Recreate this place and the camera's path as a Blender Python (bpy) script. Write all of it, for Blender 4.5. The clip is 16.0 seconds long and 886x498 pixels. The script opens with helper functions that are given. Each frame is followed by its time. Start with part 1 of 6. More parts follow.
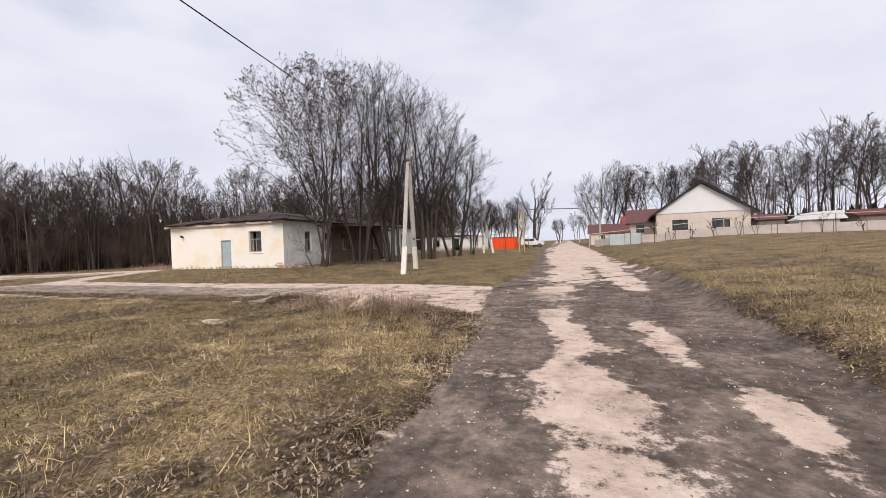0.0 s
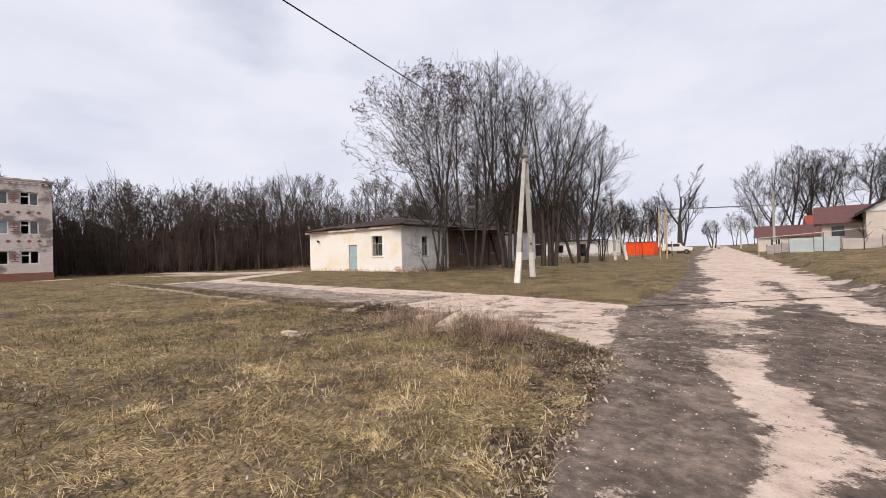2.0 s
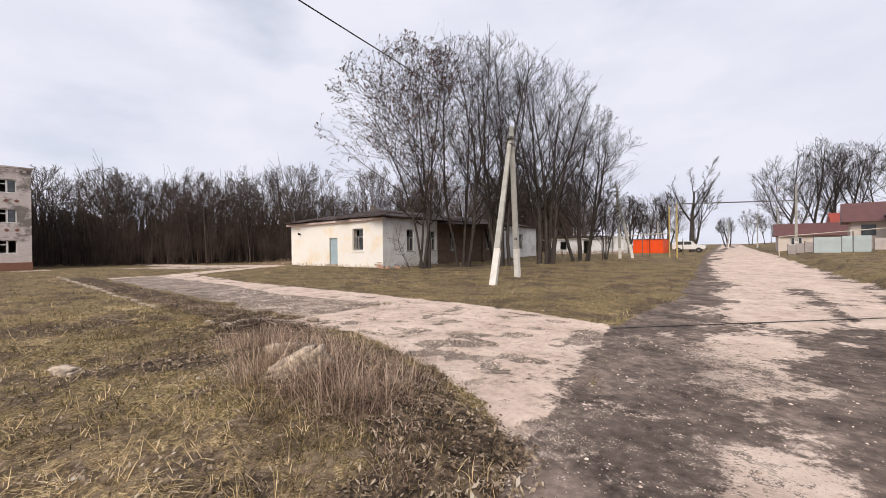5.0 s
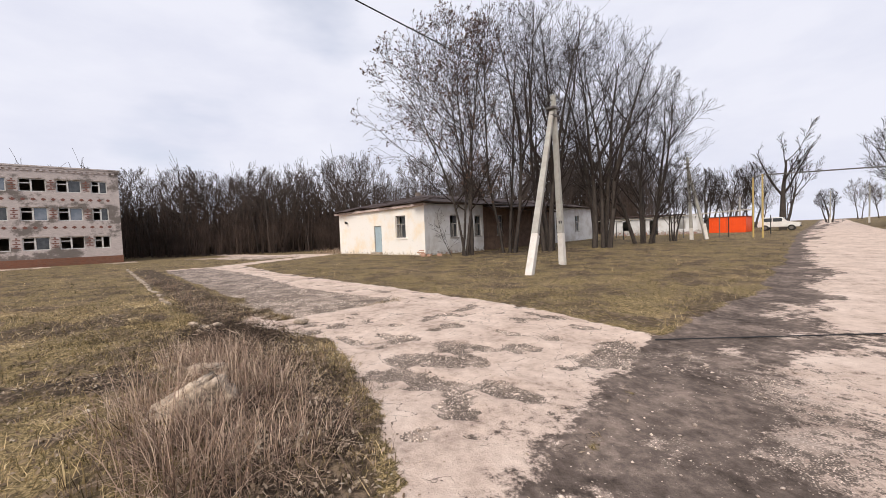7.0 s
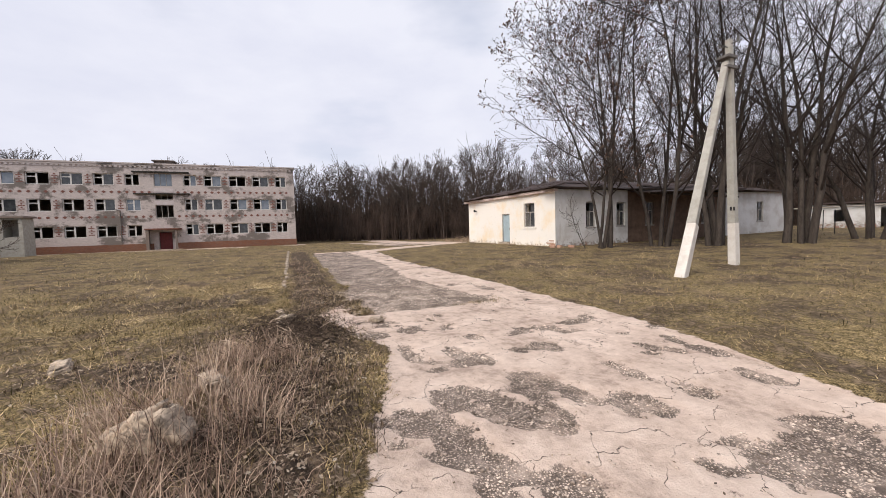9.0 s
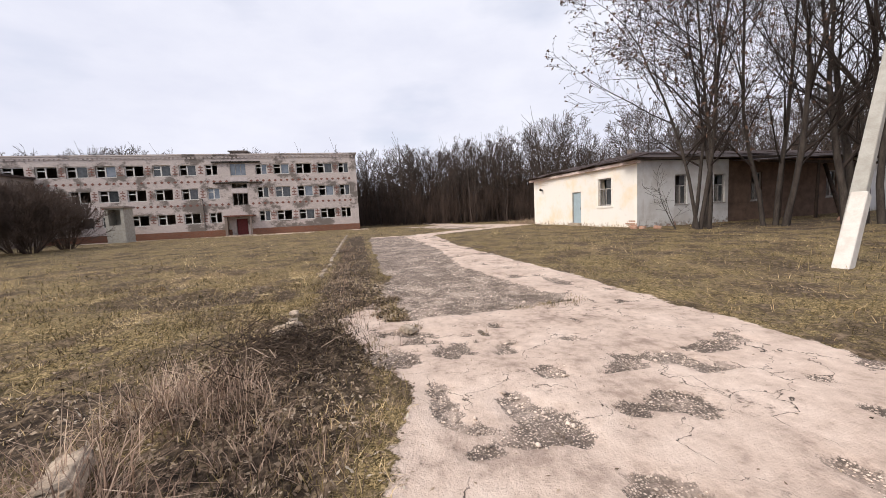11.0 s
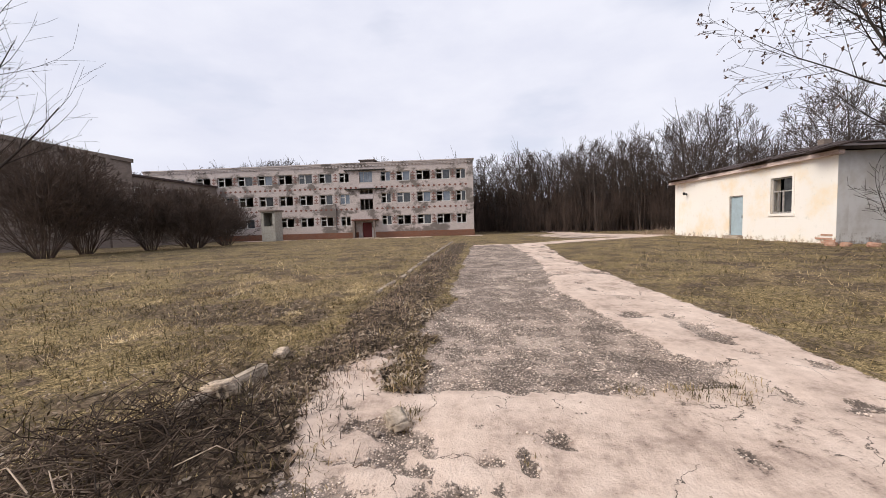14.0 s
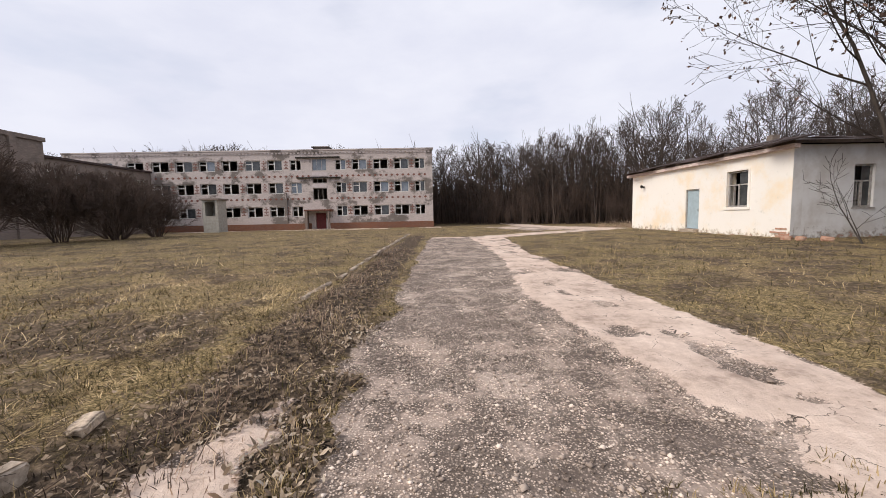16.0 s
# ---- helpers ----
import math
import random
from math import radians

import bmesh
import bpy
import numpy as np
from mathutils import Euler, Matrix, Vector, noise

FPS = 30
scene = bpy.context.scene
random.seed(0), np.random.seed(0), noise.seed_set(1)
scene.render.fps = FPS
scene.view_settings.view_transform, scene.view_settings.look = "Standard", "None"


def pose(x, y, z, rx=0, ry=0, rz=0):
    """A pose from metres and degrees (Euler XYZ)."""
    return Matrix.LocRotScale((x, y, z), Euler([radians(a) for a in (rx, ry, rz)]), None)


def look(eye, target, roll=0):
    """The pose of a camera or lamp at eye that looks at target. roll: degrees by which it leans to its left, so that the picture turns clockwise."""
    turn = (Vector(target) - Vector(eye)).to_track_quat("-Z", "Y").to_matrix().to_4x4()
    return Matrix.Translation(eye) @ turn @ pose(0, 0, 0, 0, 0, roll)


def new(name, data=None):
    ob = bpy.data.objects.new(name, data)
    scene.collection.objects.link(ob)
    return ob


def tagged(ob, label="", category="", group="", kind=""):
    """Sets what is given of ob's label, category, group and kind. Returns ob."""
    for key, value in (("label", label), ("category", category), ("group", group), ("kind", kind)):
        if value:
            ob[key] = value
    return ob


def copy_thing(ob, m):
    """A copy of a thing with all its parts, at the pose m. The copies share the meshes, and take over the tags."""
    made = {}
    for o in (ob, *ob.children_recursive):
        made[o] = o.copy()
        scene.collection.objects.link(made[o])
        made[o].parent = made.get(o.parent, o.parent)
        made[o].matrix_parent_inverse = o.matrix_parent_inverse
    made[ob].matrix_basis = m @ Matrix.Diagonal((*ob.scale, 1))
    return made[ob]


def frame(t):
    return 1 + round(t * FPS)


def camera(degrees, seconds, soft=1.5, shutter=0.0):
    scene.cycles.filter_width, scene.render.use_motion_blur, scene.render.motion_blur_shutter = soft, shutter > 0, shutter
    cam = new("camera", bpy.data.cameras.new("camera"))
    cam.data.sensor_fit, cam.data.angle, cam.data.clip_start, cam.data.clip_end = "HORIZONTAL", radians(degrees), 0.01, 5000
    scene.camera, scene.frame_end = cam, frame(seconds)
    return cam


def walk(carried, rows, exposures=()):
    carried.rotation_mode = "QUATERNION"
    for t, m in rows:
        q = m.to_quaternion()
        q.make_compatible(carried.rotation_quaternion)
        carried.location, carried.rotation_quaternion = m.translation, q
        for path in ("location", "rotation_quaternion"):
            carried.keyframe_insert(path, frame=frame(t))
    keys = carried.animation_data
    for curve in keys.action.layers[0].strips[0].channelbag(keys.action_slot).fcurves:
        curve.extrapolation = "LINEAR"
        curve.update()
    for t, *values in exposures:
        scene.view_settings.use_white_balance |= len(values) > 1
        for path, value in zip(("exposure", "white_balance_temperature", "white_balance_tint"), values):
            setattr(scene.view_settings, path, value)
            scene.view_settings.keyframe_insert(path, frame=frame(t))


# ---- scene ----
cam = camera(97.3, 16.0, soft=0.8)
PATH = [
    (0, (0.679, 0.65, 1.685), (0.019, 2.538, 1.659), -1.9),
    (0.5, (0.577, 1.105, 1.683), (-0.162, 2.963, 1.665), -1.8),
    (1, (0.44, 1.594, 1.689), (-0.437, 3.392, 1.702), -1.6),
    (1.5, (0.315, 2.091, 1.683), (-0.749, 3.784, 1.719), -1.4),
    (2, (0.227, 2.528, 1.684), (-0.979, 4.124, 1.702), -1.5),
    (2.5, (0.175, 3.032, 1.706), (-1.071, 4.596, 1.701), -1.1),
    (3, (0.194, 3.562, 1.701), (-1.1, 5.088, 1.689), -1.0),
    (3.5, (0.137, 4.114, 1.654), (-1.136, 5.657, 1.64), -0.7),
    (3.7, (0.109, 4.338, 1.658), (-1.119, 5.917, 1.653), -0.7),
    (5.8, (-0.002, 6.508, 1.693), (-1.295, 8.034, 1.676), -0.8),
    (6, (0.002, 6.656, 1.72), (-1.324, 8.153, 1.696), -1.2),
    (6.5, (0.005, 7.066, 1.721), (-1.391, 8.498, 1.673), -1.6),
    (7, (-0.053, 7.48, 1.731), (-1.517, 8.84, 1.653), -2.2),
    (7.5, (-0.126, 7.913, 1.735), (-1.756, 9.07, 1.665), -2.4),
    (8, (-0.264, 8.271, 1.704), (-1.946, 9.351, 1.618), -1.7),
    (8.5, (-0.518, 8.602, 1.71), (-2.249, 9.6, 1.609), -1.4),
    (9, (-0.809, 8.941, 1.7), (-2.65, 9.715, 1.588), -1.6),
    (9.5, (-1.117, 9.144, 1.676), (-3.033, 9.706, 1.553), -2.4),
    (9.7, (-1.346, 9.246, 1.704), (-3.272, 9.766, 1.571), -2.8),
    (11.8, (-2.982, 10.12, 1.543), (-4.929, 10.519, 1.32), -1.2),
    (12, (-3.081, 10.255, 1.574), (-5.048, 10.567, 1.386), -0.5),
    (12.5, (-3.349, 10.514, 1.595), (-5.331, 10.731, 1.441), -0.5),
    (13, (-3.776, 10.687, 1.599), (-5.767, 10.821, 1.464), -0.6),
    (13.5, (-4.169, 10.777, 1.533), (-6.164, 10.748, 1.392), -1.2),
    (14, (-4.538, 10.855, 1.523), (-6.529, 10.711, 1.394), -1.7),
    (14.5, (-4.963, 10.982, 1.57), (-6.955, 10.837, 1.459), -1.8),
    (15, (-5.383, 11.069, 1.529), (-7.377, 10.963, 1.415), -1.6),
    (15.5, (-5.683, 11.058, 1.5), (-7.677, 11.028, 1.352), -1.5),
    (16, (-5.982, 11.011, 1.477), (-7.973, 11.07, 1.301), -1.2),
]
walk(cam, [(t, look(eye, target, roll)) for t, eye, target, roll in PATH], [(0, -0.10), (3.5, -0.10), (7, -0.05), (9.5, -0.04), (12, 0.05), (13.5, 0.02), (15, -0.08), (16, -0.04)])

# ---- sky and light ----
world = bpy.data.worlds.new("overcast_sky")
scene.world = world
world.use_nodes = True
wt = world.node_tree
wt.nodes.clear()
SUN_EL, SUN_AZ = 38.0, 158.0


def wnode(kind, **kw):
    n = wt.nodes.new(kind)
    for k, v in kw.items():
        n.inputs[k].default_value = v
    return n


sky = wt.nodes.new("ShaderNodeTexSky")
sky.sky_type, sky.sun_disc = "NISHITA", False
sky.sun_elevation, sky.sun_rotation = radians(SUN_EL), radians(SUN_AZ)
sky.air_density, sky.dust_density = 1.0, 2.0
tc = wt.nodes.new("ShaderNodeTexCoord")
stretch = wt.nodes.new("ShaderNodeMapping")
stretch.inputs["Scale"].default_value = (1.0, 1.0, 2.6)
clouds = wnode("ShaderNodeTexNoise", Scale=1.7, Detail=5.0, Roughness=0.5)
tone = wnode("ShaderNodeTexNoise", Scale=3.2, Detail=6.0, Roughness=0.55)
ramp = wt.nodes.new("ShaderNodeValToRGB")
ramp.color_ramp.elements[0].position, ramp.color_ramp.elements[1].position = 0.30, 0.46
ramp.color_ramp.elements[0].color = (0.62, 0.62, 0.62, 1)
greys = wt.nodes.new("ShaderNodeValToRGB")
greys.color_ramp.elements[0].position, greys.color_ramp.elements[1].position = 0.36, 0.62
greys.color_ramp.elements[0].color = (0.795, 0.812, 0.94, 1)
greys.color_ramp.elements[1].color = (0.885, 0.895, 1.0, 1)
dim = wt.nodes.new("ShaderNodeMix")
dim.data_type = "RGBA"
gain = wt.nodes.new("ShaderNodeVectorMath")
gain.operation = "SCALE"
gain.inputs["Scale"].default_value = 0.15
bg = wnode("ShaderNodeBackground", Strength=1.0)
wout = wt.nodes.new("ShaderNodeOutputWorld")
L = wt.links.new
L(tc.outputs["Generated"], stretch.inputs["Vector"])
L(stretch.outputs["Vector"], clouds.inputs["Vector"])
L(stretch.outputs["Vector"], tone.inputs["Vector"])
L(clouds.outputs["Fac"], ramp.inputs["Fac"])
L(tone.outputs["Fac"], greys.inputs["Fac"])
L(sky.outputs["Color"], gain.inputs[0])
L(ramp.outputs["Color"], dim.inputs["Factor"])
L(gain.outputs["Vector"], dim.inputs["A"])
L(greys.outputs["Color"], dim.inputs["B"])
L(dim.outputs["Result"], bg.inputs["Color"])
L(bg.outputs["Background"], wout.inputs["Surface"])

sun = new("sun", bpy.data.lights.new("sun", "SUN"))
sun.data.energy, sun.data.angle, sun.data.color = 2.9, radians(28), (1.0, 0.90, 0.79)
a, e = radians(SUN_AZ), radians(SUN_EL)
sun.matrix_world = look((0, 0, 0), (-math.sin(a) * math.cos(e), -math.cos(a) * math.cos(e), -math.sin(e)))

# ---- materials ----
class Mat:
    """A node material under construction."""

    def __init__(self, name, rough=0.85, metal=0.0, spec=0.3):
        self.m = bpy.data.materials.new(name)
        self.m.use_nodes = True
        self.t = self.m.node_tree
        self.b = self.t.nodes["Principled BSDF"]
        self.b.inputs["Roughness"].default_value = rough
        self.b.inputs["Metallic"].default_value = metal
        self.b.inputs["Specular IOR Level"].default_value = spec
        self.coord = self.t.nodes.new("ShaderNodeTexCoord").outputs["Object"]

    def link(self, a, b):
        self.t.links.new(a, b)

    def noise(self, scale, detail=4.0, rough=0.6, stretch=(1, 1, 1), dist=0.0):
        mp = self.t.nodes.new("ShaderNodeMapping")
        mp.inputs["Scale"].default_value = stretch
        self.link(self.coord, mp.inputs["Vector"])
        n = self.t.nodes.new("ShaderNodeTexNoise")
        n.inputs["Scale"].default_value, n.inputs["Detail"].default_value = scale, detail
        n.inputs["Roughness"].default_value, n.inputs["Distortion"].default_value = rough, dist
        self.link(mp.outputs["Vector"], n.inputs["Vector"])
        return n.outputs["Fac"]

    def voronoi(self, scale, feature="F1", out="Distance"):
        n = self.t.nodes.new("ShaderNodeTexVoronoi")
        n.feature = feature
        n.inputs["Scale"].default_value = scale
        self.link(self.coord, n.inputs["Vector"])
        return n.outputs[out]

    def ramp(self, fac, *stops):
        n = self.t.nodes.new("ShaderNodeValToRGB")
        el = n.color_ramp.elements
        while len(el) < len(stops):
            el.new(0.5)
        for e_, (p, c) in zip(el, stops):
            e_.position = p
            e_.color = c if len(c) == 4 else (*c, 1)
        self.link(fac, n.inputs["Fac"])
        return n.outputs["Color"]

    def grey(self, fac, lo, hi, a=0.0, b=1.0):
        n = self.t.nodes.new("ShaderNodeMapRange")
        n.interpolation_type = "SMOOTHSTEP"
        n.inputs["From Min"].default_value, n.inputs["From Max"].default_value = lo, hi
        n.inputs["To Min"].default_value, n.inputs["To Max"].default_value = a, b
        self.link(fac, n.inputs["Value"])
        return n.outputs["Result"]

    def mix(self, fac, a, b, blend="MIX"):
        n = self.t.nodes.new("ShaderNodeMix")
        n.data_type, n.blend_type = "RGBA", blend
        for sock, v in (("Factor", fac), ("A", a), ("B", b)):
            if isinstance(v, (int, float)):
                n.inputs[sock].default_value = v
            elif isinstance(v, tuple):
                n.inputs[sock].default_value = v
            else:
                self.link(v, n.inputs[sock])
        return n.outputs["Result"]

    def math(self, op, a, b=0.0):
        n = self.t.nodes.new("ShaderNodeMath")
        n.operation = op
        for i, v in enumerate((a, b)):
            if isinstance(v, (int, float)):
                n.inputs[i].default_value = v
            else:
                self.link(v, n.inputs[i])
        return n.outputs[0]

    def attr(self, name):
        n = self.t.nodes.new("ShaderNodeAttribute")
        n.attribute_name = name
        return n.outputs["Fac"]

    def island(self):
        return self.t.nodes.new("ShaderNodeNewGeometry").outputs["Random Per Island"]

    def done(self, colour, bump=None, strength=0.4, dist=0.01, rough=None):
        if isinstance(colour, tuple):
            self.b.inputs["Base Color"].default_value = colour
        else:
            self.link(colour, self.b.inputs["Base Color"])
        if bump is not None:
            n = self.t.nodes.new("ShaderNodeBump")
            n.inputs["Strength"].default_value, n.inputs["Distance"].default_value = strength, dist
            self.link(bump, n.inputs["Height"])
            self.link(n.outputs["Normal"], self.b.inputs["Normal"])
        if rough is not None:
            self.link(rough, self.b.inputs["Roughness"])
        return self.m


def simple(name, c1, c2, scale=6.0, rough=0.8, metal=0.0, bump=0.3, fine=40.0, spec=0.3, stretch=(1, 1, 1)):
    """Two tones mixed at a coarse and a fine scale."""
    k = Mat(name, rough, metal, spec)
    n1, n2 = k.noise(scale, 5, 0.65, stretch), k.noise(fine, 3, 0.7, stretch)
    f = k.grey(k.math("ADD", k.math("MULTIPLY", n1, 0.7), k.math("MULTIPLY", n2, 0.3)), 0.32, 0.68)
    return k.done(k.mix(f, c1, c2), n2, bump, 0.006)


# ground: float attributes on the sheet say where it is paved, pale, gravelly, bare, dry
k = Mat("ground_soil", 0.95, 0, 0.15)
big, mid, fine, tiny = k.noise(0.35, 4), k.noise(1.7, 5, 0.65), k.noise(9.0, 5, 0.7), k.noise(55.0, 3, 0.7)
straw = k.math("ADD", k.math("MULTIPLY", k.noise(75.0, 4, 0.8, (1.0, 0.6, 1.0), 0.4), 0.6), k.math("MULTIPLY", k.noise(16.0, 5, 0.75), 0.4))
peb = k.voronoi(70.0, "F1", "Color")
pebd = k.voronoi(70.0)
patch = k.noise(0.8, 6, 0.7)
green = k.ramp(straw, (0.40, (0.016, 0.013, 0.006)), (0.49, (0.150, 0.114, 0.052)), (0.60, (0.52, 0.39, 0.205)))
dryc = k.ramp(straw, (0.40, (0.024, 0.016, 0.009)), (0.49, (0.20, 0.142, 0.075)), (0.61, (0.64, 0.48, 0.27)))
dryf = k.grey(k.math("ADD", k.attr("dry"), k.math("MULTIPLY", k.math("SUBTRACT", mid, 0.5), 1.6)), 0.25, 0.75)
grass_c = k.mix(dryf, green, dryc)
leaf_c = k.ramp(fine, (0.36, (0.016, 0.012, 0.009)), (0.5, (0.070, 0.051, 0.036)), (0.66, (0.27, 0.20, 0.135)))
litter = k.grey(k.math("ADD", k.attr("litter"), k.math("MULTIPLY", k.math("SUBTRACT", fine, 0.5), 1.4)), 0.35, 0.7)
grass_c = k.mix(k.grey(k.math("ADD", k.math("MULTIPLY", patch, 0.6), k.math("MULTIPLY", fine, 0.4)), 0.455, 0.56, 0.0, 0.85), grass_c, leaf_c)
soil_c = k.mix(litter, grass_c, leaf_c)
mud_c = k.ramp(k.math("ADD", k.math("MULTIPLY", mid, 0.55), k.math("MULTIPLY", fine, 0.45)),
               (0.36, (0.056, 0.043, 0.036)), (0.50, (0.150, 0.118, 0.100)), (0.64, (0.32, 0.25, 0.207)))
pale_c = k.ramp(k.math("ADD", k.math("MULTIPLY", mid, 0.6), k.math("MULTIPLY", fine, 0.4)),
                (0.36, (0.36, 0.275, 0.225)), (0.48, (0.59, 0.465, 0.385)), (0.64, (0.75, 0.615, 0.52)))
peb_g = k.t.nodes.new("ShaderNodeRGBToBW")
k.link(peb, peb_g.inputs[0])
gravel_c = k.ramp(peb_g.outputs[0], (0.18, (0.12, 0.092, 0.074)), (0.45, (0.40, 0.315, 0.255)), (0.80, (0.86, 0.71, 0.59)))
gravel_c = k.mix(k.grey(pebd, 0.28, 0.50, 0.0, 0.90), gravel_c, (0.080, 0.062, 0.050, 1), "MIX")
gravel_c = k.mix(0.14, gravel_c, k.mix(k.grey(mid, 0.35, 0.65), (0.22, 0.187, 0.168, 1), (0.50, 0.43, 0.385, 1)))
dust = k.noise(2.6, 6, 0.7)
gravel_c = k.mix(k.grey(dust, 0.47, 0.62, 0.0, 0.48), gravel_c, pale_c)
gravel_c = k.mix(k.grey(dust, 0.48, 0.36, 0.0, 0.55), gravel_c, mud_c)
palef = k.grey(k.math("ADD", k.attr("pale"), k.math("ADD", k.math("MULTIPLY", k.math("SUBTRACT", fine, 0.5), 1.3), k.math("MULTIPLY", k.math("SUBTRACT", tiny, 0.5), 0.5))), 0.36, 0.64)
gravf = k.grey(k.math("ADD", k.attr("gravel"), k.math("ADD", k.math("MULTIPLY", k.math("SUBTRACT", fine, 0.5), 1.5), k.math("MULTIPLY", k.math("SUBTRACT", tiny, 0.5), 0.7))), 0.40, 0.60)
pavf = k.grey(k.math("ADD", k.attr("paved"), k.math("ADD", k.math("MULTIPLY", k.math("SUBTRACT", fine, 0.5), 1.1), k.math("MULTIPLY", k.math("SUBTRACT", straw, 0.5), 0.6))), 0.40, 0.60)
hard = k.mix(palef, mud_c, pale_c)
hard = k.mix(gravf, hard, gravel_c)
warp = k.t.nodes.new("ShaderNodeTexVoronoi")
warp.feature = "DISTANCE_TO_EDGE"
warp.inputs["Scale"].default_value = 1.7
wv = k.t.nodes.new("ShaderNodeVectorMath")
wv.operation = "MULTIPLY_ADD"
nv = k.t.nodes.new("ShaderNodeTexNoise")
nv.inputs["Scale"].default_value, nv.inputs["Detail"].default_value = 3.0, 8
k.link(k.coord, nv.inputs["Vector"])
k.link(nv.outputs["Color"], wv.inputs[0])
wv.inputs[1].default_value = (0.75, 0.75, 0.0)
k.link(k.coord, wv.inputs[2])
k.link(wv.outputs[0], warp.inputs["Vector"])
crackf = k.math("MULTIPLY", k.grey(warp.outputs["Distance"], 0.002, 0.0075, 0.9, 0.0), k.math("MULTIPLY", k.math("MULTIPLY", k.attr("crack"), k.math("SUBTRACT", 1.0, gravf)), k.grey(mid, 0.46, 0.56)))
hard = k.mix(crackf, hard, (0.05, 0.042, 0.036, 1))
ground_c = k.mix(pavf, soil_c, hard)
ground_c = k.mix(0.35, ground_c, k.mix(k.grey(big, 0.3, 0.7), (0.42, 0.40, 0.38, 1), (0.62, 0.60, 0.58, 1)), "SOFT_LIGHT")
relief = k.math("ADD", k.math("MULTIPLY", fine, 0.6), k.math("MULTIPLY", tiny, 0.5))
relief = k.math("SUBTRACT", relief, k.math("MULTIPLY", crackf, 0.6))
M_GROUND = k.done(ground_c, relief, 0.8, 0.03)

k = Mat("lime_plaster", 0.9, 0, 0.2)
n1, n2, n3 = k.noise(0.55, 6, 0.62), k.noise(3.5, 6, 0.7), k.noise(60, 3, 0.7)
col = k.mix(k.grey(n1, 0.45, 0.7), (0.88, 0.84, 0.78, 1), (0.87, 0.74, 0.56, 1))
col = k.mix(k.grey(n2, 0.56, 0.72, 0, 0.6), col, (0.66, 0.64, 0.58, 1))
sep = k.t.nodes.new("ShaderNodeSeparateXYZ")
k.link(k.coord, sep.inputs[0])
low = k.math("ADD", k.grey(sep.outputs["Z"], 0.0, 1.0, 0.30, 0.0), k.math("MULTIPLY", n2, 0.9))
col = k.mix(k.grey(low, 0.62, 0.74, 0, 0.75), col, (0.50, 0.44, 0.33, 1))
col = k.mix(k.grey(low, 0.72, 0.78), col, (0.36, 0.21, 0.16, 1))
M_PLASTER = k.done(col, k.math("ADD", n2, n3), 0.35, 0.012)

# shade of the low house's side walls put into the grey; foot stains separate
k = Mat("grey_and_shaded_limewash", 0.9, 0, 0.2)
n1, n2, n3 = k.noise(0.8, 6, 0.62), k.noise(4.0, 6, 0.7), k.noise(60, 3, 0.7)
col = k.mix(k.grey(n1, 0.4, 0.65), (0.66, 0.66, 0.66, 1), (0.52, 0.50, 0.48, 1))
sep = k.t.nodes.new("ShaderNodeSeparateXYZ")
k.link(k.coord, sep.inputs[0])
low = k.math("ADD", k.grey(sep.outputs["Z"], 0.0, 1.1, 0.32, 0.0), k.math("MULTIPLY", n2, 0.9))
col = k.mix(k.grey(low, 0.62, 0.74, 0, 0.8), col, (0.27, 0.245, 0.22, 1))
col = k.mix(k.grey(low, 0.74, 0.8), col, (0.30, 0.17, 0.13, 1))
M_LIMEGREY = k.done(col, k.math("ADD", n2, n3), 0.4, 0.012)


def brickmat(name, c1, c2, mortar, soot, sootlo=0.6, soothi=0.75, scale=1.0):
    k = Mat(name, 0.88, 0, 0.25)
    mp = k.t.nodes.new("ShaderNodeMapping")
    mp.inputs["Rotation"].default_value = (radians(90), 0, 0)
    k.link(k.coord, mp.inputs["Vector"])
    b = k.t.nodes.new("ShaderNodeTexBrick")
    b.inputs["Scale"].default_value = scale
    b.inputs["Brick Width"].default_value, b.inputs["Row Height"].default_value, b.inputs["Mortar Size"].default_value = 0.26, 0.077, 0.006
    for n_, c in (("Color1", c1), ("Color2", c2), ("Mortar", mortar)):
        b.inputs[n_].default_value = c
    k.link(mp.outputs["Vector"], b.inputs["Vector"])
    n1, n2 = k.noise(0.28, 6, 0.65, (1, 1, 1.4)), k.noise(1.6, 5, 0.7)
    col = k.mix(k.grey(n2, 0.35, 0.7, 0, 0.35), b.outputs["Color"], mortar)
    col = k.mix(k.grey(k.math("ADD", k.math("MULTIPLY", n1, 0.8), k.math("MULTIPLY", n2, 0.2)), sootlo, soothi, 0, 0.75), col, soot)
    return k.done(col, b.outputs["Fac"], -0.4, 0.008)


M_SILICATE = brickmat("silicate_brick", (0.59, 0.52, 0.49, 1), (0.49, 0.43, 0.405, 1), (0.47, 0.415, 0.395, 1), (0.075, 0.064, 0.052, 1), 0.485, 0.57)
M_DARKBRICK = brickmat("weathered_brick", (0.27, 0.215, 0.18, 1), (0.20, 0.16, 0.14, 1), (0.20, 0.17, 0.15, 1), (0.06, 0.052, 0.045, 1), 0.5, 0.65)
M_REDBRICK = brickmat("red_brick", (0.25, 0.105, 0.062, 1), (0.18, 0.078, 0.05, 1), (0.19, 0.13, 0.10, 1), (0.10, 0.06, 0.045, 1), 0.58, 0.75)
M_BROWNWALL = simple("stripped_clay_wall", (0.20, 0.13, 0.095, 1), (0.10, 0.07, 0.055, 1), 2.0, 0.95)
M_ORNAMENT = simple("dark_red_brick", (0.25, 0.11, 0.085, 1), (0.17, 0.085, 0.07, 1), 5.0, 0.95)
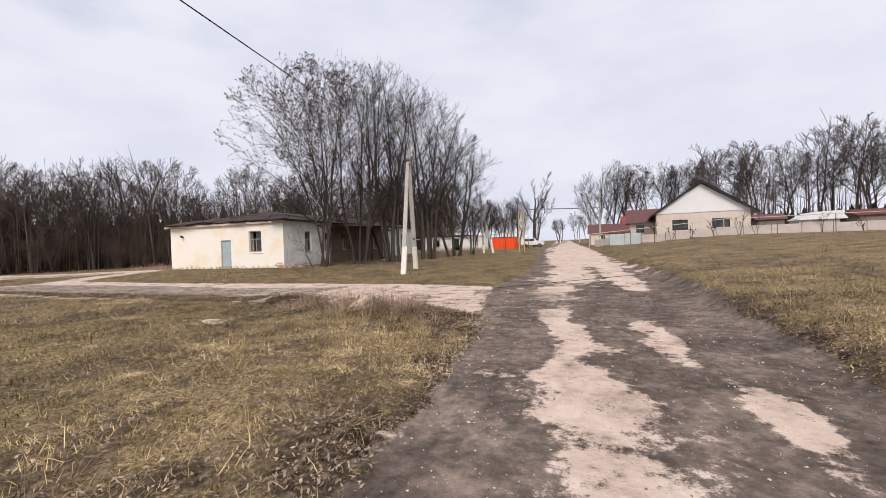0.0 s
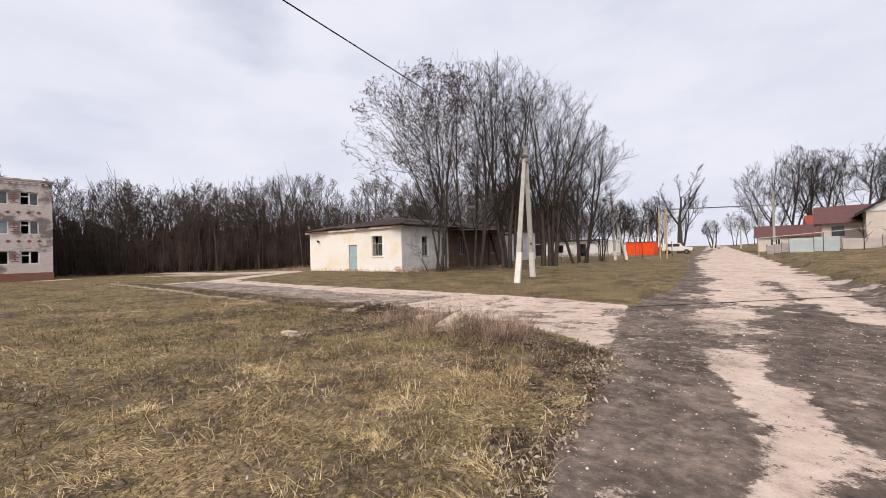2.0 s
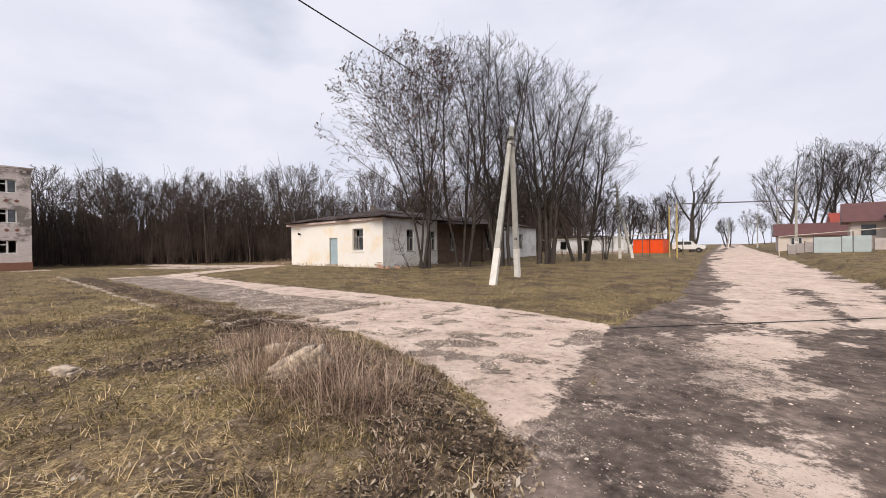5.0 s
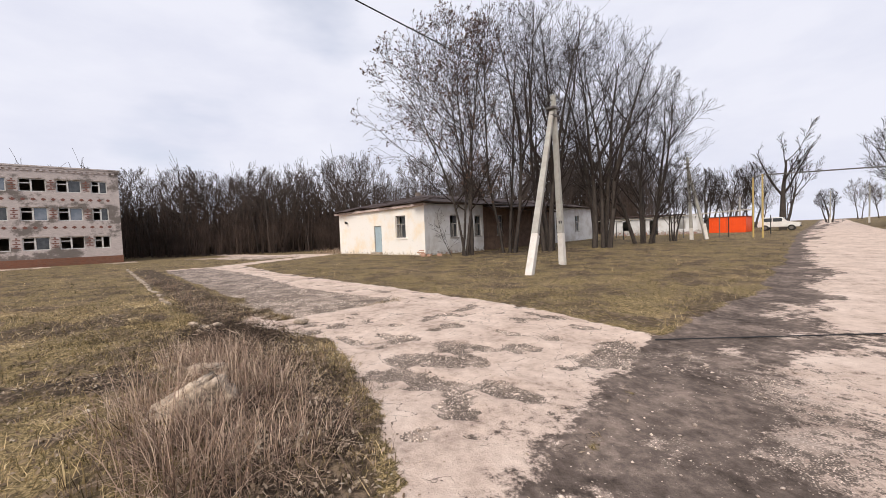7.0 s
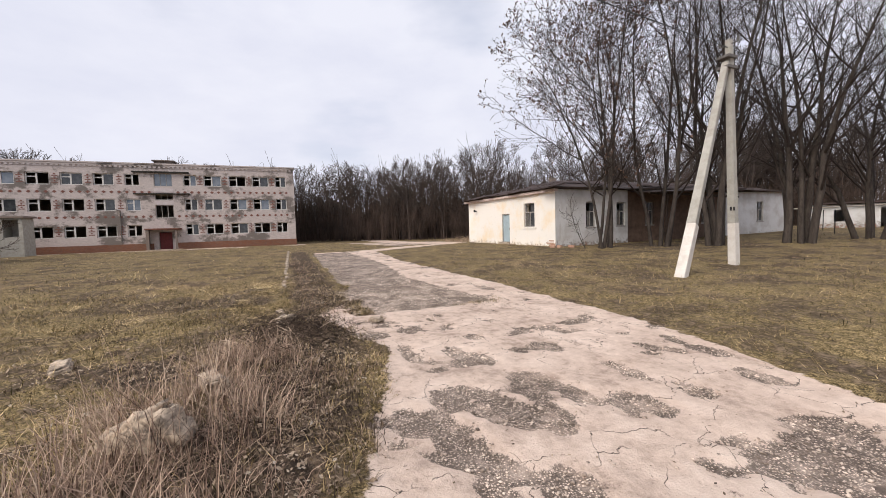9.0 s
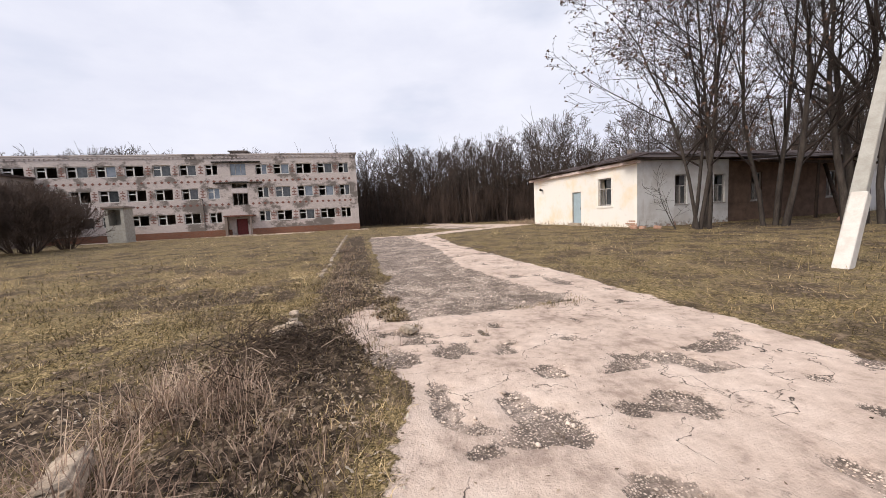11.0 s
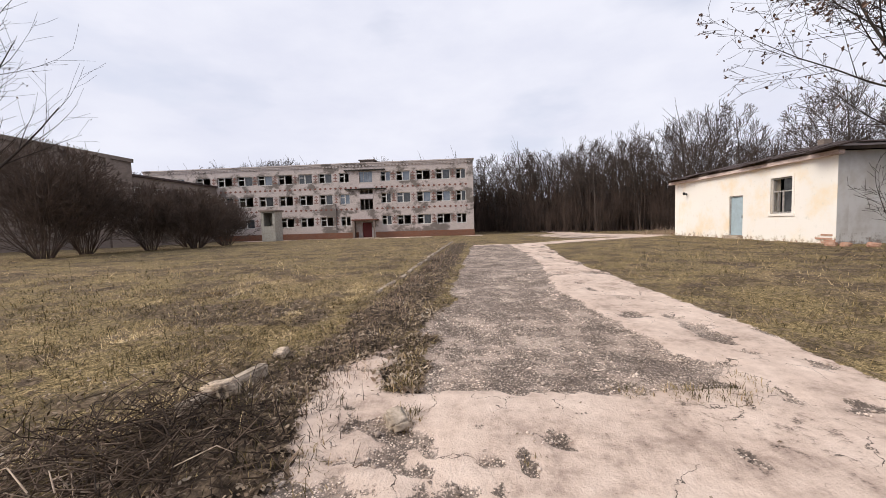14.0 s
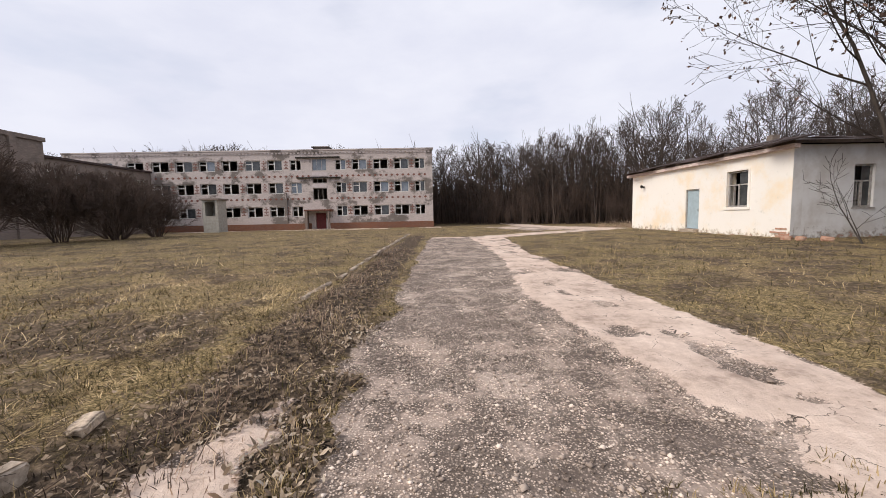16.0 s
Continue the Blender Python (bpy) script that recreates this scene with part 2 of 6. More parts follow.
M_BAREBRICK = simple("bare_brick", (0.42, 0.20, 0.13, 1), (0.50, 0.36, 0.27, 1), 9.0, 0.95)
M_ROOF = simple("old_slate_roof", (0.085, 0.058, 0.052, 1), (0.045, 0.034, 0.032, 1), 3.0, 0.9)
M_FASCIA = simple("weathered_board", (0.80, 0.68, 0.64, 1), (0.46, 0.33, 0.29, 1), 3.0, 0.85, stretch=(1, 6, 6))
M_DARKWOOD = simple("dark_timber", (0.07, 0.048, 0.036, 1), (0.03, 0.022, 0.018, 1), 5.0, 0.9)
M_FRAME = simple("white_window_paint", (0.72, 0.71, 0.68, 1), (0.50, 0.48, 0.45, 1), 8.0, 0.6)
M_GREYFRAME = simple("peeling_window_paint", (0.46, 0.45, 0.43, 1), (0.24, 0.21, 0.19, 1), 9.0, 0.75)
M_DOORBLUE = simple("pale_blue_door_paint", (0.40, 0.50, 0.55, 1), (0.33, 0.41, 0.45, 1), 4.0, 0.55)
M_CONCRETE = simple("pole_concrete", (0.46, 0.445, 0.40, 1), (0.33, 0.31, 0.27, 1), 3.0, 0.9)
M_LIMEPOLE = simple("limewashed_concrete", (0.74, 0.71, 0.66, 1), (0.60, 0.55, 0.49, 1), 4.0, 0.9)
M_KERB = simple("kerb_concrete", (0.56, 0.46, 0.36, 1), (0.20, 0.16, 0.12, 1), 7.0, 0.95)
M_BLOCK = simple("crumbling_concrete", (0.70, 0.56, 0.42, 1), (0.13, 0.105, 0.085, 1), 9.0, 0.95, bump=0.9, fine=45.0)
M_ORANGE = simple("orange_paint", (0.86, 0.095, 0.012, 1), (0.74, 0.075, 0.012, 1), 2.0, 0.5, bump=0.1)
M_WIRE = simple("cable_rubber", (0.02, 0.02, 0.022, 1), (0.03, 0.03, 0.03, 1), 4.0, 0.6)
M_STEEL = simple("dull_steel", (0.22, 0.21, 0.20, 1), (0.12, 0.10, 0.09, 1), 9.0, 0.6, 0.6)
M_GASYELLOW = simple("yellow_gas_pipe", (0.62, 0.46, 0.16, 1), (0.50, 0.36, 0.14, 1), 6.0, 0.6)
M_GASWHITE = simple("pale_gas_pipe", (0.66, 0.60, 0.50, 1), (0.50, 0.44, 0.36, 1), 6.0, 0.6)
M_BARK = simple("grey_bark", (0.085, 0.070, 0.060, 1), (0.034, 0.027, 0.023, 1), 6.0, 0.95, stretch=(1, 1, 0.25))
M_TWIG = simple("twig_bark", (0.052, 0.039, 0.033, 1), (0.024, 0.018, 0.015, 1), 3.0, 0.95, bump=0.0)
M_FARBARK = simple("far_bark", (0.125, 0.100, 0.088, 1), (0.055, 0.044, 0.040, 1), 1.5, 0.95, bump=0.0)
M_DEPTH = simple("wood_depth_shade", (0.105, 0.078, 0.066, 1), (0.045, 0.033, 0.028, 1), 1.2, 1.0, bump=0.0, fine=6.0, spec=0.0, stretch=(1, 1, 0.35))
M_BRUSH = simple("brush_twigs", (0.130, 0.092, 0.075, 1), (0.050, 0.037, 0.031, 1), 0.6, 0.95, bump=0.0, fine=5.0)
M_SHRUB = simple("shrub_twigs", (0.145, 0.105, 0.085, 1), (0.055, 0.040, 0.033, 1), 1.5, 0.95, bump=0.0)
M_HOUSEWALL = simple("cream_house_wall", (0.70, 0.62, 0.56, 1), (0.62, 0.53, 0.47, 1), 1.2, 0.85)
M_GABLE = simple("white_siding", (0.80, 0.80, 0.82, 1), (0.74, 0.74, 0.76, 1), 2.0, 0.6)
M_REDROOF = simple("maroon_metal_tile", (0.15, 0.055, 0.048, 1), (0.10, 0.038, 0.034, 1), 2.0, 0.45)
M_GREYROOF = simple("grey_metal_roof", (0.26, 0.25, 0.26, 1), (0.17, 0.16, 0.17, 1), 2.0, 0.45)
M_REDROOF2 = simple("red_metal_roof", (0.36, 0.070, 0.045, 1), (0.26, 0.05, 0.035, 1), 2.0, 0.5)
M_FENCE = simple("pale_fence_sheet", (0.62, 0.56, 0.53, 1), (0.50, 0.43, 0.40, 1), 1.5, 0.7)
M_FENCEBLUE = simple("pale_blue_fence", (0.52, 0.60, 0.60, 1), (0.45, 0.50, 0.50, 1), 1.5, 0.7)
M_WHITECAR = simple("white_car_paint", (0.78, 0.77, 0.74, 1), (0.70, 0.68, 0.64, 1), 2.0, 0.35, bump=0.02)
M_TYRE = simple("tyre_rubber", (0.02, 0.02, 0.02, 1), (0.035, 0.033, 0.03, 1), 9.0, 0.85)
M_DARK = simple("dark_trim_and_opening_shade", (0.03, 0.027, 0.024, 1), (0.05, 0.045, 0.04, 1), 2.0, 0.95)
M_CANOPY = simple("rusty_sheet", (0.20, 0.085, 0.06, 1), (0.12, 0.06, 0.045, 1), 3.0, 0.8)
M_PINKBAND = simple("pale_render_panel", (0.62, 0.56, 0.55, 1), (0.50, 0.44, 0.43, 1), 2.0, 0.85)
M_DOORRED = simple("shaded_red_door", (0.17, 0.035, 0.035, 1), (0.10, 0.025, 0.025, 1), 5.0, 0.7)
k = Mat("window_glass", 0.08, 0, 0.6)
M_GLASS = k.done(k.mix(k.grey(k.noise(2.0), 0.3, 0.7), (0.035, 0.040, 0.045, 1), (0.07, 0.075, 0.08, 1)))
k = Mat("tinted_glass", 0.06, 0, 0.7)
M_BLUEGLASS = k.done(k.mix(k.grey(k.noise(1.1), 0.35, 0.7), (0.13, 0.16, 0.20, 1), (0.20, 0.23, 0.27, 1)))


def islandmat(name, *stops, rough=0.9, trans=0.0):
    k = Mat(name, rough, 0, 0.2)
    n = k.noise(14, 3)
    broad = k.noise(1.3, 6, 0.75)
    v = k.math("ADD", k.math("MULTIPLY", k.island(), 0.55), k.math("MULTIPLY", k.math("ADD", k.math("MULTIPLY", n, 0.2), k.math("MULTIPLY", k.grey(broad, 0.36, 0.64), 0.8)), 0.45))
    return k.done(k.ramp(v, *stops))


M_STRAW = islandmat("dry_straw", (0.20, (0.045, 0.030, 0.016)), (0.45, (0.34, 0.245, 0.115)), (0.76, (0.86, 0.67, 0.38)))
M_GRASS = islandmat("late_grass", (0.18, (0.026, 0.024, 0.008)), (0.45, (0.125, 0.096, 0.040)), (0.65, (0.31, 0.228, 0.108)), (0.85, (0.56, 0.415, 0.235)))
M_WEED = islandmat("dead_weed_stalks", (0.12, (0.08, 0.05, 0.038)), (0.45, (0.30, 0.205, 0.15)), (0.85, (0.62, 0.48, 0.36)))
M_HEAP = islandmat("rotting_stems", (0.18, (0.022, 0.015, 0.012)), (0.55, (0.085, 0.06, 0.043)), (0.78, (0.19, 0.135, 0.10)), (0.93, (0.62, 0.49, 0.37)))
M_LEAF = islandmat("fallen_leaves", (0.1, (0.035, 0.025, 0.018)), (0.45, (0.17, 0.12, 0.08)), (0.75, (0.42, 0.33, 0.24)), (0.97, (0.55, 0.50, 0.42)))
M_TREELEAF = islandmat("withered_leaves", (0.1, (0.045, 0.030, 0.026)), (0.6, (0.13, 0.080, 0.060)), (0.95, (0.24, 0.16, 0.12)))
M_STONE = islandmat("gravel_stones", (0.15, (0.14, 0.11, 0.09)), (0.5, (0.44, 0.355, 0.295)), (0.8, (0.86, 0.73, 0.62)))

# ---- builders ----
def mesh_object(name, verts, faces, material, parent=None, m=None, smooth=False):
    me = bpy.data.meshes.new(name)
    me.from_pydata(verts, [], faces)
    me.materials.append(material)
    if smooth:
        me.polygons.foreach_set("use_smooth", [True] * len(me.polygons))
    me.update()
    ob = new(name, me)
    if parent:
        ob.parent = parent
    if m is not None:
        ob.matrix_local = m
    return ob


def part(name, bm, material, parent=None, label="", m=None, smooth=False):
    me = bpy.data.meshes.new(name)
    bmesh.ops.recalc_face_normals(bm, faces=bm.faces)
    bm.to_mesh(me)
    bm.free()
    me.materials.append(material)
    if smooth:
        me.polygons.foreach_set("use_smooth", [True] * len(me.polygons))
    ob = new(name, me)
    if parent:
        ob.parent = parent
    if m is not None:
        ob.matrix_local = m
    if label:
        ob["label"] = label
    return ob


def box(bm, x0, x1, y0, y1, z0, z1, bevel=0.0, m=None):
    geo = bmesh.ops.create_cube(bm, size=1.0)
    vs = geo["verts"]
    bmesh.ops.transform(bm, matrix=Matrix.LocRotScale(((x0 + x1) / 2, (y0 + y1) / 2, (z0 + z1) / 2), None, (x1 - x0, y1 - y0, z1 - z0)), verts=vs)
    if bevel:
        es = list({e_ for v in vs for e_ in v.link_edges})
        vs = bmesh.ops.bevel(bm, geom=es, offset=bevel, segments=1, affect="EDGES")["verts"]
        vs = list({v for v in vs})
    if m is not None:
        bmesh.ops.transform(bm, matrix=m, verts=vs)
    return bm


def boxes(*items, bevel=0.0):
    bm = bmesh.new()
    for it in items:
        box(bm, *it, bevel=bevel)
    return bm


def rod(bm, p, q, r0, r1=None, sides=8):
    p, q = Vector(p), Vector(q)
    d = q - p
    geo = bmesh.ops.create_cone(bm, cap_ends=True, segments=sides, radius1=r0, radius2=r0 if r1 is None else r1, depth=d.length)
    bmesh.ops.transform(bm, matrix=Matrix.Translation((p + q) / 2) @ d.to_track_quat("Z", "Y").to_matrix().to_4x4(), verts=geo["verts"])
    return bm


def rods(*items, sides=8):
    bm = bmesh.new()
    for it in items:
        rod(bm, *it, sides=sides)
    return bm


def prism(profile, y0, y1):
    """A profile in x and z, drawn out along y."""
    n = len(profile)
    vs = [(x, y0, z) for x, z in profile] + [(x, y1, z) for x, z in profile]
    bm = bmesh.new()
    bv = [bm.verts.new(v) for v in vs]
    bm.faces.new(bv[:n])
    bm.faces.new(bv[n:])
    for i in range(n):
        j = (i + 1) % n
        bm.faces.new((bv[i], bv[j], bv[n + j], bv[n + i]))
    return bm


def thing(name, m, label, category, group="", kind=""):
    ob = new(name)
    ob.empty_display_size = 0.2
    ob.matrix_world = m
    return tagged(ob, label, category, group, kind)


def holed_panel(length, z0, z1, y0, y1, holes):
    """A panel along x from y0 to y1 deep, with openings (x0, x1, z0, z1) cut right through."""
    xs = sorted({0.0, length, *(h[0] for h in holes), *(h[1] for h in holes)})
    zs = sorted({z0, z1, *(h[2] for h in holes), *(h[3] for h in holes)})
    solid = {}
    for i in range(len(xs) - 1):
        for j in range(len(zs) - 1):
            cx, cz = (xs[i] + xs[i + 1]) / 2, (zs[j] + zs[j + 1]) / 2
            solid[i, j] = not any(h[0] < cx < h[1] and h[2] < cz < h[3] for h in holes)
    bm, seen = bmesh.new(), {}

    def v(i, j, y):
        if (i, j, y) not in seen:
            seen[i, j, y] = bm.verts.new((xs[i], y, zs[j]))
        return seen[i, j, y]

    for (i, j), s in solid.items():
        if not s:
            continue
        bm.faces.new((v(i, j, y0), v(i + 1, j, y0), v(i + 1, j + 1, y0), v(i, j + 1, y0)))
        bm.faces.new((v(i, j, y1), v(i, j + 1, y1), v(i + 1, j + 1, y1), v(i + 1, j, y1)))
        for di, dj, a, b in ((-1, 0, (i, j), (i, j + 1)), (1, 0, (i + 1, j), (i + 1, j + 1)), (0, -1, (i, j), (i + 1, j)), (0, 1, (i, j + 1), (i + 1, j + 1))):
            if not solid.get((i + di, j + dj), False):
                bm.faces.new((v(*a, y0), v(*b, y0), v(*b, y1), v(*a, y1)))
    return bm


def holed_wall(name, length, z0, z1, thick, holes, material, parent, m=None):
    """A wall along x whose outer face is y = 0, with openings cut right through."""
    return part(name, holed_panel(length, z0, z1, 0.0, thick, holes), material, parent, "", m)


# ---- noise on arrays ----
def lattice(ix, iy, seed):
    h = (ix.astype(np.int64) * 374761393 + iy.astype(np.int64) * 668265263 + seed * 974634777) & 0xFFFFFFFF
    h = ((h ^ (h >> 13)) * 1274126177) & 0xFFFFFFFF
    return ((h ^ (h >> 16)) & 0xFFFF) / 65535.0


def vnoise(x, y, seed=0):
    ix, iy = np.floor(x), np.floor(y)
    fx, fy = x - ix, y - iy
    fx, fy = fx * fx * (3 - 2 * fx), fy * fy * (3 - 2 * fy)
    a, b = lattice(ix, iy, seed), lattice(ix + 1, iy, seed)
    c, d = lattice(ix, iy + 1, seed), lattice(ix + 1, iy + 1, seed)
    return (a * (1 - fx) + b * fx) * (1 - fy) + (c * (1 - fx) + d * fx) * fy


def fbm(x, y, scale, seed=0, octaves=4):
    total, amp, norm = 0, 1.0, 0
    for o in range(octaves):
        total = total + amp * vnoise(x * scale * 2**o + 17.3 * o, y * scale * 2**o - 9.1 * o, seed + o)
        norm += amp
        amp *= 0.55
    return total / norm


def ss(lo, hi, v):
    t = np.clip((v - lo) / (hi - lo), 0, 1)
    return t * t * (3 - 2 * t)


# ---- ground: plan of what lies where ----
def road_edges(y):
    left = np.interp(y, (-80, 2.5, 5, 6.8, 7.9, 8.6, 9.6, 12.9, 19, 30, 53, 400), (-0.6, -0.7, -0.8, -0.95, -1.1, -1.25, -1.4, -1.9, -1.6, -2.3, -3.9, -19))
    right = np.interp(y, (-80, 5.3, 7, 9, 13, 19, 30, 66, 400), (3.5, 3.3, 3.3, 3.5, 3.7, 3.5, 3.0, 1.2, -12))
    return left, right


def drive_edges(x):
    near = np.interp(x, (-60, -24, -14, -10.8, -9, -8.2, -7.8, -7, -6.2, -5.6, -4.9, -3.4, -2.8, -2.2, -1.5), (12.2, 10.8, 10.5, 10.45, 10.2, 9.8, 9.5, 9.65, 9.95, 10.05, 9.9, 9.5, 9.2, 8.95, 8.45))
    far = np.interp(x, (-60, -25, -18, -8, -6, -3.5, -1.8), (17.0, 14.7, 14.1, 14.05, 14.0, 13.6, 13.1))
    return near, far


def height(x, y):
    x, y = np.asarray(x, float), np.asarray(y, float)
    z = 0.19 + 0.40 * ss(26, 66, y) + 0.9 * ss(60, 220, y)
    z = z + (0.27 * ss(3.1, 3.9, x + 0.25 * (fbm(x, y, 1.3, 5) - 0.5)) + 0.85 * ss(4, 17, x) * ss(-5, 20, y) + 0.10 * ss(17, 45, x))
    z = z + 0.16 * np.exp(-(((x + 3.9) / 1.6) ** 2 + ((y - 8.2) / 0.8) ** 2))
    z = z + 0.10 * np.exp(-(((x + 6.4) / 1.2) ** 2 + ((y - 8.9) / 0.6) ** 2))
    z = z - 0.50 * ss(-30, -60, x)
    return z


# where the crust of the drive has worn through to gravel: centre and half sizes
GRAVEL_PATCHES = ((-5.35, 10.3, 0.48, 0.17), (-4.65, 11.0, 0.26, 0.18), (-4.65, 11.9, 0.34, 0.26), (-3.4, 10.55, 0.45, 0.28), (-3.95, 10.3, 0.2, 0.3), (-3.9, 11.1, 0.3, 0.16),
                  (-3.4, 11.3, 0.3, 0.2), (-3.1, 11.7, 0.35, 0.18), (-3.8, 13.4, 0.42, 0.16), (-2.4, 10.4, 0.4, 0.2), (-2.5, 9.75, 0.3, 0.2), (-3.2, 10.85, 0.3, 0.2),
                  (-3.6, 12.1, 0.4, 0.13), (-3.0, 13.05, 0.3, 0.15), (-6.0, 11.15, 0.14, 0.14), (-5.4, 11.3, 0.2, 0.12), (-5.0, 10.85, 0.25, 0.15), (-5.4, 12.05, 0.4, 0.05),
                  (-6.6, 12.3, 0.32, 0.09), (-6.6, 11.15, 0.15, 0.08), (-5.5, 13.4, 0.3, 0.09), (-2.2, 12.5, 0.3, 0.4))


def zones(x, y):
    """Masks from 0 to 1: paved, pale, gravel, dry, litter, crack."""
    w1, w2, w3 = fbm(x, y, 0.9, 11) - 0.5, fbm(x, y, 0.35, 23) - 0.5, fbm(x, y, 2.6, 31) - 0.5
    rl, rr = road_edges(y)
    road = ss(-0.18, 0.18, np.minimum(x - rl, rr - x) + 0.5 * w1 + 0.25 * w3)
    dn, df = drive_edges(x)
    drive = ss(-0.14, 0.14, np.minimum(np.minimum(y - dn, df - y), np.minimum(-1.02 - 0.14 * (y - 8.5) - x, x + 27.5)) + 0.35 * w1 + 0.3 * w3)
    # the drive bends away towards the low white building and the yard before the wood
    bend_y = 12.8 + 11.5 * ss(-24.5, -36, x)
    bend = ss(-0.5, 0.5, 1.7 - np.abs(y - bend_y) + 1.0 * w2 + 0.6 * w1) * (x < -24) * (x > -75)
    yard = ss(-0.5, 0.5, np.minimum(np.minimum(-33 - x, x + 58), np.minimum(y - 17, 25.5 - y)) * 0.4 + 2.2 * w2 - 0.3)
    front = 0.8 * ss(0, 1.5, np.minimum(-58.3 - x, x + 64)) * (y < 12.5) * (y > -24) * ss(-0.3, 0.3, w2 + 0.1)
    gap = ss(-0.1, 0.1, np.minimum(np.minimum(y - 10.10, 10.40 - y), np.minimum(-7.5 - x, x + 9.0)) + 0.3 * w1 + 0.3 * w3)
    drive = drive * (1 - 0.95 * gap)
    paved = np.maximum(np.maximum(road, drive), np.maximum(np.maximum(bend, 0.8 * yard), front))
    # pale wheel tracks of the road, and the pale crust of the drive
    tracks = np.maximum(np.exp(-(((x - np.interp(y, (0, 4, 5.5, 6.3, 7.3, 8.3, 9.5, 12, 30, 70), (0.8, 0.68, 0.62, 0.72, 0.5, 0.15, 0.1, 0.5, 0.2, -1.6))) / np.interp(y, (0, 4, 5.5, 6.3, 7.3, 8.3, 9.5, 12, 30), (0.50, 0.54, 0.48, 0.38, 0.30, 0.30, 0.5, 0.9, 1.3))) ** 4)),
                        np.exp(-(((x - np.interp(y, (0, 3.7, 4.6, 5.3, 6, 8, 12, 30, 70), (2.3, 2.27, 2.26, 2.15, 1.85, 1.7, 2.3, 1.6, 0.0))) / np.interp(y, (0, 6, 12, 30), (0.20, 0.24, 0.45, 0.9))) ** 4)))
    mudpatch = np.exp(-(((x - 1.0) / 0.7) ** 2 + ((y - 12.6) / 2.0) ** 2)) + 0.9 * np.exp(-(((x + 0.5) / 0.5) ** 2 + ((y - 7.6) / 1.2) ** 2)) + 0.9 * np.exp(-(((x - 2.9) / 0.8) ** 2 + ((y - 9) / 4.5) ** 2))
    mudpatch = mudpatch + 0.9 * np.exp(-(((x - 1.7) / 1.0) ** 2 + ((y - 9.4) / 1.6) ** 2)) + 0.7 * np.exp(-(((x + 0.5) / 0.6) ** 2 + ((y - 9.6) / 1.0) ** 2))
    mudpatch = mudpatch + 0.9 * np.exp(-(((x + 0.4) / 1.0) ** 2 + ((y - 23.5) / 1.6) ** 2)) + 0.8 * np.exp(-(((x - 1.2) / 0.7) ** 2 + ((y - 21) / 1.8) ** 2))
    road_pale = np.clip(tracks * np.interp(y, (0, 6, 9), (0.72, 0.74, 0.95)) * (1 - 0.55 * np.exp(-((y - 11.0) / 2.6) ** 2)) + 0.26 * np.exp(-(((x - 0.2) / 1.8) ** 2 + ((y - 10.5) / 3.0) ** 2)) + 0.10 * ss(9, 15, y) + 0.42 * ss(17, 28, y) - 0.55 * ss(0.9, 0.1, x - rl) * ss(7, 13, y) - 0.95 * mudpatch + 1.5 * w1 + 1.4 * w3, 0, 1)
    gravel_bed = ss(-0.12, 0.12, np.minimum(np.minimum(y - np.interp(x, (-9.6, -8.6), (9.8, 10.1)), np.interp(x, (-18, -12, -9.5, -8), (13.1, 12.5, 12.7, 12.9)) - y), -7.48 - x) + 0.22 * w1 + 0.35 * w3) * (x > -27)
    mouth = ss(0.3, 0.0, np.abs(x + 1.18 + 0.14 * (y - 8.5)) - 0.05 + 0.5 * w3)
    bare = np.zeros(np.shape(x))
    for cx, cy, rx, ry in GRAVEL_PATCHES:
        bare = np.maximum(bare, 1.10 - np.hypot((x - cx) / rx, (y - cy) / ry))
    spots = ss(0.10, 0.42, bare + 0.6 * w1 + 1.9 * w3)
    fine_spots = ss(0.08, 0.20, w1 * 0.85 + w3 * 1.3 + 0.5 * w2 - 0.062)
    drive_gravel = np.maximum(np.maximum(gravel_bed, spots), 0.7 * fine_spots * (x > -4))
    on_drive = np.maximum(drive, bend) * (1 - road * (x > -2.3))
    drive_pale = np.clip(0.93 + 0.9 * w1 - 0.45 * mouth, 0, 1)
    pale = np.where(on_drive > road, drive_pale, road_pale)
    pale = np.where(np.maximum(yard, front) > np.maximum(on_drive, road), 0.55 + 0.9 * w1, pale)
    road_gravel = 0.50 * np.exp(-(((x + 0.8) / 1.5) ** 2 + ((y - 10.6) / 2.4) ** 2)) + 0.9 * w1 + 0.6 * w3
    gravel = np.where(on_drive > road, drive_gravel, np.clip(road_gravel, 0, 0.8))
    gravel = np.where(np.maximum(yard, front) > np.maximum(on_drive, road), 0.2, gravel)
    crack = np.where(on_drive > road, 1.0, 0.0)
    verge = np.exp(-np.clip(-(x - rl), 0, 9) / 0.55) * (y < 9.2) * (x < rl + 0.3)
    strip = ss(0.9, 0.2, np.abs(y - (np.interp(x, (-30, -9, -6, -4, -2.5, -1), (10.2, 9.65, 9.4, 9.0, 8.4, 7.4))))) * (x < -0.6) * (x > -30)
    litter = np.clip(0.5 * np.exp(-(((x + 5.5) / 3.0) ** 2 + ((y - 8.0) / 0.9) ** 2)) + 0.62 * ss(0.05, 0.20, w1 + 0.5 * w3) * (x > -20) + 0.75 * verge + 0.85 * strip + 0.6 * gap + 0.55 * np.exp(-(((x + 17) / 7) ** 2 + ((y - 30) / 6) ** 2)) + 0.45 * ss(-58, -66, x) + 0.6 * ss(4.0, 3.3, x + 0.8 * w1) * (x > 2.7) * (y < 16), 0, 1)
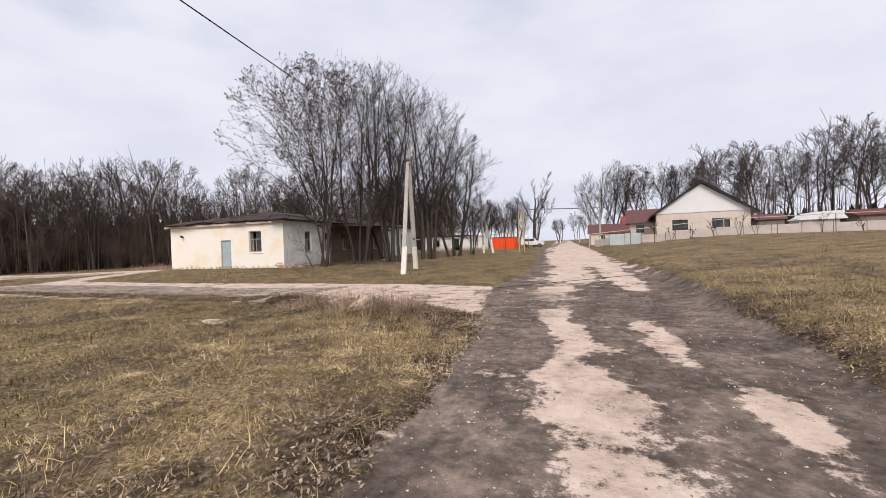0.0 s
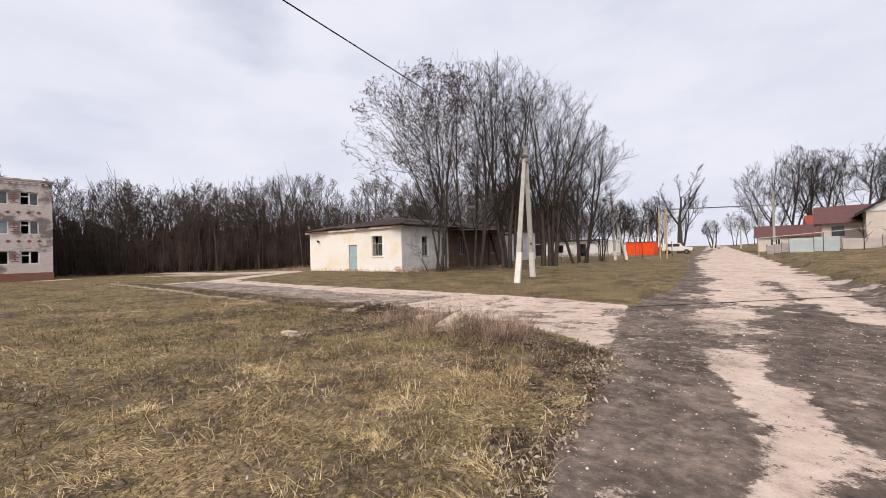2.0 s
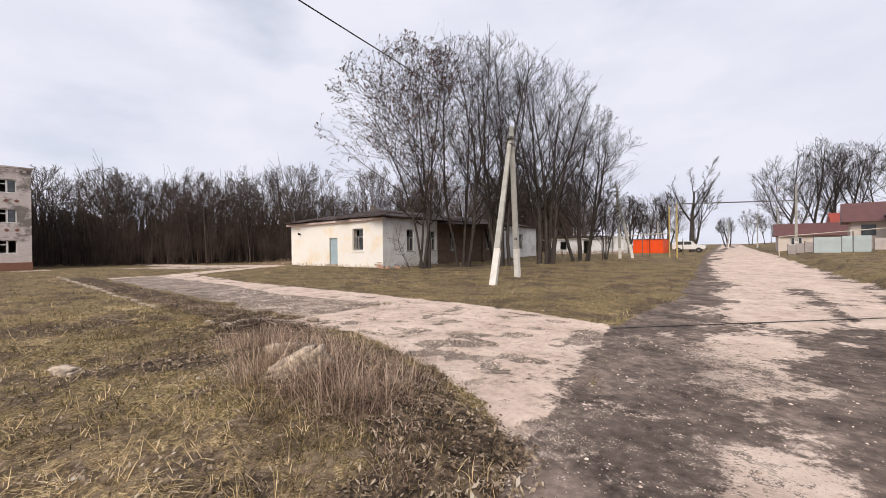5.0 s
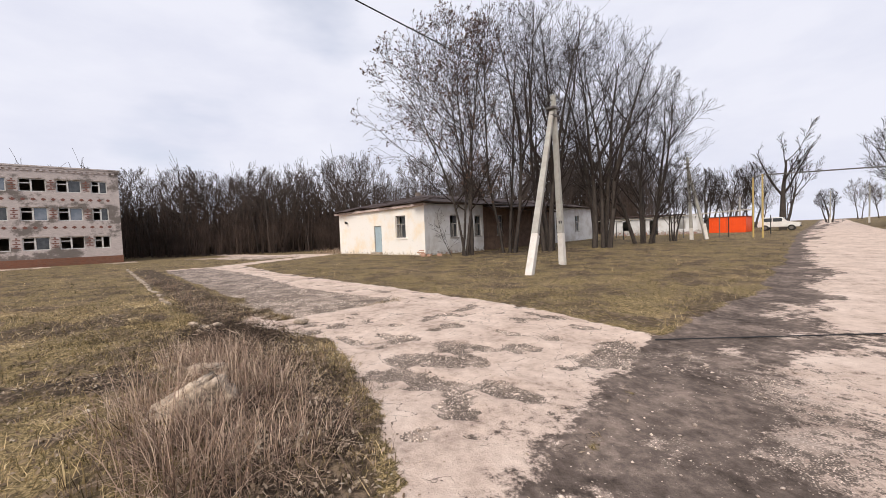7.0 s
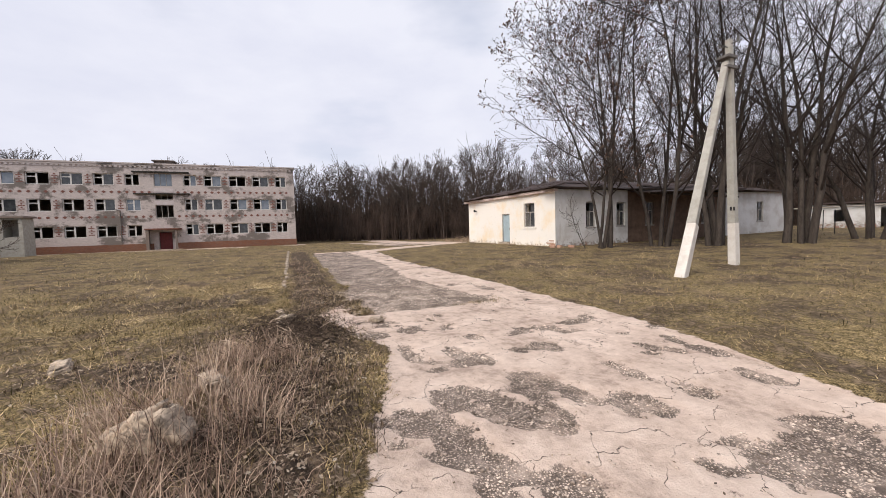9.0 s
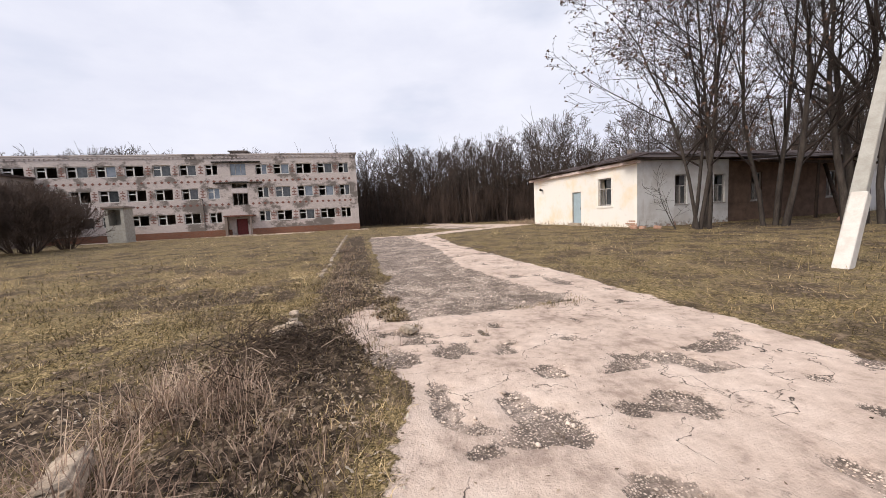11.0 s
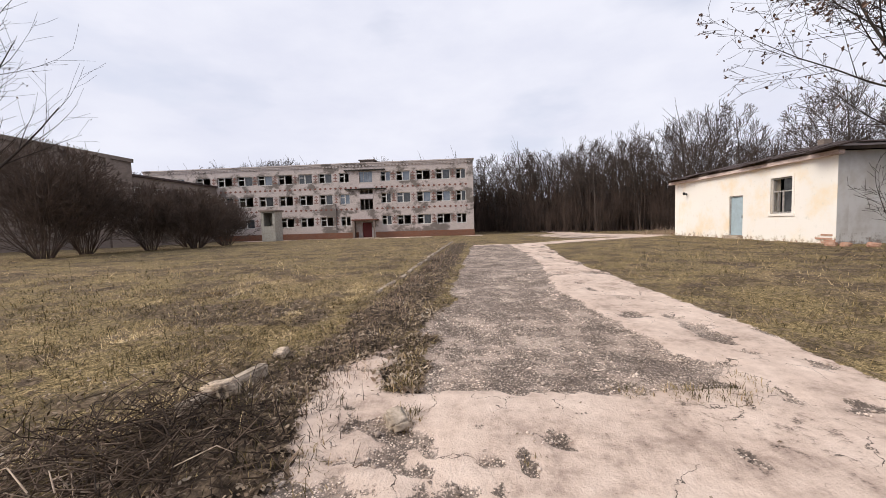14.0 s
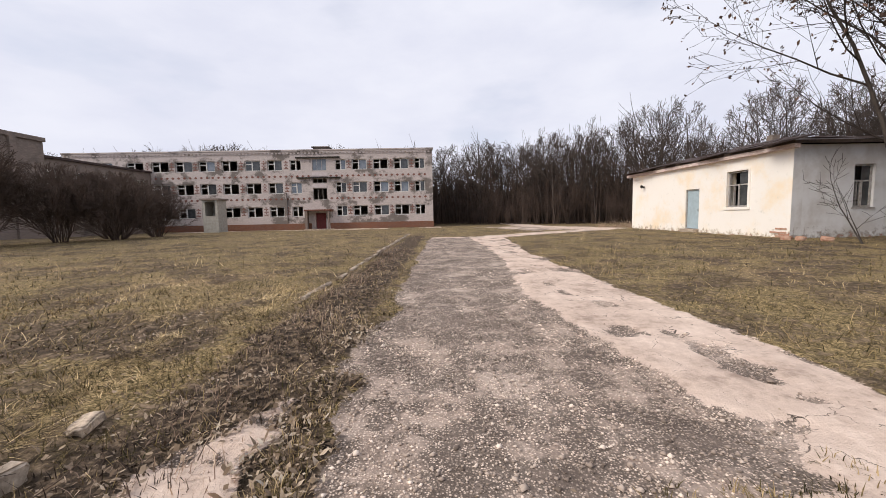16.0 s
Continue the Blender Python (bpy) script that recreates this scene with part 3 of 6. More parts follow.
    dry = 0.20 + 0.60 * np.exp(-(((x + 2.4) / 1.5) ** 2 + ((y - 6.4) / 1.0) ** 2)) + 0.45 * np.exp(-(((x + 3.5) / 1.8) ** 2 + ((y - 4.0) / 1.2) ** 2)) - 0.3 * np.exp(-(((x + 5.0) / 2.5) ** 2 + ((y - 7.6) / 0.8) ** 2)) + 1.1 * w2 + 0.8 * w1 + 0.35 * ss(3, 6, x)
    return dict(paved=paved, pale=pale, gravel=gravel, dry=np.clip(dry, 0, 1), litter=litter, crack=crack, road=road, drive=np.maximum(drive, bend))


def steps(stops):
    """Coordinates with a spacing that changes: (from, to, step)."""
    out = []
    for lo, hi, d in stops:
        n = max(1, round((hi - lo) / d))
        out += list(np.linspace(lo, hi, n, endpoint=False))
    return np.array(out + [stops[-1][1]])


gx = steps([(-1600, -300, 260), (-300, -120, 30), (-120, -64, 4), (-64, -34, 0.8), (-34, -17, 0.3), (-17, -9, 0.14), (-9, 4.2, 0.08), (4.2, 8, 0.2), (8, 26, 0.9), (26, 120, 8), (120, 300, 45), (300, 1600, 260)])
gy = steps([(-1600, -300, 260), (-300, -60, 30), (-60, -14, 3), (-14, -2, 0.6), (-2, 1, 0.12), (1, 15.2, 0.08), (15.2, 28, 0.25), (28, 70, 0.9), (70, 200, 8), (200, 400, 40), (400, 1600, 240)])
GX, GY = np.meshgrid(gx, gy, indexing="ij")
ZN = zones(GX, GY)
GZ = height(GX, GY)
rough_soil = (fbm(GX, GY, 2.2, 71) - 0.5) * 0.10 + (fbm(GX, GY, 7.0, 75, 3) - 0.5) * 0.05
rough_road = (fbm(GX, GY, 1.1, 81) - 0.5) * 0.05 + (fbm(GX, GY, 6.0, 83, 3) - 0.5) * 0.014
GZ = GZ + rough_soil * (1 - ZN["paved"]) + rough_road * ZN["paved"] + 0.035 * ZN["drive"] * (1 - ss(0.3, 0.7, ZN["gravel"])) * (1 - ZN["road"]) + 0.03 * (1 - ZN["paved"])


def sheet(name, keep, lift, label, category):
    """The part of the grid whose faces are kept, as one mesh carrying the masks."""
    nx, ny = GX.shape
    idx = np.arange(nx * ny).reshape(nx, ny)
    quads = np.stack([idx[:-1, :-1], idx[1:, :-1], idx[1:, 1:], idx[:-1, 1:]], -1)[keep]
    used, inv = np.unique(quads, return_inverse=True)
    quads = inv.reshape(-1, 4)
    co = np.stack([GX, GY, GZ + lift], -1).reshape(-1, 3)[used]
    me = bpy.data.meshes.new(name)
    me.vertices.add(len(co))
    me.vertices.foreach_set("co", co.astype(np.float32).ravel())
    me.loops.add(quads.size)
    me.loops.foreach_set("vertex_index", quads.astype(np.int32).ravel())
    me.polygons.add(len(quads))
    me.polygons.foreach_set("loop_start", np.arange(0, quads.size, 4, dtype=np.int32))
    me.polygons.foreach_set("loop_total", np.full(len(quads), 4, np.int32))
    me.polygons.foreach_set("use_smooth", np.ones(len(quads), bool))
    for key in ("paved", "pale", "gravel", "dry", "litter", "crack"):
        at = me.attributes.new(key, "FLOAT", "POINT")
        at.data.foreach_set("value", ZN[key].reshape(-1)[used].astype(np.float32))
    me.update(calc_edges=True)
    me.materials.append(M_GROUND)
    return tagged(new(name, me), label, category, "", "structure")


def cell(a):
    return (a[:-1, :-1] + a[1:, :-1] + a[1:, 1:] + a[:-1, 1:]) / 4


is_road = cell(ZN["road"]) > 0.5
is_drive = (cell(ZN["drive"]) > 0.5) & ~is_road
hardmask = np.zeros(GX.shape, bool)
hardmask[1:-1, 1:-1] = ((is_road | is_drive)[:-1, :-1] & (is_road | is_drive)[1:, :-1] & (is_road | is_drive)[1:, 1:] & (is_road | is_drive)[:-1, 1:])
sheet("road", is_road, 0.0, "rutted dirt road with pale wheel tracks and dark mud", "road")
sheet("pavement", is_drive, 0.0, "broken pale asphalt drive with cracks and gravel patches", "driveway")
sheet("ground", np.ones(is_road.shape, bool), np.where(hardmask, -0.05, 0.0), "late autumn meadow with dry grass and fallen leaves", "ground")


def ground_z(x, y):
    """Height of the sheet at a spot."""
    i = int(np.clip(np.searchsorted(gx, x) - 1, 0, len(gx) - 2))
    j = int(np.clip(np.searchsorted(gy, y) - 1, 0, len(gy) - 2))
    fx, fy = (x - gx[i]) / (gx[i + 1] - gx[i]), (y - gy[j]) / (gy[j + 1] - gy[j])
    return float((GZ[i, j] * (1 - fx) + GZ[i + 1, j] * fx) * (1 - fy) + (GZ[i, j + 1] * (1 - fx) + GZ[i + 1, j + 1] * fx) * fy)


def ground_many(x, y):
    i = np.clip(np.searchsorted(gx, x) - 1, 0, len(gx) - 2)
    j = np.clip(np.searchsorted(gy, y) - 1, 0, len(gy) - 2)
    fx, fy = (x - gx[i]) / (gx[i + 1] - gx[i]), (y - gy[j]) / (gy[j + 1] - gy[j])
    return (GZ[i, j] * (1 - fx) + GZ[i + 1, j] * fx) * (1 - fy) + (GZ[i, j + 1] * (1 - fx) + GZ[i + 1, j + 1] * fx) * fy

# ---- windows ----
_cache = {}


def shared(key, build, material):
    """One mesh for all alike pieces."""
    if key not in _cache:
        bm = build()
        bmesh.ops.recalc_face_normals(bm, faces=bm.faces)
        me = bpy.data.meshes.new(key[0])
        bm.to_mesh(me)
        bm.free()
        me.materials.append(material)
        _cache[key] = me
    return _cache[key]


def child(name, me, parent, m=None):
    ob = new(name, me)
    ob.parent = parent
    if m is not None:
        ob.matrix_local = m
    return ob


def window(parent, m, w, h, style="sash", frame_mat=None, glass=None, sill=True, broken=False):
    """A framed window: origin at the lower left outer corner, x along the wall, y inward."""
    frame_mat = frame_mat or M_FRAME
    glass = glass or M_GLASS
    t = 0.11 if style in ("school", "narrow") else 0.075

    def build_frame():
        if style == "sash":
            cut = [(t, w - t, h * 0.60 + 0.06, h - t), (t, w * 0.27 - 0.015, t, h * 0.60), (w * 0.27 + 0.015, w / 2 - 0.035, t, h * 0.60), (w / 2 + 0.035, w - t, t, h * 0.60)]
        elif style in ("school", "narrow"):
            c = w * (0.45 if style == "school" else 0.5)
            cut = [(t, c - 0.08, t, h * 0.62), (t, c - 0.08, h * 0.62 + 0.11, h - t), (c + 0.08, w - t, t, h - t)]
        else:
            cut = [(t, w / 3 - 0.03, t, h - t), (w / 3 + 0.03, 2 * w / 3 - 0.03, t, h - t), (2 * w / 3 + 0.03, w - t, t, h - t)]
        return holed_panel(w, 0.0, h, 0.06, 0.15, cut)

    key = (round(w, 2), round(h, 2), style, frame_mat.name)
    fr = child("window", shared(("window_frame", *key), build_frame, frame_mat), parent, m)
    if not broken:
        child("pane", shared(("pane", *key[:3], glass.name), lambda: boxes((t, w - t, 0.10, 0.112, t, h - t)), glass), fr)
    elif broken == "half":
        child("pane", shared(("pane_half", *key[:3], glass.name), lambda: boxes((w * 0.5, w - t, 0.10, 0.112, t, h - t)), glass), fr)
    if sill:
        child("sill", shared(("sill", *key[:2]), lambda: boxes((-0.06, w + 0.06, -0.07, 0.10, -0.06, 0.0)), frame_mat if style != "school" else M_STEEL), fr)
    return fr


# ---- low white building ----
wb = thing("low_house", pose(0, 0, 0), "abandoned one-storey limewashed house with sagging dark roof", "house")
FX0, FX1, FY = -33.64, -21.27, 25.47
front_holes = [(8.92, 10.20, 1.54, 3.23), (5.84, 6.96, 0.30, 2.58)]
holed_wall("wall", FX1 - FX0, -0.3, 3.95, 0.45, front_holes, M_PLASTER, wb, pose(FX0, FY, 0))
win = window(wb, pose(FX0 + 8.92, FY + 0.02, 1.54), 1.28, 1.69, "sash", M_GREYFRAME, broken="half")
part("window_trim", boxes((8.80, 10.32, -0.03, 0.0, 3.23, 3.34), (8.80, 8.92, -0.03, 0.0, 1.50, 3.23), (10.20, 10.32, -0.03, 0.0, 1.50, 3.23), (8.76, 10.36, -0.06, 0.0, 1.42, 1.54)), M_PLASTER, wb, "", pose(FX0, FY, 0))
door = part("door", boxes((5.86, 6.94, 0.10, 0.15, 0.42, 2.57)), M_DOORBLUE, wb, "closed pale blue sheet door", pose(FX0, FY, 0))
part("door_frame", boxes((5.84, 5.90, 0.04, 0.10, 0.36, 2.58), (6.90, 6.96, 0.04, 0.10, 0.36, 2.58), (5.90, 6.90, 0.04, 0.10, 2.52, 2.58)), M_GREYFRAME, door)
part("handle", rods(((6.82, 0.06, 1.35), (6.82, 0.06, 1.50), 0.015), ((6.82, 0.06, 1.42), (6.82, 0.10, 1.42), 0.012)), M_STEEL, door)
part("door_step", boxes((5.78, 7.02, -0.28, 0.45, 0.05, 0.40), bevel=0.02), M_KERB, wb, "", pose(FX0, FY, 0))
side_holes = [(2.55, 3.40, 1.42, 3.15), (5.3, 6.1, 1.45, 3.10), (8.4, 9.25, 1.45, 3.15), (14.6, 15.5, 1.45, 3.15), (21.4, 22.3, 1.45, 3.15)]
SIDE = pose(FX1, FY, 0, 0, 0, 90)
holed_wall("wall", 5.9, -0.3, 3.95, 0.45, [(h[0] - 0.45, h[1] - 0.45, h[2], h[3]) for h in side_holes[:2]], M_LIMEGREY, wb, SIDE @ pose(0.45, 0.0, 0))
# thin skin carries the shaded side's grey over the front wall's end
part("corner_shade_skin", boxes((0.012, 0.45, -0.004, 0.0, -0.3, 3.95)), M_LIMEGREY, wb, "", SIDE)
holed_wall("wall", 10.6, -0.3, 3.95, 0.45, [(h[0] - 6.35, h[1] - 6.35, h[2], h[3]) for h in side_holes[2:4]], M_BROWNWALL, wb, SIDE @ pose(6.35, 0.25, 0))
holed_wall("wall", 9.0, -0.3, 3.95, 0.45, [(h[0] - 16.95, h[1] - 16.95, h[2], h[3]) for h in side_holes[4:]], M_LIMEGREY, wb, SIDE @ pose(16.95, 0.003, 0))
for i, hh in enumerate(side_holes):
    window(wb, SIDE @ pose(hh[0], 0.04 + (0.25 if 1 < i < 4 else 0), hh[2]), hh[1] - hh[0], hh[3] - hh[2], "sash", M_GREYFRAME, broken="half")
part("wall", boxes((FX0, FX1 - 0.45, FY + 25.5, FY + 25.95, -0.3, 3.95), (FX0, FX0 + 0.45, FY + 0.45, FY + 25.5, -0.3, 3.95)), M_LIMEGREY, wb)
part("inner_wall", boxes((FX0 + 0.45, FX1 - 0.7, FY + 6.1, FY + 6.3, -0.3, 3.9), (FX1 - 5.2, FX1 - 5.0, FY + 6.3, FY + 25.4, -0.3, 3.9)), M_LIMEGREY, wb)
part("ceiling", boxes((FX0 + 0.3, FX1 - 0.35, FY + 0.3, FY + 25.7, 3.70, 3.80)), M_DARKWOOD, wb)
# roof: eaves boards, slab of old sheets rising to a ridge that runs away from the road front
rm = bmesh.new()
xm = (FX0 + FX1) / 2
V = [(FX0 - 0.45, FY - 0.26, 4.02), (FX1 + 0.30, FY - 0.26, 4.02), (FX1 + 0.30, FY + 26.3, 4.02), (FX0 - 0.45, FY + 26.3, 4.02), (xm, FY + 5.2, 5.35), (xm, FY + 21, 5.35)]
tri_faces = [(0, 1, 4), (1, 2, 5, 4), (2, 3, 5), (3, 0, 4, 5)]
bv = [rm.verts.new(v) for v in V]
for f in tri_faces:
    rm.faces.new([bv[i] for i in f])
rm.faces.new([bv[i] for i in (3, 2, 1, 0)])
roof = part("roof", rm, M_ROOF, wb, "dark weathered sheet roof")
sh = bmesh.new()
rnd = random.Random(4)
for i in range(150):
    u, v_ = rnd.random(), rnd.random()
    which = rnd.random()
    if which < 0.55:
        x_, y_ = FX0 + u * (FX1 - FX0), FY - 0.22 + v_ * 4.4 * (1 - abs(2 * u - 1) * 0.95)
        zz = 4.03 + 1.33 * min(1, (y_ - FY + 0.5) / 5.7)
        tilt = (13, 0)
    else:
        x_, y_ = FX1 + 0.4 - v_ * 4.5, FY + 4 + u * 20
        zz = 4.03 + 1.33 * min(1, (FX1 + 0.45 - x_) / 6.6)
        tilt = (0, 11.5)
    box(sh, -0.5, 0.5, -0.6, 0.6, 0.015, 0.032, 0, pose(x_, y_, zz, tilt[0] + rnd.uniform(-3, 3), tilt[1] + rnd.uniform(-3, 3), rnd.uniform(-6, 6)))
part("sheet_roofing", sh, M_ROOF, roof)["kind"] = "stuff"
part("fascia_board", boxes((FX0 - 0.48, FX1 + 0.33, FY - 0.29, FY - 0.26, 3.98, 4.08), (FX1 + 0.30, FX1 + 0.33, FY - 0.26, FY + 26.3, 3.95, 4.08)), M_DARKWOOD, roof)
part("cornice", boxes((FX0 - 0.40, FX1 + 0.28, FY - 0.25, FY - 0.003, 3.80, 3.97)), M_FASCIA, wb, "pale stained cornice board")
part("chimney", boxes((-29.2, -28.75, 31.2, 31.65, 4.9, 5.75), bevel=0.02), M_DARKBRICK, roof)
part("vent_pipe", rods(((-31.5, 28.2, 4.4), (-31.5, 28.2, 5.25), 0.05)), M_STEEL, roof)
# exposed brick at the foot of the corner
br = bmesh.new()
for r_ in range(8):
    n_ = 3 - r_ // 3 + rnd.randint(-1, 1)
    for c_ in range(max(0, n_)):
        off = 0.13 * (r_ % 2)
        x1 = 12.37 - c_ * 0.26 - off
        box(br, x1 - 0.25, x1 - 0.005, -0.022 - rnd.random() * 0.012, 0.0, 0.02 + r_ * 0.078, 0.09 + r_ * 0.078)
part("bare_bricks", br, M_BAREBRICK, wb, "patch of bare red brick where plaster fell", pose(FX0, FY, 0))
lamp = part("wall_lamp", rods(((1.5, -0.02, 3.02), (1.5, -0.22, 3.10), 0.03), ((1.5, -0.2, 3.12), (1.75, -0.3, 3.04), 0.06, 0.10), ((1.5, 0.0, 3.02), (1.5, -0.03, 3.02), 0.08)), M_WIRE, wb, "small black wall lamp", pose(FX0, FY, 0))
# collapsed porch timbers
pt = bmesh.new()
for y_ in (33.4, 36.2, 39.2):
    rod(pt, (FX1 + 1.7, y_, 0.0), (FX1 + 1.7 + rnd.uniform(-0.2, 0.2), y_, 3.55), 0.09, 0.07)
rod(pt, (FX1 + 1.75, 31.8, 3.62), (FX1 + 1.6, 41.5, 3.38), 0.08)
rod(pt, (FX1 + 2.4, 37.2, 0.2), (FX1 + 0.3, 39.0, 3.5), 0.13, 0.10)
part("porch_post", pt, M_DARKWOOD, wb, "leaning porch timbers")
part("porch_roof", boxes((-1.9, 0.2, 0, 9.6, 0, 0.06)), M_ROOF, wb, "", pose(FX1 + 1.9, 32.0, 3.62, 2, 6, 0))

# ---- school ----
school = thing("school", pose(0, 0, 0), "derelict three-storey pale brick school with red brick ornament", "school")
SY0, SX = -40.7, -63.6
SM = pose(SX, SY0, -0.38, 0, 0, 90)
LEN = 11.4 - SY0
top3 = [(-35.4, -34.0), (-32.1, -29.7), (-28.6, -26.2), (-25.3, -22.9), (-22.0, -19.7), (-18.75, -16.5), (-15.5, -13.3), (-12.3, -10.2), (-9.1, -7.5), (-2.65, -1.1), (-0.25, 1.9), (2.8, 5.0), (5.8, 7.95), (8.8, 10.3)]
holes = []
for zz0, zz1, first in ((8.62, 10.12, 0), (5.32, 6.90, 1), (1.97, 3.47, 2)):
    for i, (a_, b_) in enumerate(top3):
        holes.append((a_ - SY0, b_ - SY0, zz0, zz1, i, zz0))
door_hole = (-5.75 - SY0, -4.25 - SY0, 0.15, 2.45)
stair_holes = [(-5.95 - SY0, -3.9 - SY0, 4.35, 6.05), (-5.95 - SY0, -3.9 - SY0, 6.75, 7.7), (-5.95 - SY0, -3.9 - SY0, 8.55, 10.25)]
holed_wall("wall", LEN, -0.4, 11.15, 0.5, [h[:4] for h in holes] + [door_hole] + stair_holes, M_SILICATE, school, SM)
rnd = random.Random(11)
for h in holes:
    i, zz = h[4], h[5]
    w_ = h[1] - h[0]
    p_tint = 0.5 if zz > 8 else (0.22 if zz > 5 else 0.03)
    g_ = M_BLUEGLASS if rnd.random() < p_tint else M_GLASS
    br_ = "half" if rnd.random() < 0.50 else (True if rnd.random() < 0.65 else False)
    window(school, SM @ pose(h[0], 0.12, zz), w_, h[3] - h[2], "school" if w_ > 1.8 else "narrow", M_FRAME, g_, True, br_)
for h in stair_holes:
    window(school, SM @ pose(h[0], 0.05, h[2]), h[1] - h[0], h[3] - h[2], "wide", M_GREYFRAME, M_BLUEGLASS if h[2] > 8 else M_GLASS, False, h[2] < 8)
for z_ in (6.10, 7.74):
    part("stair_panel", boxes((-6.0 - SY0, -3.85 - SY0, -0.03, 0.0, z_, z_ + 0.57)), M_PINKBAND, school, "pale rendered panel between stair windows", SM)
part("stair_ledge", boxes((-8.2 - SY0, -1.9 - SY0, -0.35, 0.0, 10.32, 10.50), (-8.2 - SY0, -1.9 - SY0, -0.35, 0.0, 7.48, 7.62), bevel=0.02), M_DARK, school, "dark stained concrete ledge", SM)
part("plinth", boxes((0, door_hole[0] - 0.6, -0.10, 0.0, -0.4, 0.98), (door_hole[1] + 0.6, LEN + 0.05, -0.10, 0.0, -0.4, 0.98)), M_REDBRICK, school, "red-brown brick plinth", SM)
part("cornice", boxes((-0.1, LEN + 0.12, -0.14, 0.0, 11.15, 11.38), (-0.15, LEN + 0.18, -0.22, 0.5, 11.38, 11.55)), M_SILICATE, school, "", SM)
tooth = bmesh.new()
for i in range(int(LEN / 0.52)):
    box(tooth, i * 0.52, i * 0.52 + 0.26, -0.12, 0.0, 10.95, 11.15)
part("cornice_teeth", tooth, M_PINKBAND, school, "row of projecting bricks under the cornice", SM)["kind"] = "stuff"
porch = part("entrance_canopy", boxes((-6.9 - SY0, -3.1 - SY0, -1.7, 0.0, 2.75, 2.95), bevel=0.03), M_CANOPY, school, "rusty entrance canopy on posts", SM)
for u_ in (-6.7, -3.6):
    part("post", boxes((u_ - SY0, u_ + 0.2 - SY0, -1.6, -1.4, 0, 2.75)), M_DARKBRICK, porch)
part("entrance_step", boxes((-6.9 - SY0, -3.1 - SY0, -1.9, 0.0, -0.2, 0.16), (-6.9 - SY0, -3.1 - SY0, -2.3, -1.9, -0.2, 0.05), bevel=0.02), M_KERB, school, "", SM)
# the door's red is kept dark to hold the shade under the canopy
part("door", boxes((door_hole[0] + 0.06, door_hole[1] - 0.06, 0.15, 0.2, 0.16, 2.4)), M_DOORRED, school, "red double door darkened for the canopy's shade", SM)
part("side_porch_wall", boxes((-6.9 - SY0, -6.75 - SY0, -1.3, 0, 0, 2.75)), M_DARKBRICK, school, "", SM)
for u_ in (0.0, LEN - 0.5):
    part("end_wall", boxes((u_, u_ + 0.5, 0.5, 12.5, -0.4, 11.38)), M_SILICATE, school, "", SM)
part("back_wall", boxes((0.5, LEN - 0.5, 12.0, 12.5, -0.4, 11.38)), M_SILICATE, school, "", SM)
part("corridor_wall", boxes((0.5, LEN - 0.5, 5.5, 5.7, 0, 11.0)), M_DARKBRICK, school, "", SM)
part("floor_slab", boxes((0.5, LEN - 0.5, 0.5, 12.0, 4.1, 4.35), (0.5, LEN - 0.5, 0.5, 12.0, 7.4, 7.65), (0.5, LEN - 0.5, 0.5, 12.0, 0.6, 0.8)), M_KERB, school, "", SM)
part("roof", boxes((0.0, LEN, 0.5, 12.5, 11.15, 11.36)), M_ROOF, school, "", SM)
part("roof_hatch", boxes((-6.4 - SY0, -4.2 - SY0, 2.5, 4.8, 11.36, 12.25), (-6.6 - SY0, -4.0 - SY0, 2.3, 5.0, 12.25, 12.4)), M_DARKBRICK, school, "", SM)
part("downpipe", rods(((-9.75 - SY0, -0.10, 1.2), (-9.75 - SY0, -0.10, 5.4), 0.07), ((-9.75 - SY0, -0.10, 5.4), (-10.3 - SY0, -0.10, 5.5), 0.05)), M_STEEL, school, "rusty downpipe", SM)
# diamonds of red brick between the floors and beside the windows
orn = bmesh.new()


def diamond(bm, u, z, r):
    for k_ in range(3):
        ww = r * (1 - k_ / 3.0)
        hh_ = r * (k_ + 1) / 3.0
        box(bm, u - ww, u + ww, -0.022 - 0.002 * k_, 0.0, z - hh_ * 0.8, z + hh_ * 0.8)


u = 0.6
while u < LEN - 0.4:
    if not (-6.3 < u + SY0 < -3.5):
        for z_ in (4.55, 7.78):
            diamond(orn, u, z_, 0.20)
    u += 0.80
for i in range(len(top3) - 1):
    gap0, gap1 = top3[i][1] - SY0, top3[i + 1][0] - SY0
    if gap1 - gap0 < 1.4:
        for base in (8.85, 5.60, 2.25):
            for j in range(3):
                box(orn, (gap0 + gap1) / 2 - 0.30, (gap0 + gap1) / 2 + 0.30, -0.02, 0.0, base + j * 0.42, base + j * 0.42 + 0.10)
                diamond(orn, (gap0 + gap1) / 2, base + 0.25 + j * 0.42, 0.11)
part("brick_ornament", orn, M_ORNAMENT, school, "rows of red brick diamonds", SM)["kind"] = "stuff"

# ---- two-storey wing in front of the school ----
wing = thing("school_wing", pose(0, 0, 0), "dark weathered two-storey brick wing of the school", "school")
WY = -28.8
wl = [(1.0, 2.6), (4.4, 6.0), (7.6, 9.2), (10.8, 12.4), (14.0, 15.5)]
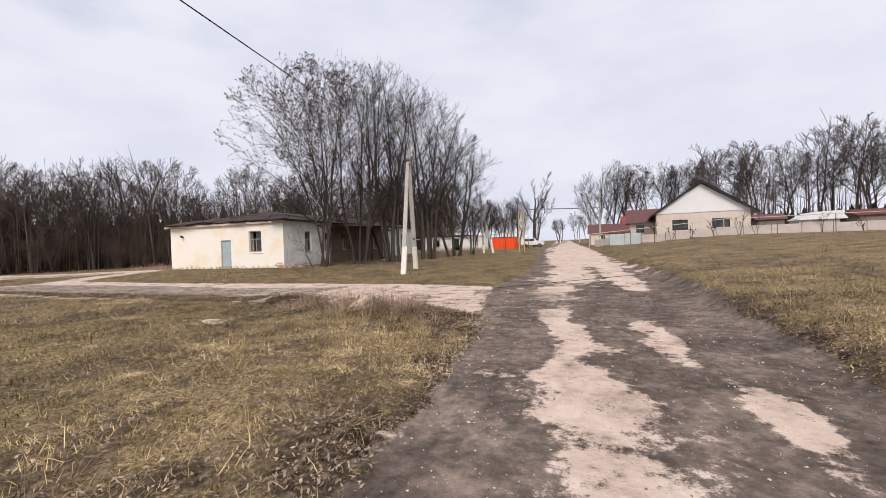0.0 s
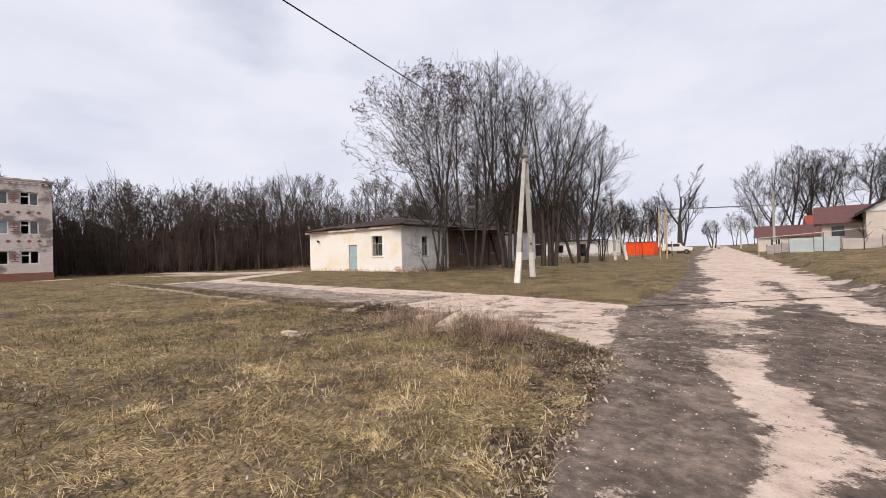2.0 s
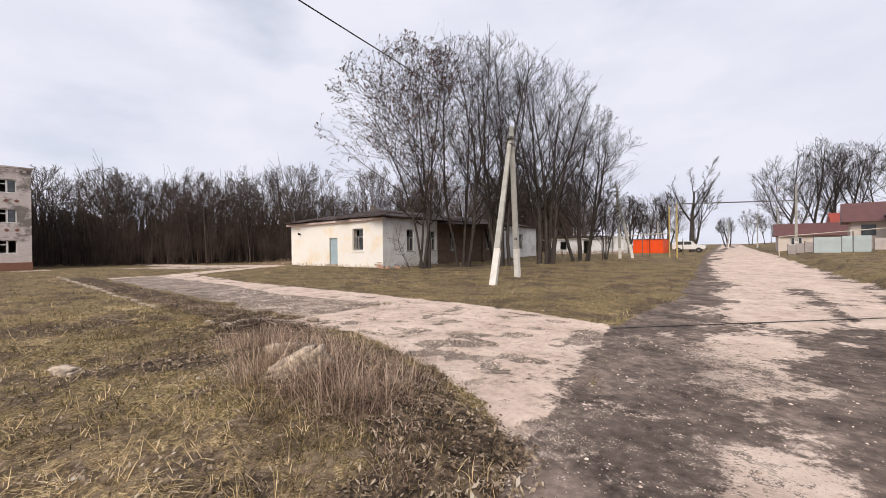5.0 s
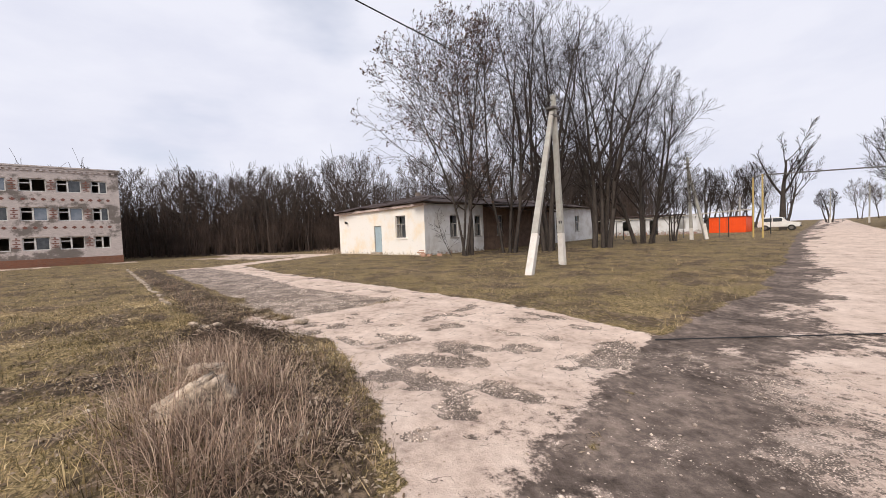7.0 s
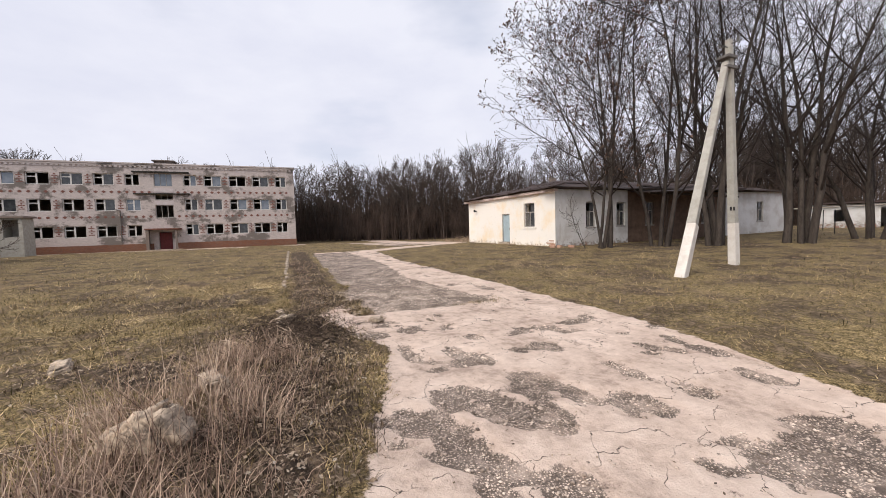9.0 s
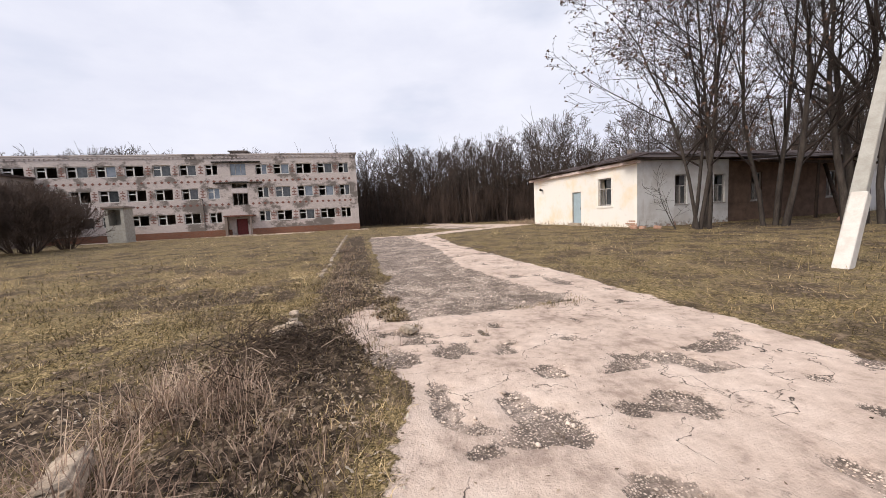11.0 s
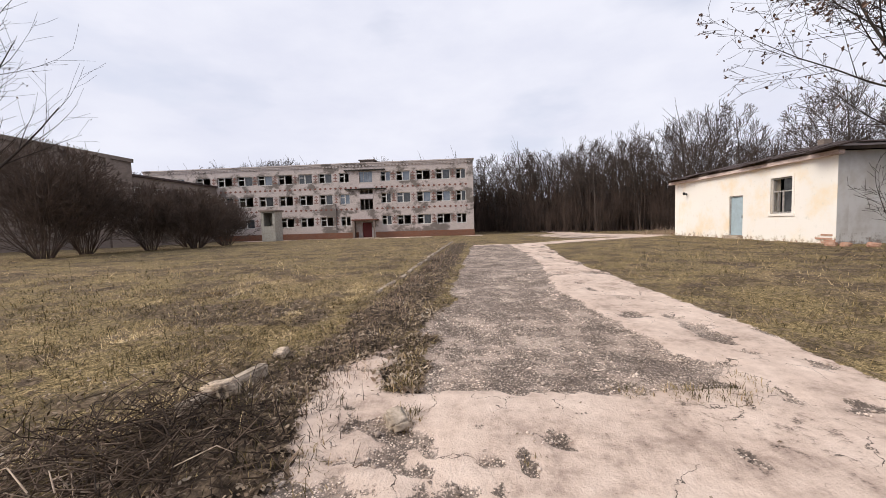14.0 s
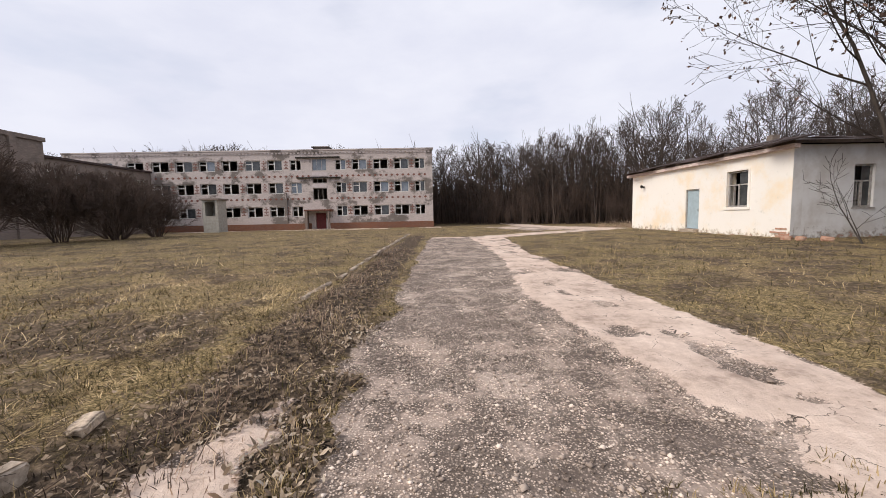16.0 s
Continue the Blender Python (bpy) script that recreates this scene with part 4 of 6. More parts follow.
# the wall faces +y: x runs towards -x when turned by half a circle, so place it from its other end
WM = pose(-47.0, WY, 0, 0, 0, 180)
wh_ = [(a_, b_, 5.15, 7.05) for a_, b_ in wl] + [(a_, b_, 1.6, 3.4) for a_, b_ in wl]
holed_wall("wall", 16.6, -0.4, 8.2, 0.5, wh_, M_DARKBRICK, wing, WM)
for j, h in enumerate(wh_):
    window(wing, WM @ pose(h[0], 0.12, h[2]), h[1] - h[0], h[3] - h[2], "school", M_FRAME if j < 5 else M_GREYFRAME, M_GLASS, True, "half" if j % 2 else True)
part("roof", boxes((-0.2, 16.6, -0.25, 10.0, 8.2, 8.45)), M_ROOF, wing, "", WM)
part("end_wall", boxes((0.0, 16.6, 9.5, 10.0, -0.4, 8.2)), M_DARKBRICK, wing, "", WM)
part("floor_slab", boxes((0.0, 16.6, 0.5, 9.5, 3.9, 4.15)), M_KERB, wing, "", WM)
hall = part("hall_wall", boxes((-46.98, -26.0, WY - 12, WY + 1.2, -0.4, 9.75)), M_DARKBRICK, wing, "tall windowless end block")
part("parapet", boxes((-47.1, -25.8, WY + 1.2, WY + 1.35, 9.55, 9.95), (-47.15, -46.98, WY - 12, WY + 1.35, 9.55, 9.95)), M_DARKBRICK, wing)
part("pilaster", boxes((-44.2, -43.6, WY + 1.2, WY + 1.45, -0.3, 9.55), (-40.2, -39.6, WY + 1.2, WY + 1.45, -0.3, 9.55), (-36.2, -35.6, WY + 1.2, WY + 1.45, -0.3, 9.55)), M_DARKBRICK, wing)
# flat dark panels put the shade inside openings onto the solid block's face
part("opening_shade_panel", boxes((-43.0, -41.0, WY + 1.16, WY + 1.21, 3.0, 7.2), (-39.0, -37.0, WY + 1.16, WY + 1.21, 3.0, 7.2)), M_DARK, wing)

# ---- entrance hut by the school ----
hut = thing("entry_hut", pose(-59.6, -18.0, 0.0), "small concrete entrance hut with dark opening", "hut")
hz = ground_z(-59.6, -18.0)
holed_wall("wall", 2.0, -0.3, 4.0, 0.2, [(0.35, 1.65, 1.9, 3.8)], M_CONCRETE, hut, pose(1.1, -1.0, 0, 0, 0, 90))
part("side_wall", boxes((-1.1, 0.9, -1.0, -0.8, -0.3, 4.0), (-1.1, 0.9, 0.8, 1.0, -0.3, 4.0), (-1.1, -0.9, -0.8, 0.8, -0.3, 4.0)), M_CONCRETE, hut)
part("roof_slab", boxes((-1.35, 1.35, -1.25, 1.25, 4.0, 4.22), bevel=0.02), M_DARKBRICK, hut)

# ---- trees ----
class Wood:
    """Gathers tapered limbs and turns them into one mesh."""

    def __init__(self):
        self.v, self.f, self.n = [], [], 0

    def limb(self, pts, rad, sides):
        pts, rad = np.asarray(pts, float), np.asarray(rad, float)
        d = np.gradient(pts, axis=0)
        d /= np.linalg.norm(d, axis=1, keepdims=True) + 1e-9
        ref = np.where(np.abs(d[:, 2:3]) > 0.9, [[1.0, 0, 0]], [[0, 0, 1.0]])
        s = np.cross(d, ref)
        s /= np.linalg.norm(s, axis=1, keepdims=True) + 1e-9
        t = np.cross(d, s)
        a = np.arange(sides) * 2 * np.pi / sides
        ring = pts[:, None] + rad[:, None, None] * (np.cos(a)[None, :, None] * s[:, None] + np.sin(a)[None, :, None] * t[:, None])
        m = len(pts)
        base = self.n + np.arange(m - 1)[:, None] * sides + np.arange(sides)[None]
        nxt = self.n + np.arange(m - 1)[:, None] * sides + (np.arange(sides)[None] + 1) % sides
        self.f.append(np.stack([base, nxt, nxt + sides, base + sides], -1).reshape(-1, 4))
        self.v.append(ring.reshape(-1, 3))
        self.n += m * sides

    def arrays(self):
        return np.concatenate(self.v), np.concatenate(self.f)


def quads_object(name, v, f, material, parent=None, smooth=True):
    me = bpy.data.meshes.new(name)
    me.vertices.add(len(v))
    me.vertices.foreach_set("co", np.asarray(v, np.float32).ravel())
    k_ = f.shape[1]
    me.loops.add(f.size)
    me.loops.foreach_set("vertex_index", f.astype(np.int32).ravel())
    me.polygons.add(len(f))
    me.polygons.foreach_set("loop_start", np.arange(0, f.size, k_, dtype=np.int32))
    me.polygons.foreach_set("loop_total", np.full(len(f), k_, np.int32))
    if smooth:
        me.polygons.foreach_set("use_smooth", np.ones(len(f), bool))
    me.update(calc_edges=True)
    me.materials.append(material)
    ob = new(name, me)
    if parent:
        ob.parent = parent
    return ob


def grow(rng, trunk, crown, tips, pos, direc, length, rad, level, spec):
    """One limb and, from it, its side limbs. spec: per level (segments, side limbs, angle, ratio, curl up, start)."""
    seg, kids, angle, ratio, up, start, sides = spec[level]
    if "dome" in spec:
        (cx, cy, cz), (ex, ey, ez) = spec["dome"]

        def beyond(q):
            return ((q[0] - cx) / ex) ** 2 + ((q[1] - cy) / ey) ** 2 + ((q[2] - cz) / (ez if q[2] > cz else cz + 2)) ** 2 - 1

        if level and beyond(pos) > 0:
            return
        for shrink in range(4):
            if beyond(np.array(pos) + np.array(direc) * length * 0.97 + np.array([0, 0, up * seg * 0.35 * length])) > 0.06 * rng.random():
                length *= 0.80
    pts, d = [np.array(pos, float)], np.array(direc, float)
    for i in range(seg):
        d = d + rng.normal(0, spec["wobble"], 3) + np.array([0, 0, up])
        if not level:
            d = d + spec.get("flare", 0.0) * np.array([direc[0], direc[1], 0.0])
        d /= np.linalg.norm(d)
        pts.append(pts[-1] + d * length / seg)
    taper = spec.get("taper", 0.75)
    rads = rad * (1 - taper * np.linspace(0, 1, seg + 1) ** 0.9)
    (trunk if level < spec["split"] else crown).limb(pts, np.maximum(rads, spec["thin"]), sides)
    last = level + 1 not in spec
    if last or level >= spec.get("leafy", 9):
        tips.append(pts[-1])
        if last and len(pts) > 2:
            tips.append(pts[-2])
    if last:
        return
    pts = np.array(pts)
    for j in range(kids):
        s = start + (1 - start) * (j + rng.random()) / kids
        q = s * seg
        i = min(int(q), seg - 1)
        p = pts[i] * (1 - (q - i)) + pts[i + 1] * (q - i)
        base = pts[i + 1] - pts[i]
        base /= np.linalg.norm(base)
        side = np.cross(base, rng.normal(0, 1, 3))
        side /= np.linalg.norm(side) + 1e-9
        an = radians(angle * rng.uniform(0.7, 1.25))
        nd = base * math.cos(an) + side * math.sin(an)
        ln = length * ratio * rng.uniform(0.7, 1.15) * (1.12 - spec.get("fall", 0.5) * s)
        grow(rng, trunk, crown, tips, p, nd, ln, min(rad * (1 - taper * s) * 0.6, ln * spec.get("stout", 0.013) + 0.004), level + 1, spec)


def leaves_mesh(rng, tips, per, size, spread, keep=1.0):
    tips = np.array(tips)
    tips = tips[rng.random(len(tips)) < keep]
    c = np.repeat(tips, per, 0) + rng.normal(0, spread, (len(tips) * per, 3))
    n = len(c)
    a = rng.normal(0, 1, (n, 3))
    a[:, 2] -= 0.6
    a /= np.linalg.norm(a, axis=1, keepdims=True)
    b = np.cross(a, rng.normal(0, 1, (n, 3)))
    b /= np.linalg.norm(b, axis=1, keepdims=True)
    s = size * rng.uniform(0.6, 1.3, (n, 1))
    v = np.stack([c - a * s, c + b * s * 0.55, c + a * s, c - b * s * 0.55], 1)
    return v.reshape(-1, 3), np.arange(4 * n).reshape(-1, 4)


UPRIGHT = {"wobble": 0.07, "split": 1, "thin": 0.007, "taper": 0.80, 0: (8, 9, 30, 0.52, 0.06, 0.18, 8), 1: (6, 8, 34, 0.46, 0.09, 0.15, 5), 2: (4, 6, 36, 0.48, 0.07, 0.15, 3), 3: (3, 3, 36, 0.55, 0.05, 0.2, 3), 4: (2, 0, 30, 0.5, 0.02, 0.2, 3)}


def many_stemmed(name, x, y, stems, seed, label, leaf_keep=0.5, spec=UPRIGHT, group="", leaf_size=0.055):
    """A tree of several stems from one foot: (height, radius, lean x, lean y)."""
    rng = np.random.default_rng(seed)
    trunk, crown, tips = Wood(), Wood(), []
    for h, r, lx, ly, ox, oy in stems:
        d = np.array([lx, ly, 1.0])
        grow(rng, trunk, crown, tips, (ox, oy, -0.2), d / np.linalg.norm(d), h, r, 0, spec)
    ob = thing(name, pose(x, y, ground_z(x, y)), label, "tree", group)
    quads_object("trunk", *trunk.arrays(), M_BARK, ob)
    quads_object("crown", *crown.arrays(), M_TWIG, ob)
    if leaf_keep:
        v, f = leaves_mesh(rng, tips, 2 if leaf_keep > 0.9 else 1, leaf_size, 0.05, leaf_keep)
        lv = quads_object("leaves", v, f, M_TREELEAF, ob, False)
        lv["label"] = "sparse withered brown leaves"
    return ob


rs = random.Random(21)


def stems(n, h, r, lean0, lean1, foot, turn=0.0):
    """Stems set round one foot that fan outwards."""
    out = []
    for i in range(n):
        a_ = turn + 2 * math.pi * (i + rs.uniform(-0.25, 0.25)) / n
        k_ = lean0 + (lean1 - lean0) * rs.random()
        out.append((h * rs.uniform(0.88, 1.08) * (1 - 0.28 * k_), r * rs.uniform(0.7, 1.1), math.cos(a_) * k_ * 0.5, math.sin(a_) * k_ * 0.5, math.cos(a_) * foot * rs.uniform(0.4, 1), math.sin(a_) * foot * rs.uniform(0.4, 1)))
    return out


FAN = {"wobble": 0.07, "split": 1, "thin": 0.0075, "taper": 0.90, "fall": 0.30, "flare": 0.10, 0: (9, 13, 44, 0.46, 0.0, 0.16, 6), 1: (6, 7, 40, 0.42, 0.09, 0.15, 4), 2: (3, 5, 38, 0.50, 0.07, 0.12, 3), 3: (2, 1, 34, 0.6, 0.04, 0.2, 3), 4: (1, 0, 30, 0.5, 0.02, 0.2, 3)}
NEARHOUSE = "trees beside the white house"
WITHERED = "many-stemmed bare tree keeping some withered leaves by the white house"
DARKTRUNK = "tall many-stemmed bare tree with thick dark trunk"
many_stemmed("ash_tree", -18.1, 26.5, stems(4, 15.5, 0.12, 0.06, 0.20, 0.75, 0.3) + [(13.5, 0.09, -0.10, -0.08, 0.3, -0.5)], 3, WITHERED, 1.0, {**FAN, "thin": 0.007, "wobble": 0.085, 0: (10, 13, 50, 0.48, 0.0, 0.20, 6), 1: (6, 9, 40, 0.42, 0.09, 0.15, 4), "dome": ((-1.1, -0.6, 8.8), (6.1, 6.1, 7.3))}, group=NEARHOUSE, leaf_size=0.08)
many_stemmed("ash_tree", -16.8, 29.4, stems(4, 16.5, 0.14, 0.06, 0.26, 0.6, 1.0), 5, WITHERED, 0.5, {**FAN, "dome": ((0, 0, 8.5), (4.8, 4.8, 8.4))}, group=NEARHOUSE, leaf_size=0.06)
many_stemmed("ash_tree", -14.9, 31.6, stems(5, 17.0, 0.18, 0.05, 0.28, 0.7, 0.5), 8, DARKTRUNK, 0.06, {**FAN, "dome": ((0, 0, 8.5), (5.0, 5.0, 8.9))}, group=NEARHOUSE)
many_stemmed("ash_tree", -13.0, 35.2, stems(5, 16.5, 0.20, 0.06, 0.32, 0.7, 0.2), 9, DARKTRUNK, 0.03, {**FAN, "dome": ((0, 0, 8.3), (5.4, 5.4, 8.1))}, group=NEARHOUSE)
many_stemmed("ash_tree", -12.0, 40.5, stems(5, 14.0, 0.17, 0.10, 0.40, 0.8, 0.8), 10, "broad many-stemmed bare tree with upswept twigs", 0.0, {**FAN, "dome": ((0, 0, 7.0), (5.8, 5.8, 6.6))}, group=NEARHOUSE)
many_stemmed("sapling", -18.4, 25.4, [(3.3, 0.03, -0.45, -0.05, 0, 0), (2.6, 0.025, -0.75, 0.1, 0, 0)], 15, "low bare sapling leaning over the side wall", 0.0, {"wobble": 0.08, "split": 1, "thin": 0.006, "taper": 0.85, 0: (6, 6, 40, 0.5, 0.02, 0.3, 5), 1: (4, 4, 40, 0.5, 0.0, 0.2, 3), 2: (2, 0, 30, 0.5, 0, 0.2, 3)})
many_stemmed("sapling", -10.8, 43.5, stems(4, 7.0, 0.08, 0.2, 0.6, 0.3, 0.8), 14, "low leaning bare sapling by the ruined wall", 0.05, {**FAN, 0: (6, 9, 34, 0.42, 0.03, 0.2, 5), "dome": ((0, 0, 3.6), (3.0, 3.0, 3.0))}, group="")

# far woods: a few kinds of bare tree, set many times into one mesh
FAR = {"wobble": 0.07, "split": 0, "thin": 0.018, "taper": 0.90, "fall": 0.22, "stout": 0.016, "dome": ((0, 0, 7.0), (3.7, 3.7, 5.4)), 0: (5, 13, 46, 0.46, 0.0, 0.28, 4), 1: (3, 6, 38, 0.46, 0.13, 0.15, 3), 2: (2, 5, 38, 0.55, 0.10, 0.12, 3), 3: (1, 0, 30, 0.5, 0.03, 0.2, 3)}
BUSHY = {"wobble": 0.12, "split": 0, "thin": 0.012, "taper": 0.8, 0: (4, 7, 30, 0.6, 0.02, 0.1, 3), 1: (3, 5, 34, 0.6, 0.04, 0.1, 3), 2: (1, 0, 34, 0.5, 0.03, 0.1, 3)}


def kinds(n, spec, seed, h, r, stemcount=1, lean=0.05):
    out = []
    for i in range(n):
        rng = np.random.default_rng(seed + i)
        w, tips = Wood(), []
        for s in range(stemcount):
            d = np.array([rng.normal(0, lean), rng.normal(0, lean), 1.0])
            grow(rng, w, w, tips, rng.normal(0, 0.15 * (stemcount > 1), 3) * (1, 1, 0), d / np.linalg.norm(d), h * rng.uniform(0.8, 1.1), r, 0, spec)
        out.append(w.arrays())
    return out


def planted(name, models, spots, material, label, category, rng):
    vs, fs, n = [], [], 0
    for x, y, s in spots:
        v, f = models[rng.integers(len(models))]
        a_ = rng.uniform(0, 2 * np.pi)
        c_, s_ = math.cos(a_), math.sin(a_)
        wv_ = np.stack([(v[:, 0] * c_ - v[:, 1] * s_) * s * 0.95, (v[:, 0] * s_ + v[:, 1] * c_) * s * 0.95, v[:, 2] * s - 0.2], 1) + (x, y, ground_z(x, y))
        vs.append(wv_)
        fs.append(f + n)
        n += len(v)
    return tagged(quads_object(name, np.concatenate(vs), np.concatenate(fs), material), label, category, "", "stuff")


rng = np.random.default_rng(77)
trees_far = kinds(8, FAR, 100, 11.6, 0.16)


def along(line, count, depth, smin, smax):
    """Spots scattered behind a front line."""
    line = np.array(line, float)
    seg = np.linalg.norm(np.diff(line, axis=0), axis=1)
    cum = np.concatenate([[0], np.cumsum(seg)])
    out = []
    for i in range(count):
        t = rng.random() * cum[-1]
        j = min(np.searchsorted(cum, t) - 1, len(seg) - 1)
        j = max(j, 0)
        p = line[j] + (line[j + 1] - line[j]) * (t - cum[j]) / seg[j]
        nrm = np.array([(line[j + 1] - line[j])[1], -(line[j + 1] - line[j])[0]]) / seg[j]
        p = p + nrm * depth * rng.random() ** 1.4
        out.append((p[0], p[1], rng.uniform(smin, smax)))
    return out


WEST = [(-22, 74), (-36, 64), (-48, 50), (-58, 37), (-66, 25), (-76, 14), (-80, 4), (-82, -60)]
spots = along(WEST, 210, 11, 0.98, 1.30)
planted("woods", trees_far, spots, M_FARBARK, "dense bare winter woods behind the meadow", "woods", rng)
planted("woods", trees_far, along([(-84, -20), (-86, -50)], 14, 8, 1.2, 1.5), M_FARBARK, "tall bare trees behind the school roof", "woods", rng)
EAST = [(62, 26), (48, 56), (34, 72), (19, 88)]
NORTH = [(22, 150), (-10, 175), (-34, 130), (-30, 96), (-24, 84)]
planted("woods", trees_far, along(NORTH, 40, 12, 0.8, 1.1), M_FARBARK, "bare trees beyond the far end of the road", "woods", rng)
planted("woods", trees_far, along(EAST, 62, 9, 1.05, 1.45), M_FARBARK, "tall bare trees behind the cream house", "woods", rng)
bushes = kinds(5, BUSHY, 300, 4.2, 0.05, 5, 0.22)
planted("thicket", bushes, along([(p[0] + 1.0, p[1] - 0.5) for p in WEST], 150, 4, 0.65, 1.3), M_BRUSH, "dense brown brushwood at the wood's edge", "bushes", rng)


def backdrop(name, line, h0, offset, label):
    """A ragged sheet for trunks and twigs, painted dark with the deep wood's shade."""
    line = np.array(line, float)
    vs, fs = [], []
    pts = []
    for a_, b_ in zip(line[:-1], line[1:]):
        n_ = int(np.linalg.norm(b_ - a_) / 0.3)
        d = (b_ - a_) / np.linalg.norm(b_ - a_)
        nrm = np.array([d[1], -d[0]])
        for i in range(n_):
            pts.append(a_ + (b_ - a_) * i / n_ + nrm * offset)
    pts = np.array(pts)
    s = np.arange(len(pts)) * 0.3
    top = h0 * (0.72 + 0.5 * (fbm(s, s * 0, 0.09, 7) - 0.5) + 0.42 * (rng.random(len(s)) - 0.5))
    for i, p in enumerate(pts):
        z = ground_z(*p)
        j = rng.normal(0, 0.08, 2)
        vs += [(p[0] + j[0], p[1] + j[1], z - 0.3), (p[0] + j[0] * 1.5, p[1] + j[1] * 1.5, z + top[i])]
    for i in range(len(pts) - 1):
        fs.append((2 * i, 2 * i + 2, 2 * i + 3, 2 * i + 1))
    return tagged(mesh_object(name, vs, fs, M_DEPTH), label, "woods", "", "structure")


backdrop("backdrop", WEST, 10.5, 13.0, "dark sheet standing in for the shaded depth of the woods")
backdrop("backdrop", EAST, 4.5, 12.0, "dark sheet standing in for the shaded depth of the woods")


def saplings(name, line, count, depth, label):
    """Close-set thin stems that fill the wood's edge."""
    w = Wood()
    for x_, y_, s_ in along(line, count, depth, 0.6, 1.15):
        z_ = ground_z(x_, y_)
        h_ = 9.5 * s_
        j = rng.normal(0, 0.35, 2)
        w.limb([(x_, y_, z_ - 0.2), (x_ + j[0] * 0.4, y_ + j[1] * 0.4, z_ + h_ * 0.5), (x_ + j[0], y_ + j[1], z_ + h_)], [0.07 * s_, 0.05 * s_, 0.015], 3)
        for q in range(6):
            k_ = rng.uniform(0.25, 0.95)
            p = np.array([x_ + j[0] * k_, y_ + j[1] * k_, z_ + h_ * k_])
            d = np.array([rng.normal(0, 0.6), rng.normal(0, 0.6), 1.0]) * rng.uniform(0.8, 1.8)
            w.limb([p, p + d], [0.026, 0.014], 3)
    return tagged(quads_object(name, *w.arrays(), M_BRUSH), label, "woods", "", "stuff")


saplings("young_trees", WEST, 2300, 13, "close-set thin bare stems in the wood")
saplings("young_trees", EAST, 420, 12, "close-set thin bare stems in the wood")

# single trees
LONE = {**UPRIGHT, "thin": 0.016, "fall": 0.3, "dome": ((0, 0, 7.2), (5.2, 5.2, 5.8)), 0: (7, 10, 40, 0.62, 0.03, 0.22, 7), 1: (5, 7, 34, 0.5, 0.09, 0.15, 4), 2: (4, 5, 36, 0.5, 0.07, 0.15, 3), 3: (2, 3, 34, 0.55, 0.04, 0.2, 3)}
LONE.pop(4)
many_stemmed("lone_tree", -80.0, 51.0, [(18.5, 0.42, 0, 0, 0, 0), (17.0, 0.32, 0.35, 0.1, 0.3, 0), (16.5, 0.3, -0.35, 0, -0.3, 0)], 41, "round-crowned bare tree rising above the woods", 0.0, {**LONE, "thin": 0.026, "dome": ((0, 0, 12.5), (8.6, 8.6, 7.8))})
POLL = {**UPRIGHT, "thin": 0.016, "taper": 0.8, "stout": 0.024, 0: (6, 6, 36, 0.8, 0.03, 0.42, 8), 1: (6, 8, 28, 0.30, 0.08, 0.35, 5), 2: (3, 7, 32, 0.6, 0.06, 0.2, 3), 3: (2, 0, 30, 0.5, 0.05, 0.2, 3)}
POLL.pop(4)
many_stemmed("pollard_tree", -6.6, 70.0, [(8.6, 0.42, 0.06, 0.0, 0, 0), (6.5, 0.2, 0.35, 0, 0.1, 0)], 52, "pollarded bare tree by the road with thick limbs", 0.0, POLL)
for x_, y_, h_, sd in ((-15.5, 88, 10.5, 61), (-13.0, 92, 11.0, 65), (-18.0, 86, 10.0, 69), (-5.0, 130, 7.5, 62), (4.2, 84, 14.5, 63), (7.0, 88, 16.0, 64), (9.4, 93, 15.5, 70), (11.5, 92, 15.0, 66), (15.5, 88, 14.0, 67), (19.0, 90, 13.5, 72), (-20, 92, 10.5, 68)):
    many_stemmed("roadside_tree", x_, y_, [(h_, 0.25, 0.03, 0, 0, 0), (h_ * 0.9, 0.2, 0.2, 0.1, 0.4, 0.2), (h_ * 0.85, 0.18, -0.2, 0.1, -0.4, 0.2)], sd, "bare roadside tree with dense twigs", 0.0, {**FAR, "split": 1, "thin": 0.015, "dome": ((0, 0, h_ * 0.55), (h_ * 0.36, h_ * 0.36, h_ * 0.5)), 0: (6, 12, 36, 0.45, 0.03, 0.3, 5)}, group="trees along the road")
many_stemmed("overhanging_tree", -20.0, -12.2, [(12.5, 0.24, 0.0, 0.08, 0, 0), (9.5, 0.18, 0.15, 0.25, 0.3, 0.2)], 45, "bare tree with drooping outer twigs", 0.12, {**LONE, "thin": 0.006, "dome": ((0.3, 0.8, 8.0), (6.6, 6.6, 6.5))})

